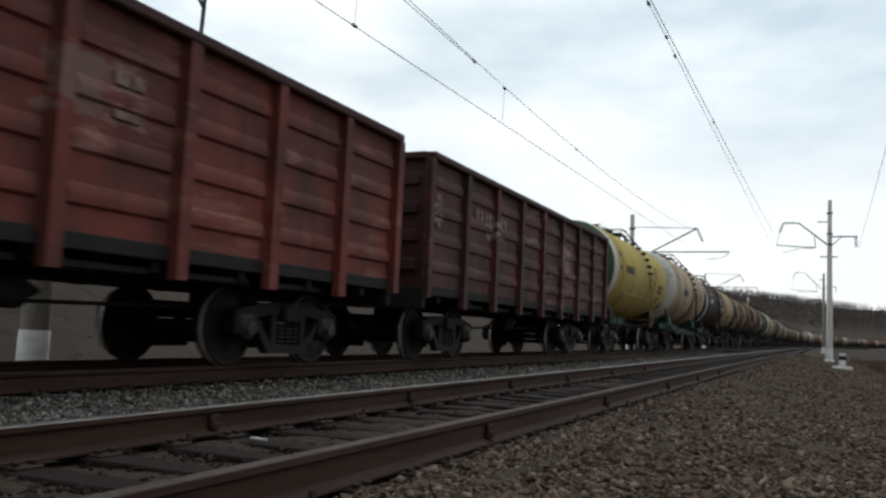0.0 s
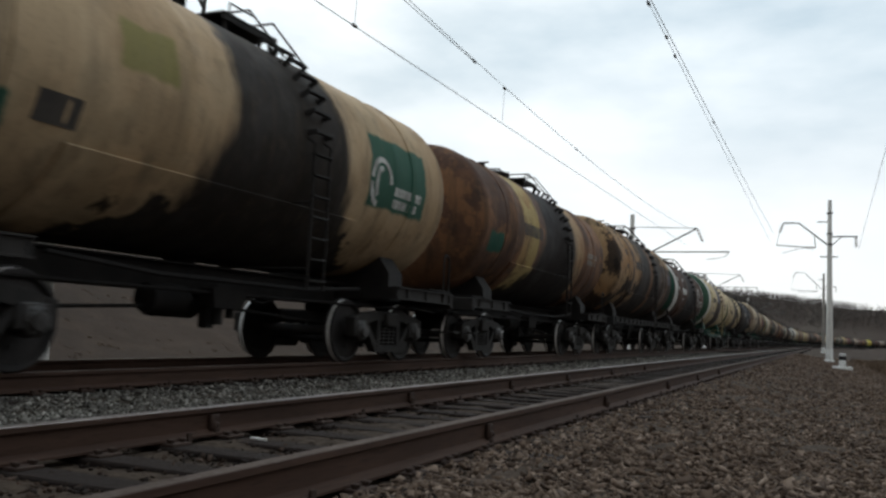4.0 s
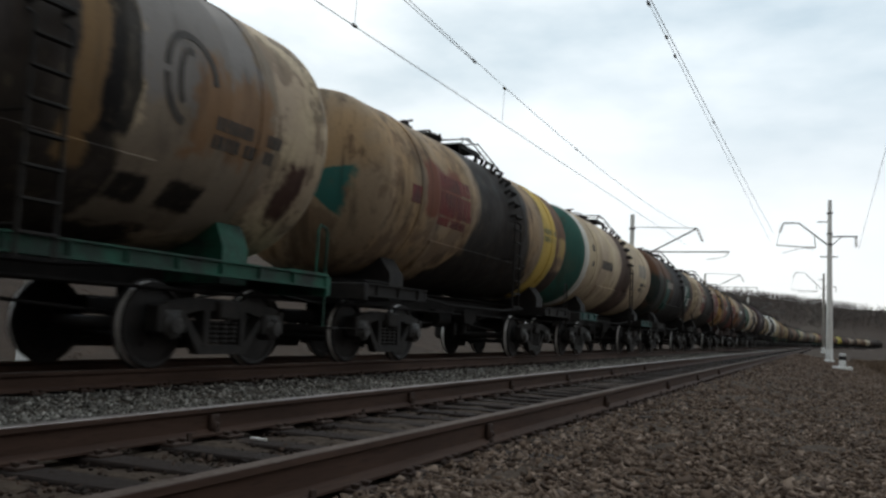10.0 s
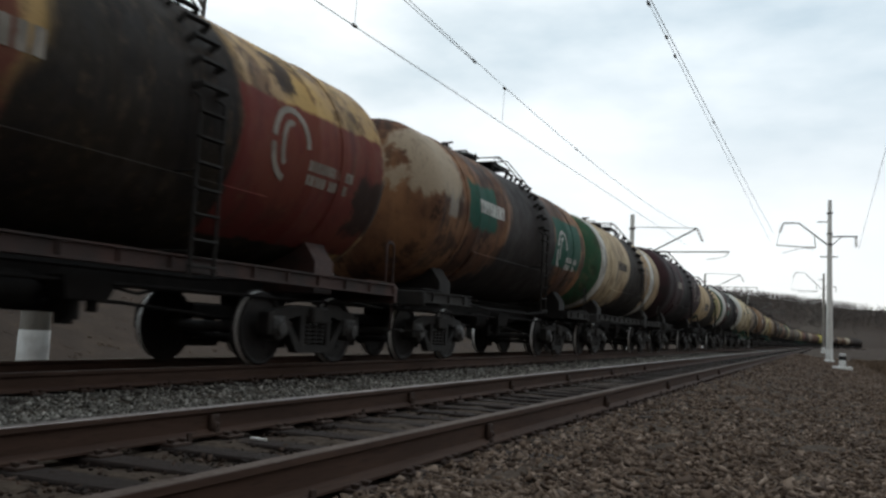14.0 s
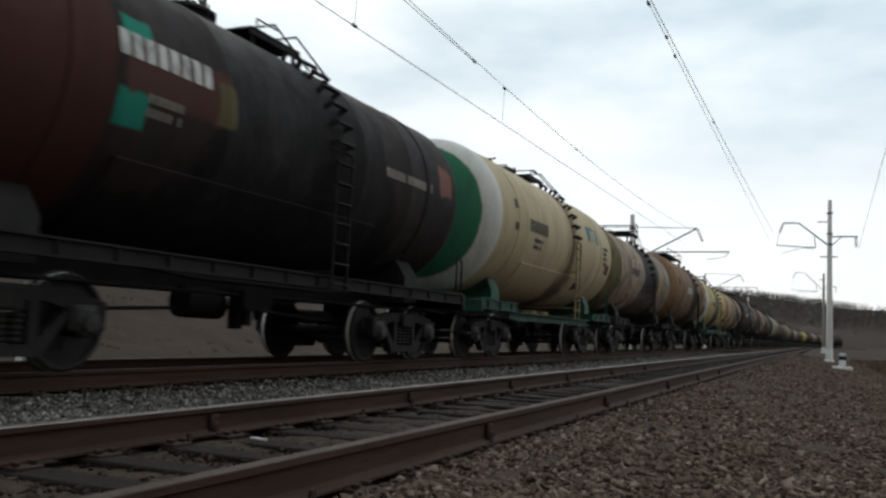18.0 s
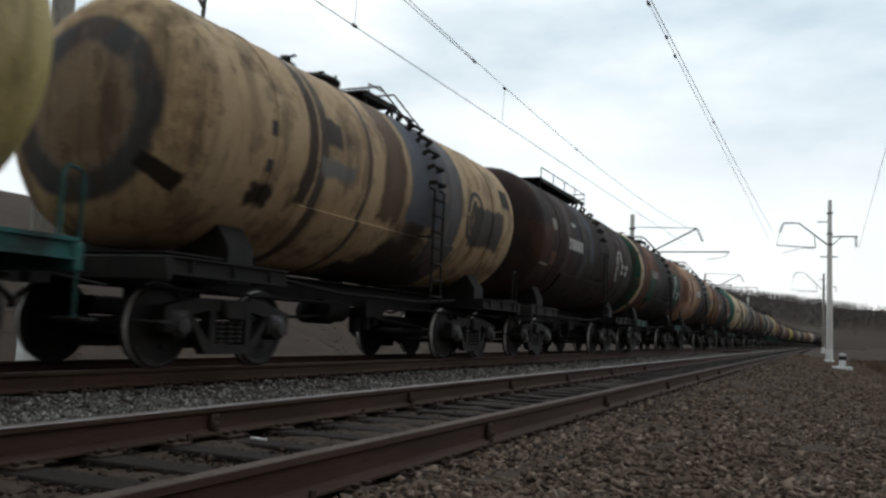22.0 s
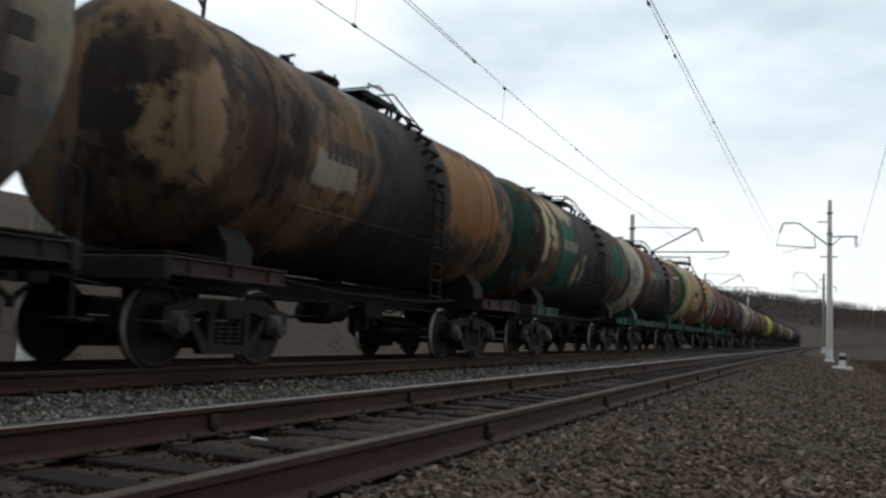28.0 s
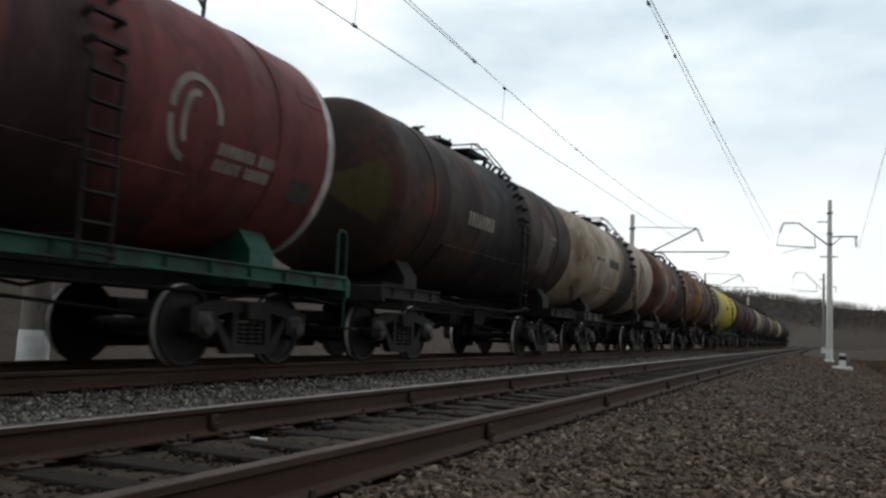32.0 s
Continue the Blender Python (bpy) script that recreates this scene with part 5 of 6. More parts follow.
# label; base, second tone; bands; spill; rust, amount; frame paint, style, deck, size; signs
TANKS = [
    ("yellow tank wagon with green front end and dark lettering", YELLOW, (0.45, 0.345, 0.12), ring(GREEN, WHITE, -4.55) + [(4.85, 5.02, WHITE)], None, (0.30, 0.22, 0.05), 0.08, "green", "open", "short", "std",
     [("num", "d", -3.3, 6), ("mark", "d", -4.2, 14), ("logo", "d", 2.5, 8), ("text", "d", 2.95, -1, 2, 1.1), ("text", "d", 3.1, -19, 2, 0.6), ("diamond", "r", 4.6, -38)]),
    ("beige tank wagon with green white-ringed front end", BEIGE, CREAM, ring(GREEN, WHITE, -4.85, -5.30), ((0.10, 0.062, 0.04), 0.3, 0.6, 0.7), BROWN, 0.15, "green", "step", "short", "big",
     [("num", "d", -2.6, 0), ("mark", "d", -4.2, 12), ("text", "p", 2.6, 6, 3, 1.2), ("line", "d", 2.3, -8, 0.5, 22, 0.07)]),
    ("dark brown tank wagon with white ring and pale emblem", DARK, BROWN, ring((0.012, 0.035, 0.026), WHITE, -4.55), (BLACK, 1.6, 0.7), (0.09, 0.045, 0.025), 0.5, "grey", "open", "short", "std",
     [("head", "p"), ("num", "w", -3.2, 8), ("text", "w", -2.4, 22, 1, 0.5), ("mark", "p", -4.0, 14), ("logo", "w", 2.9, 10), ("text", "w", 3.2, 4, 3, 1.1), ("text", "p", 4.2, 14, 1, 0.6), ("panel", "p", 4.25, -14, 0.4, 12)]),
    ("ochre tank wagon with black spill and green panel", (0.44, 0.325, 0.20), (0.36, 0.25, 0.145), [], (BLACK, 1.2, 0.4), (0.05, 0.07, 0.05), 0.12, "grey", "open", "short", "std",
     [("panel", "g", 2.3, -20, 1.9, 42), ("logo", "w", 2.8, 2, 0.5), ("text", "w", 3.1, 0, 3, 0.9), ("panel", "g", -4.6, -34, 0.9, 16), ("panel", "o", -2.6, 2, 0.8, 20), ("diamond", "d", -3.2, -20)]),
    ("brown tank wagon with cream patch and dark spill", (0.17, 0.085, 0.045), BROWN, [(-2.6, -1.5, (0.42, 0.32, 0.14)), (1.6, 2.6, TAN)], (BLACK, 1.3, 0.5), (0.26, 0.13, 0.06), 0.45, "grey", "open", "short", "std",
     [("num", "d", -2.6, 6), ("panel", "g", -4.6, -26, 0.8, 16), ("text", "p", 3.0, 6, 2, 1.0)]),
    ("orange-tan tank wagon running with dark oil", (0.30, 0.17, 0.08), TAN, [], ((0.018, 0.015, 0.014), 1.9, 1.0), (0.022, 0.016, 0.014), 0.75, "black", "sill", "short", "big",
     [("num", "d", -2.6, 11), ("mark", "d", -4.1, 14), ("panel", "p", 3.0, 8, 0.3, 12)]),
    ("dark brown tank wagon with green front end, white ring and emblem", (0.040, 0.025, 0.021), BROWN, ring(GREEN, WHITE, -4.3) + [(2.2, 2.5, (0.06, 0.045, 0.035)), (4.72, 4.85, WHITE)], (BLACK, 1.4, 0.6), (0.10, 0.045, 0.028), 0.45, "grey", "open", "short", "std",
     [("head", "w"), ("num", "w", -2.9, 6), ("text", "w", -2.5, 24, 1, 0.6), ("text", "w", -2.6, -12, 1, 0.3), ("mark", "w", -4.0, 18), ("logo", "w", 3.0, 6), ("text", "w", 3.2, -2, 3, 1.1)]),
    ("cream tank wagon with green white-ringed front end", CREAM, (0.47, 0.38, 0.20), ring(GREEN, WHITE, -4.35), ((0.095, 0.093, 0.11), 0.85, 0.5, 0.0), None, 0, "green", "step", "short", "big",
     [("head", "p"), ("num", "d", -3.2, 8), ("mark", "d", -4.1, 14), ("text", "d", -2.9, -12, 1, 0.4), ("text", "p", -3.2, -22, 2, 1.8), ("logo", "r", 2.7, 12), ("text", "d", 3.1, 8, 3, 1.1)]),
    ("cream tank wagon with green front end and slate-black spill", CREAM, (0.46, 0.36, 0.19), ring(GREEN, CREAM), ((0.016, 0.017, 0.020), 0.85, 0.3, 0.55, 2.0), (0.09, 0.045, 0.03), 0.25, "green", "open", "short", "std",
     [("num", "d", -3.1, 0), ("mark", "d", -4.2, 14), ("logo", "p", 2.5, 6), ("text", "d", 2.8, 4, 3, 1.5), ("diamond", "d", 4.3, -16), ("line", "d", -4.0, -28, 0.3, 18, 0.22)]),
    ("black tank wagon with pale emblem", BLACK, DARK, [], ((0.018, 0.019, 0.022), 0.7, 0.7), None, 0, "grey", "open", "short", "std",
     [("num", "p", -3.0, 8), ("logo", "w", 2.05, -4), ("text", "p", 2.2, -10, 2, 1.3), ("diamond", "r", 4.5, -6), ("line", "b", -2, -30, 4, 0, 0.05)]),
    ("cream tank wagon with olive green front end", BEIGE, CREAM, [(-5.9, -5.20, OLIVE)], ((0.022, 0.018, 0.017), 0.75, 0.3), (0.10, 0.065, 0.045), 0.45, "green", "sill", "tall", "big",
     [("num", "d", -2.7, 6), ("text", "d", -2.4, -8, 1, 0.4), ("logo", "d", 2.6, 10), ("text", "d", 2.9, -2, 2, 1.2)]),
    ("beige tank wagon with black spill and yellow rear end", (0.27, 0.205, 0.14), TAN, [(3.0, 4.1, (0.50, 0.36, 0.09)), (4.1, 4.35, BROWN)], (BLACK, 1.5, 0.3), (0.09, 0.05, 0.035), 0.35, "black", "open", "short", "std",
     [("num", "r", -3.0, 16), ("num", "r", -3.0, 4), ("text", "r", -3.0, -6, 2, 1.4), ("diamond", "r", -3.9, -4), ("text", "o", 3.05, 14, 2, 0.9)]),
    ("cream tank wagon with teal front end and white ring", CREAM, BEIGE, ring((0.015, 0.095, 0.080), WHITE, -4.65), ((0.06, 0.036, 0.028), 0.7, 0.4), (0.15, 0.09, 0.05), 0.12, "teal", "open", "short", "std",
     [("num", "d", -3.0, 0), ("mark", "d", -4.2, 6), ("panel", "p", 2.6, -4, 1.4, 18), ("text", "d", 3.0, -6, 2, 1.0)]),
    ("brown and teal tank wagon with black spill", (0.075, 0.040, 0.025), (0.024, 0.032, 0.028), [(4.0, 4.9, (0.10, 0.05, 0.03))], (BLACK, 1.7, 0.4), (0.018, 0.030, 0.027), 0.6, "grey", "open", "short", "std",
     [("num", "p", -3.1, 6), ("logo", "w", 2.7, 0), ("text", "w", 3.0, -4, 3, 0.7)]),
    ("cream tank wagon with red panels and black spill", CREAM, BEIGE, [(4.0, 4.2, RUST)], (BLACK, 1.7, 0.25, 0.2, 2.4), (0.06, 0.04, 0.03), 0.35, "brown", "open", "short", "std",
     [("num", "p", -3.6, 4), ("logo", "p", 2.9, 8), ("text", "p", 3.2, 0, 3, 1.1), ("line", "p", -1.4, -36, 2.2, 0, 0.06)]),
    ("ochre tank wagon with brown blotches and red panel", (0.42, 0.27, 0.10), TAN, [(-5.8, -4.6, (0.40, 0.24, 0.09))], (BLACK, 1.35, 0.18, 0.1, 2.4), (0.08, 0.035, 0.024), 0.5, "brown", "sill", "short", "std",
     [("logo", "p", 2.6, 4), ("text", "p", 2.9, -2, 3, 1.1), ("num", "p", -2.6, 4)]),
    ("brown tank wagon with green panel and emblem", (0.24, 0.125, 0.065), (0.10, 0.048, 0.03), [(4.5, 4.8, ORANGE)], ((0.018, 0.016, 0.016), 1.6, 0.3), (0.05, 0.028, 0.022), 0.55, "grey", "open", "short", "std",
     [("num", "w", -3.1, 10), ("logo", "w", 2.8, 2), ("text", "w", 3.1, -6, 2, 1.0), ("panel", "p", -4.6, -10, 0.4, 22)]),
    ("tan and cream tank wagon with green front end and white ring", TAN, CREAM, ring((0.014, 0.085, 0.045), WHITE, -4.45) + [(2.9, 3.6, WHITE)], (BLACK, 1.3, 0.3), (0.06, 0.03, 0.025), 0.25, "grey", "sill", "short", "std",
     [("num", "d", -2.8, 6), ("logo", "p", 2.5, 4), ("text", "w", 2.8, 4, 3, 0.8)]),
    ("dark maroon tank wagon with pale emblem", (0.050, 0.024, 0.027), (0.030, 0.022, 0.023), [], (BLACK, 1.4, 0.5), None, 0, "black", "open", "short", "big",
     [("num", "p", -3.0, 8), ("logo", "p", 3.2, 10), ("text", "p", 3.5, 4, 2, 1.0)]),
    ("tan tank wagon with black spill and olive panel", (0.49, 0.37, 0.225), (0.43, 0.32, 0.19), [(4.0, 4.3, BEIGE)], (BLACK, 1.1, 0.2, 0.2, 2.4), BROWN, 0.06, "black", "open", "short", "slim",
     [("panel", "d", -3.3, -18, 1.6, 16), ("num", "p", -3.2, -10), ("text", "o", -2.4, -24, 1, 0.3)]),
    ("black tank wagon with green front end and white ring", (0.022, 0.017, 0.017), DARK, ring((0.014, 0.085, 0.045), WHITE, -4.65, -5.14) + [(-4.65, -3.5, (0.055, 0.022, 0.018))], (BLACK, 1.9, 0.4), None, 0, "black", "sill", "short", "std",
     [("num", "w", -3.2, 17), ("text", "p", -2.8, -4, 2, 0.6), ("line", "p", -1.9, -34, 3.4, -2, 0.05), ("text", "p", 2.2, 10, 1, 1.7)]),
    ("cream tank wagon with bright green front end and teal lettering", CREAM, (0.47, 0.39, 0.24), ring((0.01, 0.15, 0.085), WHITE, -4.7, -5.2), ((0.14, 0.095, 0.065), 0.2, 0.7, 0.6), None, 0, "green", "step", "short", "big",
     [("num", "d", -3.0, 6), ("mark", "d", -4.0, 10), ("text", "d", -2.6, -8, 2, 0.7), ("panel", "t", 2.2, 9, 0.34, 16), ("panel", "t", 2.75, 9, 0.10, 16), ("panel", "t", 2.60, 22, 0.40, 4), ("panel", "t", 3.12, 9, 0.34, 16), ("text", "d", 4.0, 14, 4, 0.5), ("diamond", "r", 4.55, -14), ("panel", "b", 1.7, -44, 0.7, 8)]),
    ("dirty beige tank wagon with black spill and raised platform", (0.31, 0.245, 0.175), BEIGE, [(-5.8, -4.9, (0.16, 0.15, 0.08)), (2.8, 3.1, (0.36, 0.24, 0.09))], (BLACK, 1.5, 0.25), (0.075, 0.05, 0.036), 0.4, "grey", "open", "tall", "std",
     [("num", "d", -3.2, 6), ("line", "w", -2.9, -4, 0.3, 22, 0.10), ("line", "p", -1.4, -36, 2.2, 0, 0.06)]),
    ("brown tank wagon with long top walkway", (0.25, 0.155, 0.088), (0.17, 0.105, 0.063), [], ((0.035, 0.025, 0.02), 0.6, 0.7, 0.8), (0.10, 0.060, 0.04), 0.22, "black", "open", "long", "big",
     [("num", "w", -2.2, 6), ("panel", "w", -3.0, 18, 0.2, 7), ("panel", "b", -5.0, 4, 0.5, 14), ("line", "d", -3.4, -30, 0.2, 60, 0.10)]),
    ("pale yellow tank wagon with green white-ringed front end", (0.50, 0.41, 0.155), (0.47, 0.375, 0.19), ring(GREEN, WHITE, -4.6, -5.12), ((0.06, 0.052, 0.055), 0.6, 0.4, 0.1), (0.16, 0.10, 0.04), 0.15, "teal", "sill", "short", "std",
     [("head", "p"), ("num", "d", -2.9, 4), ("mark", "d", -4.0, 10), ("text", "d", -2.4, -10, 1, 0.4), ("logo", "n", 2.5, 2), ("text", "d", 3.0, -4, 3, 1.0)]),
    # head inside the slate ring is coloured darker to paint in its shade
    ("beige tank wagon with slate band and dark streaks", (0.40, 0.275, 0.16), (0.44, 0.32, 0.19), [(-6.2, -5.375, (0.19, 0.135, 0.09)), (-5.375, -5.285, (0.045, 0.052, 0.064)), (-2.8, -2.6, (0.05, 0.04, 0.035)), (-1.5, -1.38, (0.05, 0.04, 0.035)), (1.0, 2.1, (0.075, 0.08, 0.09)), (2.5, 2.62, TAN)], ((0.03, 0.022, 0.019), 0.3, 0.9), (0.10, 0.055, 0.035), 0.3, "black", "open", "short", "std",
     [("mark", "d", -3.9, -2), ("logo", "b", 2.9, 2), ("panel", "b", 4.2, 10, 0.5, 16), ("line", "p", -0.9, -34, 2.6, 0, 0.07)]),
    ("black-brown tank wagon with long top walkway", (0.024, 0.018, 0.016), (0.040, 0.024, 0.020), [(-1.3, -1.05, (0.036, 0.038, 0.044)), (0.7, 0.9, (0.034, 0.036, 0.042))], None, (0.055, 0.026, 0.018), 0.22, "grey", "open", "long", "big",
     [("num", "w", -2.9, 4), ("text", "w", -2.5, 20, 1, 0.4), ("panel", "p", -4.3, 6, 0.3, 10), ("logo", "w", 3.2, 2), ("text", "w", 3.4, 4, 4, 0.9), ("line", "p", -4.9, -26, 0.6, 0, 0.05)]),
    ("brown tank wagon with green panels and cream-ringed end", (0.15, 0.07, 0.04), BROWN, ring((0.010, 0.055, 0.035), CREAM, -4.6), (BLACK, 1.7, 0.3), (0.05, 0.028, 0.022), 0.5, "teal", "open", "short", "big",
     [("num", "p", -3.2, 8), ("logo", "w", 2.9, 4), ("text", "w", 3.2, -4, 2, 0.8)]),
    ("ochre tank wagon with red and green patches", (0.38, 0.24, 0.14), (0.30, 0.17, 0.11), [(-1.5, -1.3, (0.10, 0.045, 0.03)), (2.1, 2.35, DARK)], ((0.017, 0.014, 0.014), 2.15, 0.5, 1.5), (0.11, 0.045, 0.035), 0.55, "black", "open", "short", "big",
     [("num", "w", -2.4, 6), ("logo", "o", 2.7, 4, 0.72), ("text", "o", 3.2, -4, 2, 1.3)]),
    ("rust-brown tank wagon with dark stains", (0.15, 0.07, 0.032), (0.060, 0.030, 0.026), [], (BLACK, 1.9, 0.8, 1.0), (0.05, 0.02, 0.024), 0.7, "teal", "open", "short", "std",
     [("num", "p", -2.9, 4), ("logo", "p", 2.9, 0), ("text", "w", 3.1, -6, 3, 1.1), ("panel", "o", -4.5, -14, 0.3, 10)]),
    ("cream tank wagon with teal front end and raised platform", CREAM, (0.47, 0.39, 0.22), [(-5.8, -4.75, (0.012, 0.10, 0.085))], ((0.065, 0.045, 0.036), 0.6, 0.5), None, 0, "teal", "open", "tall", "big",
     [("num", "d", -3.0, 6), ("mark", "d", -4.0, 10), ("logo", "p", 2.7, 6), ("text", "p", 3.0, 2, 3, 1.2)]),
    ("silver-grey tank wagon with wide black spill", (0.30, 0.25, 0.17), (0.17, 0.17, 0.185), [(4.3, 4.55, (0.14, 0.10, 0.075))], ((0.02, 0.018, 0.019), 1.5, 0.6), (0.13, 0.12, 0.12), 0.3, "grey", "open", "short", "big",
     [("panel", "d", -3.2, 0, 1.7, 16), ("text", "p", 3.2, 6, 4, 0.8), ("mark", "d", 4.5, -6)]),
    ("orange-brown tank wagon scorched with dark patches", (0.185, 0.115, 0.065), (0.095, 0.060, 0.040), [], ((0.022, 0.019, 0.018), 1.3, 0.4, 0.2), (0.028, 0.020, 0.017), 0.6, "brown", "open", "short", "std",
     [("num", "d", -2.6, 7), ("line", "b", -4.9, -30, 0.5, 55, 0.3), ("mark", "d", 4.2, 0)]),
    ("peeling teal and cream tank wagon with rust", (0.17, 0.115, 0.078), (0.085, 0.052, 0.036), [(-5.95, -5.1, (0.012, 0.07, 0.055))], ((0.022, 0.02, 0.02), 1.9, 0.35), (0.050, 0.026, 0.019), 0.5, "teal", "open", "short", "std",
     [("num", "p", -3.1, 6), ("mark", "g", -4.2, 16)]),
    ("maroon-brown tank wagon with green white-ringed front end", (0.105, 0.050, 0.031), (0.055, 0.029, 0.023), ring((0.012, 0.095, 0.080), (0.50, 0.46, 0.38), -4.35, -5.22), ((0.018, 0.014, 0.014), 1.5, 0.5), (0.05, 0.028, 0.022), 0.3, "teal", "sill", "short", "std",
     [("num", "p", -2.9, 12), ("text", "p", -0.9, 12, 1, 0.3), ("logo", "p", 2.5, 2), ("text", "p", 2.8, -6, 3, 0.9), ("line", "w", 3.0, 18, 1.7, 4, 0.10), ("line", "p", 4.5, -36, 0.3, 14, 0.12)]),
    ("cream-yellow tank wagon with green front end and raised platform", (0.44, 0.29, 0.125), (0.46, 0.33, 0.17), ring((0.015, 0.115, 0.045), (0.52, 0.46, 0.34), -4.5, -5.12) + [(4.0, 4.12, BROWN)], ((0.034, 0.024, 0.019), 0.6, 0.6, 0.4, 0.2), (0.15, 0.085, 0.045), 0.3, "green", "sill", "tall", "big",
     [("num", "d", -3.1, 4), ("logo", "d", -0.7, 5, 0.68), ("text", "y", 2.4, 14, 2, 0.8), ("panel", "y", 2.9, -10, 0.7, 16), ("panel", "b", 2.2, -30, 0.8, 14), ("panel", "b", 2.9, 14, 0.3, 22), ("diamond", "d", 4.4, -16)]),
    ("maroon tank wagon with green front end and thin white rings", (0.135, 0.036, 0.036), (0.165, 0.052, 0.046), [(-5.8, -4.98, (0.012, 0.075, 0.055)), (-4.98, -4.82, WHITE), (4.76, 4.93, WHITE)], ((0.035, 0.020, 0.020), 0.5, 1.0), (0.05, 0.022, 0.022), 0.3, "green", "sill", "short", "std",
     [("num", "p", -2.6, 4), ("logo", "p", 2.3, 0, 0.66), ("text", "p", 2.6, -8, 3, 1.1), ("diamond", "d", 4.3, -24), ("line", "r", 4.2, 24, 0.5, 0, 0.16)]),
    ("dark brown tank wagon with faded lettering", (0.032, 0.025, 0.023), (0.042, 0.028, 0.024), [], ((0.022, 0.02, 0.02), 1.2, 0.8), (0.10, 0.045, 0.03), 0.4, "grey", "open", "short", "std",
     [("num", "p", -2.2, -2), ("text", "p", 3.0, 8, 2, 0.5)]),
    ("pale beige tank wagon with dark band", (0.43, 0.37, 0.30), BEIGE, [(2.4, 2.6, GREYISH)], ((0.04, 0.033, 0.03), 0.9, 0.6), (0.15, 0.10, 0.07), 0.3, "pale", "open", "short", "std",
     [("num", "d", -2.6, 4), ("line", "d", -4.3, 0, 1.0, 0, 0.08), ("logo", "d", 2.8, 4)]),
    ("maroon-brown tank wagon with cream band", (0.16, 0.066, 0.052), (0.10, 0.048, 0.04), [(-4.2, -3.3, (0.34, 0.28, 0.2)), (2.0, 2.8, (0.28, 0.16, 0.07))], ((0.035, 0.025, 0.022), 1.0, 0.5), (0.05, 0.03, 0.024), 0.4, "pale", "open", "short", "std", [("num", "p", -2.6, 4), ("text", "p", 3.0, 6, 2, 1.0)]),
    ("orange-tan tank wagon with dark bands", (0.30, 0.17, 0.08), BROWN, [(3.6, 3.8, DARK)], ((0.03, 0.024, 0.02), 0.8, 0.4), BROWN, 0.4, "brown", "open", "short", "std", [("num", "d", -2.6, 4)]),
    ("bright yellow tank wagon with green frame", (0.56, 0.46, 0.05), (0.52, 0.44, 0.10), [(-5.8, -4.8, (0.50, 0.47, 0.25))], None, None, 0, "green", "sill", "short", "std", [("num", "d", -2.6, 6), ("logo", "d", 2.6, 6)]),
    ("dark maroon tank wagon with oil stains", (0.065, 0.032, 0.030), BROWN, [(4.0, 4.2, (0.2, 0.15, 0.13))], (BLACK, 1.0, 0.5), DARK, 0.4, "black", "open", "short", "std", [("text", "p", 3.0, 6, 2, 1.0)]),
    ("maroon-brown tank wagon with stains", (0.08, 0.035, 0.03), BROWN, [], (DARK, 1.2, 0.5), BROWN, 0.4, "black", "open", "short", "std", []),
    ("pale grey tank wagon with dark spill", (0.30, 0.27, 0.24), BEIGE, [], (DARK, 0.9, 0.4), BROWN, 0.2, "black", "open", "short", "std", []),
    ("dark tank wagon with brown stains", DARK, BROWN, [], (BLACK, 1.2, 0.5), RUST, 0.3, "black", "open", "short", "std", []),
    ("beige tank wagon with brown stains", (0.25, 0.19, 0.14), TAN, [], (DARK, 1.0, 0.5), BROWN, 0.3, "black", "open", "short", "std", []),
    ("brown tank wagon in oily paint", BROWN, ORANGE, [], (DARK, 1.0, 0.5), DARK, 0.4, "black", "open", "short", "std", []),
    ("pale cream tank wagon with streaks", CREAM, (0.45, 0.42, 0.36), [], None, BROWN, 0.2, "black", "open", "short", "std", []),
    ("dark brown tank wagon with oil runs", DARK, BROWN, [], (BLACK, 1.0, 0.5), BROWN, 0.3, "black", "open", "short", "std", []),
    ("sooty black tank wagon without lettering", BLACK, DARK, [], None, BROWN, 0.2, "black", "open", "short", "std", []),
    ("black-brown last tank wagon of the train", DARK, BLACK, [], None, BROWN, 0.2, "black", "open", "short", "std", []),
]


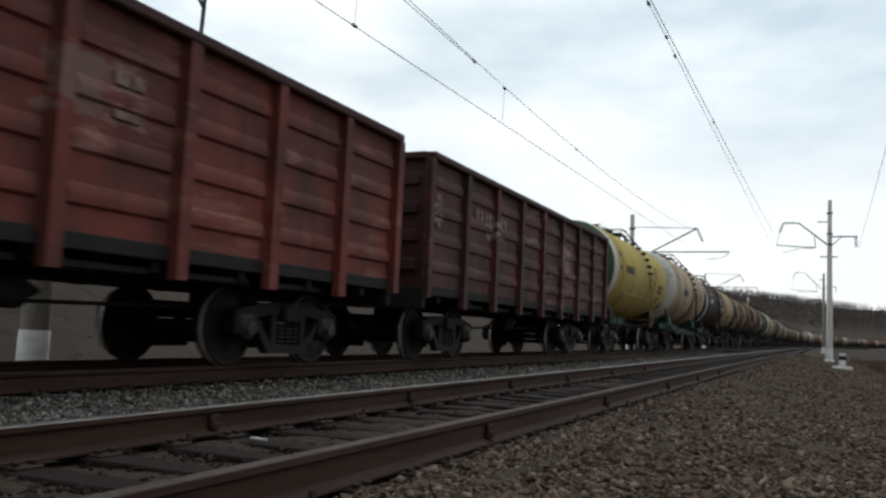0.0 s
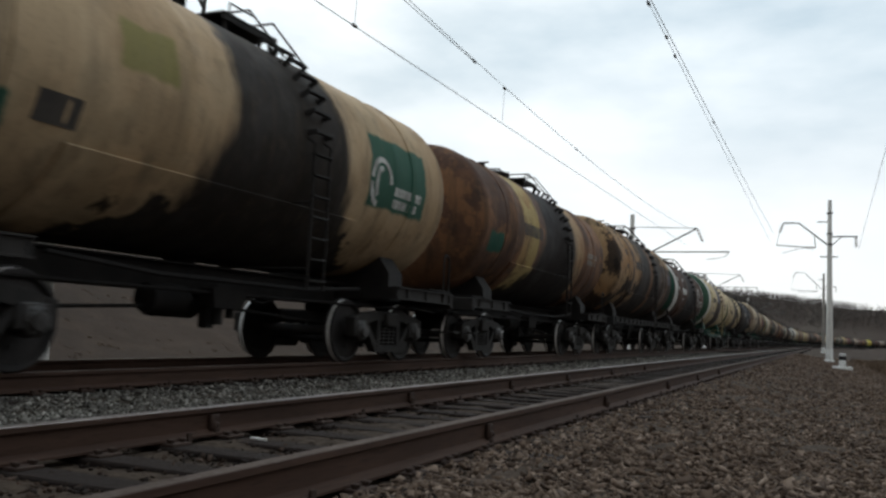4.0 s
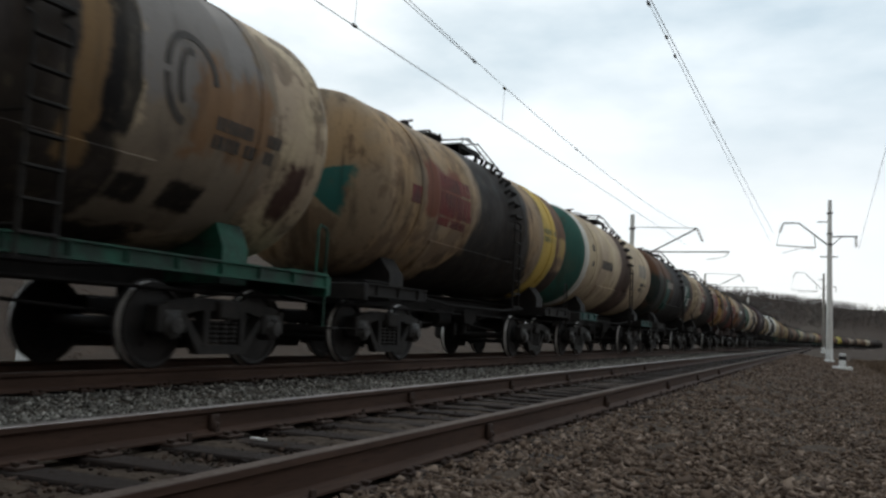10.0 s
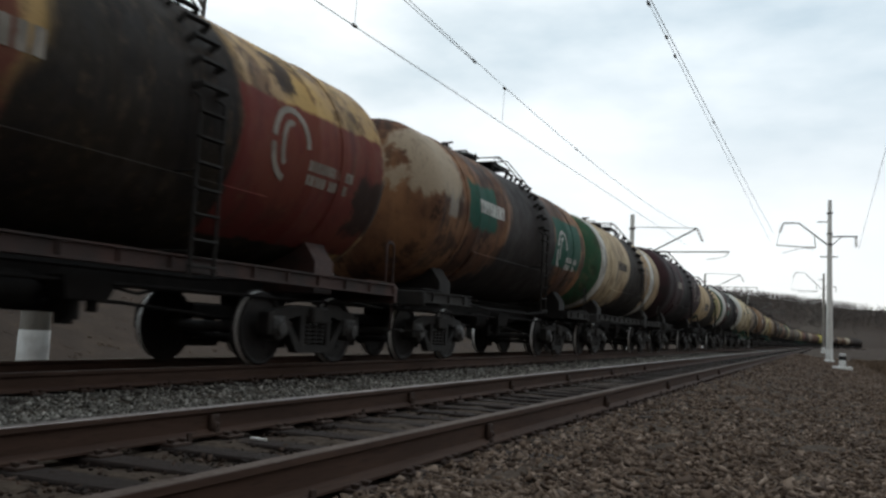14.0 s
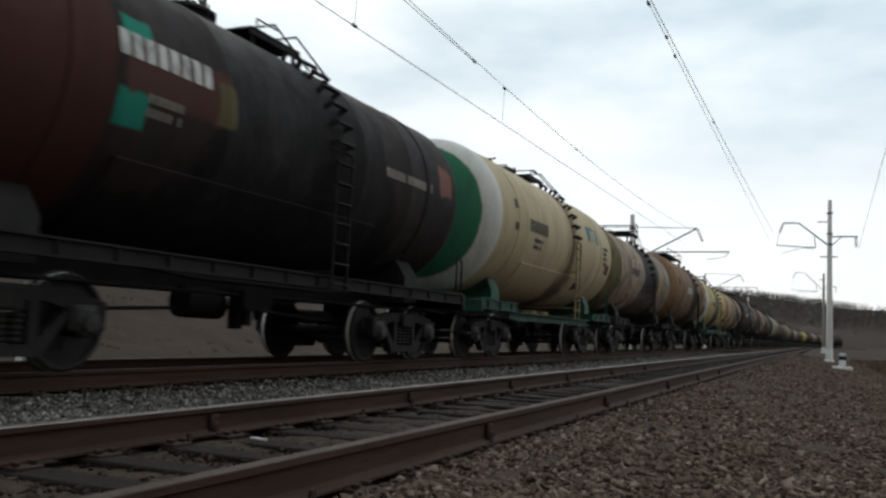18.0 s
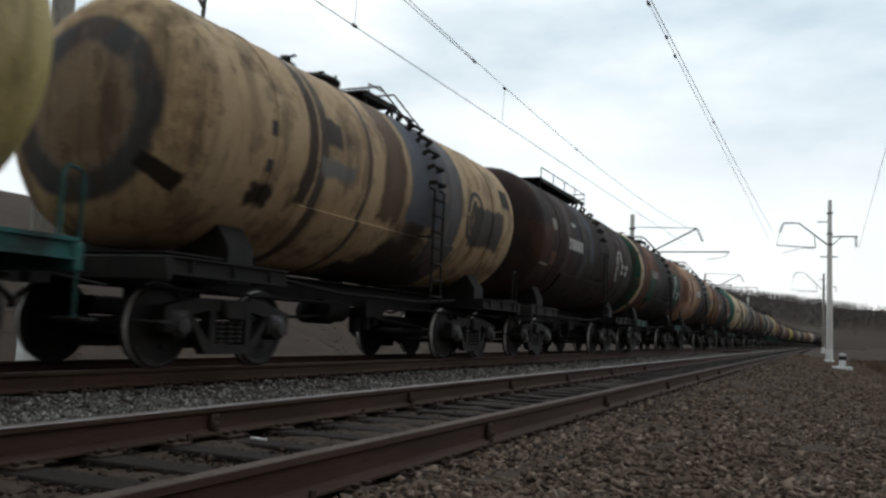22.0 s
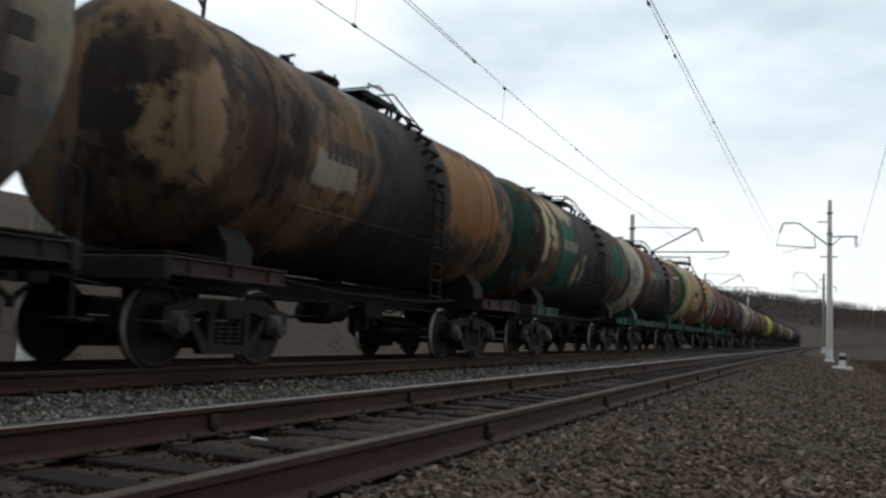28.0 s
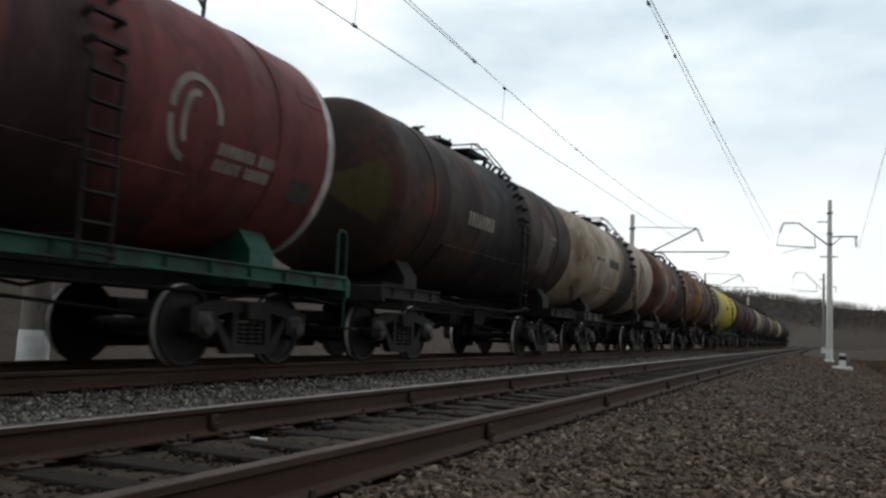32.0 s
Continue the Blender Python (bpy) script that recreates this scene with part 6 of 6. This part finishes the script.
def gondola(label, paint, dark):
    """A steel open-top wagon with ribbed sides."""
    car = tagged(new("gondola_wagon"), label, "freight wagon", "wagons of the freight train")
    half, zb, zt, w = 6.35, 1.28, 3.46, 1.50
    s = Shape()
    s.box(-w, w, -half, half, zb - 0.03, zb + 0.02)
    part("floor_plate", s, paint, car)
    for x in (-1, 1):
        s = Shape()
        n = 8
        edge = [-half + 2 * half * i / n for i in range(n + 1)]
        a, b = sorted((x * (w - 0.012), x * w))
        s.box(a, b, -half, half, zb, zt)
        part("side_sheet", s, paint, car)
        for i in range(n):
            y0, y1 = edge[i] + 0.16, edge[i + 1] - 0.16
            for z in (1.62, 2.10, 2.58, 3.06):
                s = Shape()
                o = [(x * w, z - 0.115), (x * (w + 0.034), z - 0.085), (x * (w + 0.042), z - 0.02), (x * (w + 0.030), z + 0.05), (x * w, z + 0.10)]
                s.slab(o, "y", y0, y1)
                part("pressed_rib", s, paint, car)
        for i, y in enumerate(edge):
            s = Shape()
            a, b = sorted((x * w, x * (w + 0.11)))
            lo = zb - 0.34 if 0 < i < n else zb - 0.2
            s.slab([(y - 0.085, lo), (y + 0.085, lo), (y + 0.085, zt - 0.05), (y - 0.085, zt - 0.05)], "x", a, b)
            s.slab([(y - 0.12, lo + 0.3), (y + 0.12, lo + 0.3), (y + 0.12, zt - 0.05), (y - 0.12, zt - 0.05)], "x", a, a + (b - a) * 0.25 if x > 0 else b)
            part("side_post", s, paint, car)
        s = Shape()
        a, b = sorted((x * (w - 0.04), x * (w + 0.13)))
        s.box(a, b, -half - 0.02, half + 0.02, zt - 0.06, zt + 0.06, 0.02)
        part("top_rail", s, dark, car)
        s = Shape()
        a, b = sorted((x * (w - 0.05), x * (w + 0.02)))
        s.box(a, b, -half, half, zb - 0.16, zb, 0.012)
        part("side_sill", s, STEEL_BLACK, car)
        for i in range(1, n - 1):
            s = Shape()
            y0, y1 = edge[i] + 0.2, edge[i + 1] - 0.2
            s.box(min(x * 0.7, x * (w - 0.1)), max(x * 0.7, x * (w - 0.1)), y0, y1, zb - 0.30, zb - 0.24)
            part("discharge_hatch", s, STEEL_BLACK, car)
    for d in (-1, 1):
        s = Shape()
        a, b = sorted((d * (half - 0.012), d * half))
        s.box(-w, w, a, b, zb, zt)
        part("end_wall", s, dark, car)
        for z in (1.62, 2.10, 2.58, 3.06):
            s = Shape()
            a, b = sorted((d * half, d * (half + 0.05)))
            s.box(-w + 0.15, w - 0.15, a, b, z - 0.10, z + 0.10, 0.02)
            part("end_rib", s, dark, car)
        for x in (-0.75, 0.75):
            s = Shape()
            a, b = sorted((d * half, d * (half + 0.09)))
            s.box(x - 0.08, x + 0.08, a, b, zb, zt, 0.01)
            part("end_post", s, dark, car)
        s = Shape()
        a, b = sorted((d * (half - 0.05), d * (half + 0.09)))
        s.box(-w, w, a, b, zt - 0.06, zt + 0.055, 0.015)
        part("end_rail", s, dark, car)
        s = Shape()
        a, b = sorted((d * (half - 0.1), d * (half + 0.06)))
        s.box(-w, w, a, b, 0.88, zb - 0.02, 0.02)
        part("end_beam", s, STEEL_BLACK, car)
    for x in (-0.3, 0.3):
        s = Shape()
        s.box(x - 0.07, x + 0.07, -6.4, 6.4, 0.9, 1.24, 0.015)
        part("centre_sill", s, UNDERBODY_BLACK, car)
    for i in range(9):
        s = Shape()
        y = -5.6 + 1.4 * i
        s.box(-w + 0.05, w - 0.05, y - 0.06, y + 0.06, 1.0, 1.24, 0.01)
        part("cross_bearer", s, STEEL_BLACK, car)
    s = Shape()
    s.turn(((0.05, -0.35), (0.17, -0.33), (0.18, 0.25), (0.10, 0.33), (0.03, 0.5)), "y", 16, pose(0.55, 0.3, 0.76))
    s.path([(0.55, -2.9, 0.6), (0.55, 3.0, 0.7)], 0.022)
    part("brake_cylinder", s, STEEL_BLACK, car)
    bogies_and_couplers(car, 6.96, 8.65)
    return car


def flat_bars(car, rects, mat, x=1.506):
    """Bars of painted writing on the side sheet: (y0, y1, z0, z1)."""
    for y0, y1, z0, z1 in rects:
        s = Shape()
        s.box(x, x + 0.024, y0, y1, z0, z1, 0.003)
        part("lettering_bar", s, mat, car)


SCUFF_BAR = grimy("worn_pale_lettering", (0.26, 0.19, 0.16), (0.10, 0.045, 0.038), 0.9, 0.75, 0, 9)


PANEL_TONES = {"d": (0.050, 0.044, 0.040), "t": (0.02, 0.15, 0.18), "r": (0.125, 0.026, 0.022), "g": (0.014, 0.085, 0.060), "o": (0.22, 0.195, 0.075),
               "y": (0.20, 0.215, 0.23), "b": (0.016, 0.015, 0.015), "p": (0.27, 0.24, 0.20), "n": (0.28, 0.10, 0.035), "w": (0.45, 0.44, 0.41)}
LADDERS = {0: "yellow", 7: "cream", 21: "cream", 24: "yellow", 35: "brown"}
DAUBS = {}


def daub(car, y0, y1, a0, a1, colour, rag=0.15):
    """Another colour on one tank: from y0 to y1 along it, a0 to a1 degrees round it, with edges as ragged as rag."""
    DAUBS.setdefault(car, []).append((y0 - 0.15, y1 - 0.15, a0, a1, colour, rag))


def touch_up():
    slate, slate_dark, peel = (0.085, 0.092, 0.110), (0.035, 0.039, 0.048), (0.36, 0.29, 0.21)
    scrape = (0.15, 0.115, 0.095)
    umber, rusty, pale = (0.030, 0.019, 0.015), (0.085, 0.040, 0.024), (0.33, 0.28, 0.23)
    red, green, dim_green = (0.125, 0.026, 0.022), (0.014, 0.085, 0.060), (0.010, 0.050, 0.036)
    # the wagon whose rear half is scorched dark under a tan crown
    daub(2, -4.3, -3.7, -30, 34, (0.055, 0.050, 0.042), 0.22)
    daub(2, -3.4, -2.0, 6, 70, (0.095, 0.046, 0.027), 0.28)
    daub(2, -0.6, -0.15, -20, 70, (0.050, 0.053, 0.060), 0.10)
    daub(2, 0.75, 1.0, -20, 70, (0.045, 0.048, 0.055), 0.08)
    daub(5, 2.3, 5.3, -90, 22, umber, 0.10)
    daub(5, 0.35, 0.9, -60, 40, (0.16, 0.09, 0.05), 0.10)
    daub(5, 2.35, 2.6, -10, 6, scrape, 0.18)
    daub(5, 2.75, 2.95, -4, 8, scrape, 0.18)
    daub(5, 3.55, 4.0, -38, -14, scrape, 0.26)
    daub(5, 2.1, 2.5, -30, -22, scrape, 0.18)
    daub(5, 4.25, 4.85, -4, 10, slate, 0.04)
    daub(5, 4.0, 4.15, -60, 22, (0.22, 0.12, 0.06), 0.05)
    daub(7, -1.3, 0.9, -75, 2, umber, 0.10)
    daub(8, -3.62, -3.42, -40, 75, rusty, 0.05)
    daub(8, -4.15, -3.8, -38, -16, umber, 0.16)
    daub(8, 1.5, 2.1, -45, 5, (0.20, 0.135, 0.085), 0.25)
    # slate patch paints the sky's sheen onto the black shell
    daub(9, -0.8, 0.3, -6, 60, slate_dark, 0.15)
    daub(9, 4.3, 4.65, -25, -9, (0.20, 0.03, 0.025), 0.10)
    daub(10, 1.9, 4.1, -62, 80, (0.205, 0.165, 0.125), 0.16)
    daub(10, 1.9, 3.85, -8, 80, (0.19, 0.175, 0.165), 0.20)
    daub(10, 2.7, 4.0, -20, 12, (0.215, 0.125, 0.066), 0.30)
    daub(10, 1.5, 1.9, -25, 80, BLACK, 0.05)
    daub(10, 1.15, 1.5, -40, 70, (0.20, 0.125, 0.06), 0.10)
    daub(10, 1.95, 2.45, -49, -37, BLACK, 0.06)
    daub(10, 2.7, 3.3, -50, -36, BLACK, 0.08)
    daub(10, 4.45, 4.9, -42, -14, (0.045, 0.018, 0.015), 0.12)
    daub(11, -5.40, -5.14, -38, 8, (0.012, 0.11, 0.10), 0.05)
    daub(11, -3.4, -1.9, -14, 20, (0.17, 0.065, 0.045), 0.16)
    daub(11, 3.25, 4.15, -70, 75, (0.50, 0.345, 0.075), 0.04)
    daub(11, 4.2, 5.4, -12, 90, (0.12, 0.062, 0.036), 0.06)
    daub(11, 4.4, 5.0, -14, 4, (0.36, 0.25, 0.09), 0.10)
    daub(11, 4.2, 5.35, -90, -26, umber, 0.18)
    daub(13, -5.4, -1.9, 12, 80, (0.100, 0.051, 0.029), 0.30)
    daub(13, -3.2, -2.15, -42, 10, (0.014, 0.062, 0.048), 0.14)
    daub(13, 2.3, 3.7, -28, 12, (0.014, 0.070, 0.055), 0.12)
    daub(14, -3.25, -1.75, -30, 9, red, 0.10)
    daub(14, -3.3, -2.4, 14, 40, red, 0.10)
    daub(14, -2.25, -2.05, -10, 60, BLACK, 0.08)
    daub(14, -1.8, -1.4, -40, 60, BLACK, 0.15)
    daub(14, -3.48, -3.34, -60, 50, rusty, 0.05)
    daub(14, -3.2, -2.5, -33, -25, CREAM, 0.10)
    daub(14, 2.2, 4.8, -48, 24, red, 0.06)
    daub(15, -4.9, -3.9, -12, 34, umber, 0.20)
    daub(15, -3.3, -1.4, -40, 24, (0.13, 0.045, 0.034), 0.20)
    daub(15, 1.6, 5.0, -56, 17, red, 0.05)
    daub(15, 2.4, 2.9, 24, 46, umber, 0.14)
    daub(15, 4.4, 5.2, -40, -6, umber, 0.20)
    daub(16, -5.2, -3.9, 4, 60, peel, 0.24)
    daub(16, -3.5, -2.0, -12, 22, green, 0.10)
    daub(16, 2.2, 4.6, -22, 26, green, 0.06)
    daub(19, -4.95, -4.45, -47, -34, (0.010, 0.035, 0.028), 0.03)
    daub(19, -4.08, -3.78, -22, -15, (0.014, 0.055, 0.040), 0.03)
    daub(19, 1.5, 3.7, -26, 22, (0.22, 0.195, 0.075), 0.06)
    daub(20, -4.62, -3.1, -60, 60, (0.060, 0.022, 0.018), 0.04)
    daub(20, -3.0, -2.6, 11, 24, (0.012, 0.22, 0.15), 0.03)
    daub(20, -3.05, -2.65, -19, -5, (0.012, 0.20, 0.14), 0.03)
    daub(20, -2.95, -1.35, -6, 16, (0.075, 0.032, 0.024), 0.08)
    daub(20, -1.6, -1.3, -6, 12, (0.10, 0.085, 0.04), 0.06)
    daub(20, 4.35, 4.85, 0, 20, (0.20, 0.085, 0.06), 0.10)
    daub(22, 2.3, 5.4, -34, 90, (0.25, 0.205, 0.155), 0.12)
    daub(22, -1.2, 1.75, -62, -23, (0.085, 0.068, 0.054), 0.05)
    daub(22, 2.6, 3.2, -20, 6, (0.36, 0.22, 0.07), 0.14)
    daub(22, 3.3, 3.55, -30, 14, (0.09, 0.065, 0.046), 0.30)
    daub(22, 4.5, 4.75, -30, 20, (0.11, 0.08, 0.058), 0.30)
    daub(22, 2.9, 3.3, 8, 30, (0.33, 0.29, 0.24), 0.30)
    daub(22, 4.0, 4.5, 0, 26, (0.31, 0.27, 0.22), 0.30)
    daub(22, 3.9, 4.2, -35, 10, (0.10, 0.075, 0.055), 0.25)
    daub(23, -0.1, 1.5, -80, 70, (0.022, 0.017, 0.015), 0.12)
    daub(23, 4.5, 4.95, -1, 12, pale, 0.05)
    daub(23, 4.45, 4.95, -17, -8, pale, 0.07)
    daub(23, 4.75, 5.3, -42, -20, (0.02, 0.015, 0.013), 0.20)
    daub(23, 2.9, 3.4, -6, 14, (0.07, 0.022, 0.018), 0.20)
    daub(24, -0.45, 0.45, -22, 80, slate, 0.03)
    daub(24, -1.2, -0.5, -50, 70, (0.12, 0.062, 0.035), 0.10)
    daub(24, -0.8, 0.4, -80, -24, umber, 0.12)
    daub(25, -5.16, -4.9, -42, -31, BLACK, 0.04)
    daub(25, -3.9, -3.45, -36, -25, BLACK, 0.10)
    daub(25, -2.95, -2.7, -30, 70, umber, 0.04)
    daub(25, -2.6, -1.7, -12, -3, (0.17, 0.165, 0.155), 0.08)
    daub(25, -2.5, -2.1, 4, 18, (0.05, 0.045, 0.04), 0.06)
    daub(25, -0.8, -0.1, -28, 60, (0.10, 0.062, 0.04), 0.12)
    daub(25, 0.1, 1.35, -22, 75, slate, 0.04)
    daub(25, 2.8, 4.4, -26, 4, (0.045, 0.042, 0.042), 0.08)
    daub(26, -4.1, -3.7, -25, -14, (0.13, 0.066, 0.040), 0.06)
    daub(26, -2.0, -1.6, -12, 24, slate_dark, 0.12)
    daub(26, -0.6, -0.1, -12, 60, (0.050, 0.054, 0.064), 0.06)
    daub(26, -5.1, -4.2, -24, 8, (0.060, 0.028, 0.019), 0.22)
    daub(27, -3.3, -1.9, -38, 8, dim_green, 0.08)
    daub(27, 2.2, 4.1, -36, 18, dim_green, 0.06)
    daub(27, 2.0, 4.4, 20, 70, (0.13, 0.062, 0.036), 0.10)
    daub(28, -5.6, -2.6, -90, 90, (0.40, 0.25, 0.17), 0.20)
    daub(28, -5.4, -4.9, -20, 30, (0.15, 0.085, 0.055), 0.28)
    daub(28, -4.7, -4.3, -10, 3, umber, 0.14)
    daub(28, -4.9, -4.6, -45, -34, pale, 0.14)
    daub(28, -3.9, -3.5, -20, 40, rusty, 0.20)
    daub(28, 0.6, 2.9, -6, 70, (0.075, 0.078, 0.085), 0.20)
    daub(28, 3.2, 5.3, 4, 90, (0.34, 0.205, 0.11), 0.10)
    daub(28, -0.78, -0.52, -24, 40, umber, 0.12)
    daub(29, 1.9, 4.4, -28, 2, (0.13, 0.045, 0.038), 0.16)
    daub(29, -2.6, -2.1, -10, 1, pale, 0.20)
    daub(29, -5.2, -4.2, -22, 4, (0.13, 0.10, 0.035), 0.25)
    daub(32, -5.5, -5.15, -90, 90, (0.02, 0.016, 0.015), 0.22)
    daub(32, -5.15, -4.6, -34, 18, (0.28, 0.20, 0.125), 0.22)
    daub(32, -4.2, -3.7, -15, 5, (0.07, 0.035, 0.022), 0.20)
    daub(32, -2.7, -1.6, -17, 0, pale, 0.07)
    daub(32, 1.7, 4.2, -20, 40, (0.26, 0.125, 0.05), 0.28)
    daub(33, -4.95, -4.5, -40, 40, umber, 0.18)
    daub(33, -4.5, -4.2, -22, 40, CREAM, 0.16)
    daub(33, -4.0, -3.6, -6, 45, CREAM, 0.18)
    daub(33, -3.2, -1.75, -46, 24, green, 0.06)
    daub(33, -3.0, -1.6, 28, 50, peel, 0.28)
    daub(33, -1.7, -1.3, -35, -12, peel, 0.22)
    daub(33, -0.95, -0.7, -30, -5, peel, 0.22)
    daub(33, 2.7, 4.5, -16, 26, green, 0.08)
    daub(33, 1.25, 1.65, -20, -3, green, 0.10)
    daub(34, -4.15, -1.6, -2, 90, (0.135, 0.062, 0.032), 0.14)
    daub(34, -1.5, 1.2, 4, 90, (0.070, 0.066, 0.074), 0.22)
    daub(34, 2.4, 4.2, 26, 40, (0.17, 0.085, 0.070), 0.14)
    daub(35, -3.0, 2.15, -64, -30, (0.15, 0.088, 0.046), 0.04)
    daub(35, 0.9, 1.7, 20, 70, (0.05, 0.034, 0.025), 0.25)
    daub(37, -5.36, -5.02, -30, 14, (0.075, 0.062, 0.028), 0.10)
    daub(37, -3.9, -3.5, -16, 8, (0.10, 0.038, 0.026), 0.22)
    daub(37, 2.6, 3.4, -30, 14, (0.13, 0.11, 0.095), 0.28)


touch_up()


def build_train():
    red1 = scuffed("red_oxide_wagon_paint", (0.185, 0.042, 0.030), (0.095, 0.030, 0.024), (0.30, 0.16, 0.12), 0.35, 1.3,
                   [(-0.15, 0.5, 2.32, 2.85, (0.20, 0.125, 0.105), 0.8), (0.55, 1.0, 2.66, 2.90, (0.27, 0.15, 0.135), 0.75), (0.55, 1.05, 2.30, 2.52, (0.27, 0.15, 0.135), 0.75),
                    (0.25, 0.52, 2.03, 2.24, (0.24, 0.13, 0.11), 0.7), (1.75, 2.6, 1.70, 1.88, (0.26, 0.11, 0.085), 0.6), (3.42, 3.7, 2.54, 2.70, (0.26, 0.11, 0.085), 0.6)])
    red2 = scuffed("brown_wagon_paint", (0.105, 0.036, 0.030), (0.045, 0.024, 0.020), (0.30, 0.20, 0.16), 0.5, 5.1,
                   [(1.5, 2.6, 2.62, 2.74, (0.30, 0.20, 0.17), 0.75), (1.55, 2.6, 2.41, 2.50, (0.30, 0.20, 0.17), 0.75), (1.95, 2.65, 2.19, 2.31, (0.28, 0.18, 0.15), 0.7),
                    (3.6, 4.2, 2.31, 2.43, (0.28, 0.16, 0.13), 0.6), (-3.6, -2.6, 2.42, 2.52, (0.34, 0.26, 0.22), 0.8), (-3.6, -2.6, 2.62, 2.72, (0.34, 0.26, 0.22), 0.8),
                    (-6.2, -5.75, 2.4, 2.52, (0.30, 0.22, 0.19), 0.7), (-6.2, -5.8, 2.65, 2.75, (0.30, 0.22, 0.19), 0.7), (1.4, 2.4, 2.2, 2.8, (0.26, 0.17, 0.14), 0.5)])
    drk1 = grimy("maroon_edge_paint", (0.07, 0.026, 0.024), (0.03, 0.02, 0.018), 0.5, 0.7, 0, 2)
    train = []
    front = TANK_FRONT - 2 * 13.92
    g1 = gondola("red-brown open-top wagon with ribbed steel sides", red1, drk1)
    flat_bars(g1, [(0.60, 0.78, 2.70, 2.83), (0.82, 0.98, 2.70, 2.83), (0.62, 0.95, 2.38, 2.46)], SCUFF_BAR)
    g2 = gondola("brown open-top wagon with ribbed sides and faded lettering", red2, drk1)
    flat_bars(g2, [(-4.2 + 0.22 * i, -4.05 + 0.22 * i, 2.62, 2.86) for i in range(8)], SCUFF_BAR)
    flat_bars(g2, [(-6.05, -5.85, 2.75, 2.86), (-6.05, -5.8, 2.5, 2.6), (-6.0, -5.85, 2.3, 2.38)], SCUFF_BAR)
    for g in (g1, g2):
        train.append((g, front + 6.96))
        front += 13.92
    kinds = {}
    # the couplings are not all drawn out alike
    slack = {7: 0.14, 8: 0.12, 18: 0.10, 19: 0.18, 20: 0.18, 21: 0.08, 25: 0.10, 28: 0.17, 29: 0.18, 30: 0.10, 32: 0.10, 33: 0.08}
    for i, (label, base, tone, bands, spill, rust, amount, frame_paint, style, deck, size, signs) in enumerate(TANKS):
        key = (style, deck, size)
        if size == "big":
            bands = [(y0 - 0.14 if y0 < -4.3 else y0, y1 - 0.14 if y1 < -4.3 else y1, *c) for y0, y1, *c in bands]
        if key in kinds:
            car = copy_thing(kinds[key], pose(0, 0, 0))
        else:
            car = kinds[key] = tank_car(style, deck, size)
        tagged(car, label, "tank wagon", "wagons of the freight train")
        panels = [(y, y + more[0], a, a + more[1], PANEL_TONES[code], 0.05) for what, code, y, a, *more in (row for row in signs if row[0] == "panel")]
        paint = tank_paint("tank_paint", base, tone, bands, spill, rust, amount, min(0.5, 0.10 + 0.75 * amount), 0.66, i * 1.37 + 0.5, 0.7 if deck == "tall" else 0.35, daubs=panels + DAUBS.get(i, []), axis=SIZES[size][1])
        frame_mat = FRAME_PAINTS[frame_paint]
        sub = FRAME_PAINTS["black"] if style == "open" else frame_mat
        for ob in car.children:
            kind = ob.name.split(".")[0]
            if kind in ("barrel", "tank_head", "strap", "steam_jacket"):
                repaint(ob, paint)
            elif kind in ("side_sill", "sill_rib", "lower_sill") or kind in ("end_beam", "end_handrail") and style != "open":
                repaint(ob, frame_mat)
            elif kind == "ladder":
                mt = LADDER_PAINTS[LADDERS[i]] if i in LADDERS else STEEL_BLACK
                repaint(ob, mt)
                for ru in ob.children:
                    repaint(ru, mt)
            elif kind in ("saddle", "end_platform", "cross_bearer"):
                repaint(ob, sub)
        cars_signs.append((car, size, signs))
        train.append((car, TANK_FRONT + 12.02 * i + 6.01 + slack.get(i, 0.0)))
    for car, size, signs in cars_signs:
        for row in signs:
            if row[0] != "panel":
                sign(car, size, *row)
    return train


TANK_FRONT = -230.33
cars_signs = []
TRAIN = build_train()

track("railway_track_near", NEAR_X, (RAIL_TOP, RAIL_DULL), "near railway track, rusty rails on dark timber sleepers", 80, -10.7,
      clamps=((-1, (4.61, 7.56, 10.52, 13.21, 16.32, 19.64)), (1, (5.51, 8.98, 12.94, 16.26, 19.78))))
track("railway_track_far", FAR_X, (RAIL_DULL, RAIL_DULL), "far railway track on grey ballast under the train", 60, -10.7)


def motions():
    """The train rolls along the far track; every wheelset turns."""
    times = [0.5 * i for i in range(65)]
    for car, centre in TRAIN:
        rows = []
        for t in times:
            x, y, a = along(centre - rolled(t), FAR_X)
            rows.append((t, pose(x, y, 0, 0, 0, -math.degrees(a))))
        walk(car, rows)
    turns = [i / FPS for i in range(32 * FPS + 1)]
    first = {}
    for car, centre in TRAIN:
        for bogie in car.children:
            for ws in bogie.children:
                if not ws.name.startswith("wheelset"):
                    continue
                at = round(ws.location.y, 3)
                if at in first:
                    keys, ad = first[at].animation_data, ws.animation_data_create()
                    ws.rotation_mode = "QUATERNION"
                    ad.action = keys.action
                    ad.action_slot = keys.action_slot
                else:
                    walk(ws, [(t, Matrix.Translation((0, at, AXLE_R)) @ Matrix.Rotation(rolled(t) / AXLE_R, 4, "X")) for t in turns])
                    first[at] = ws


motions()
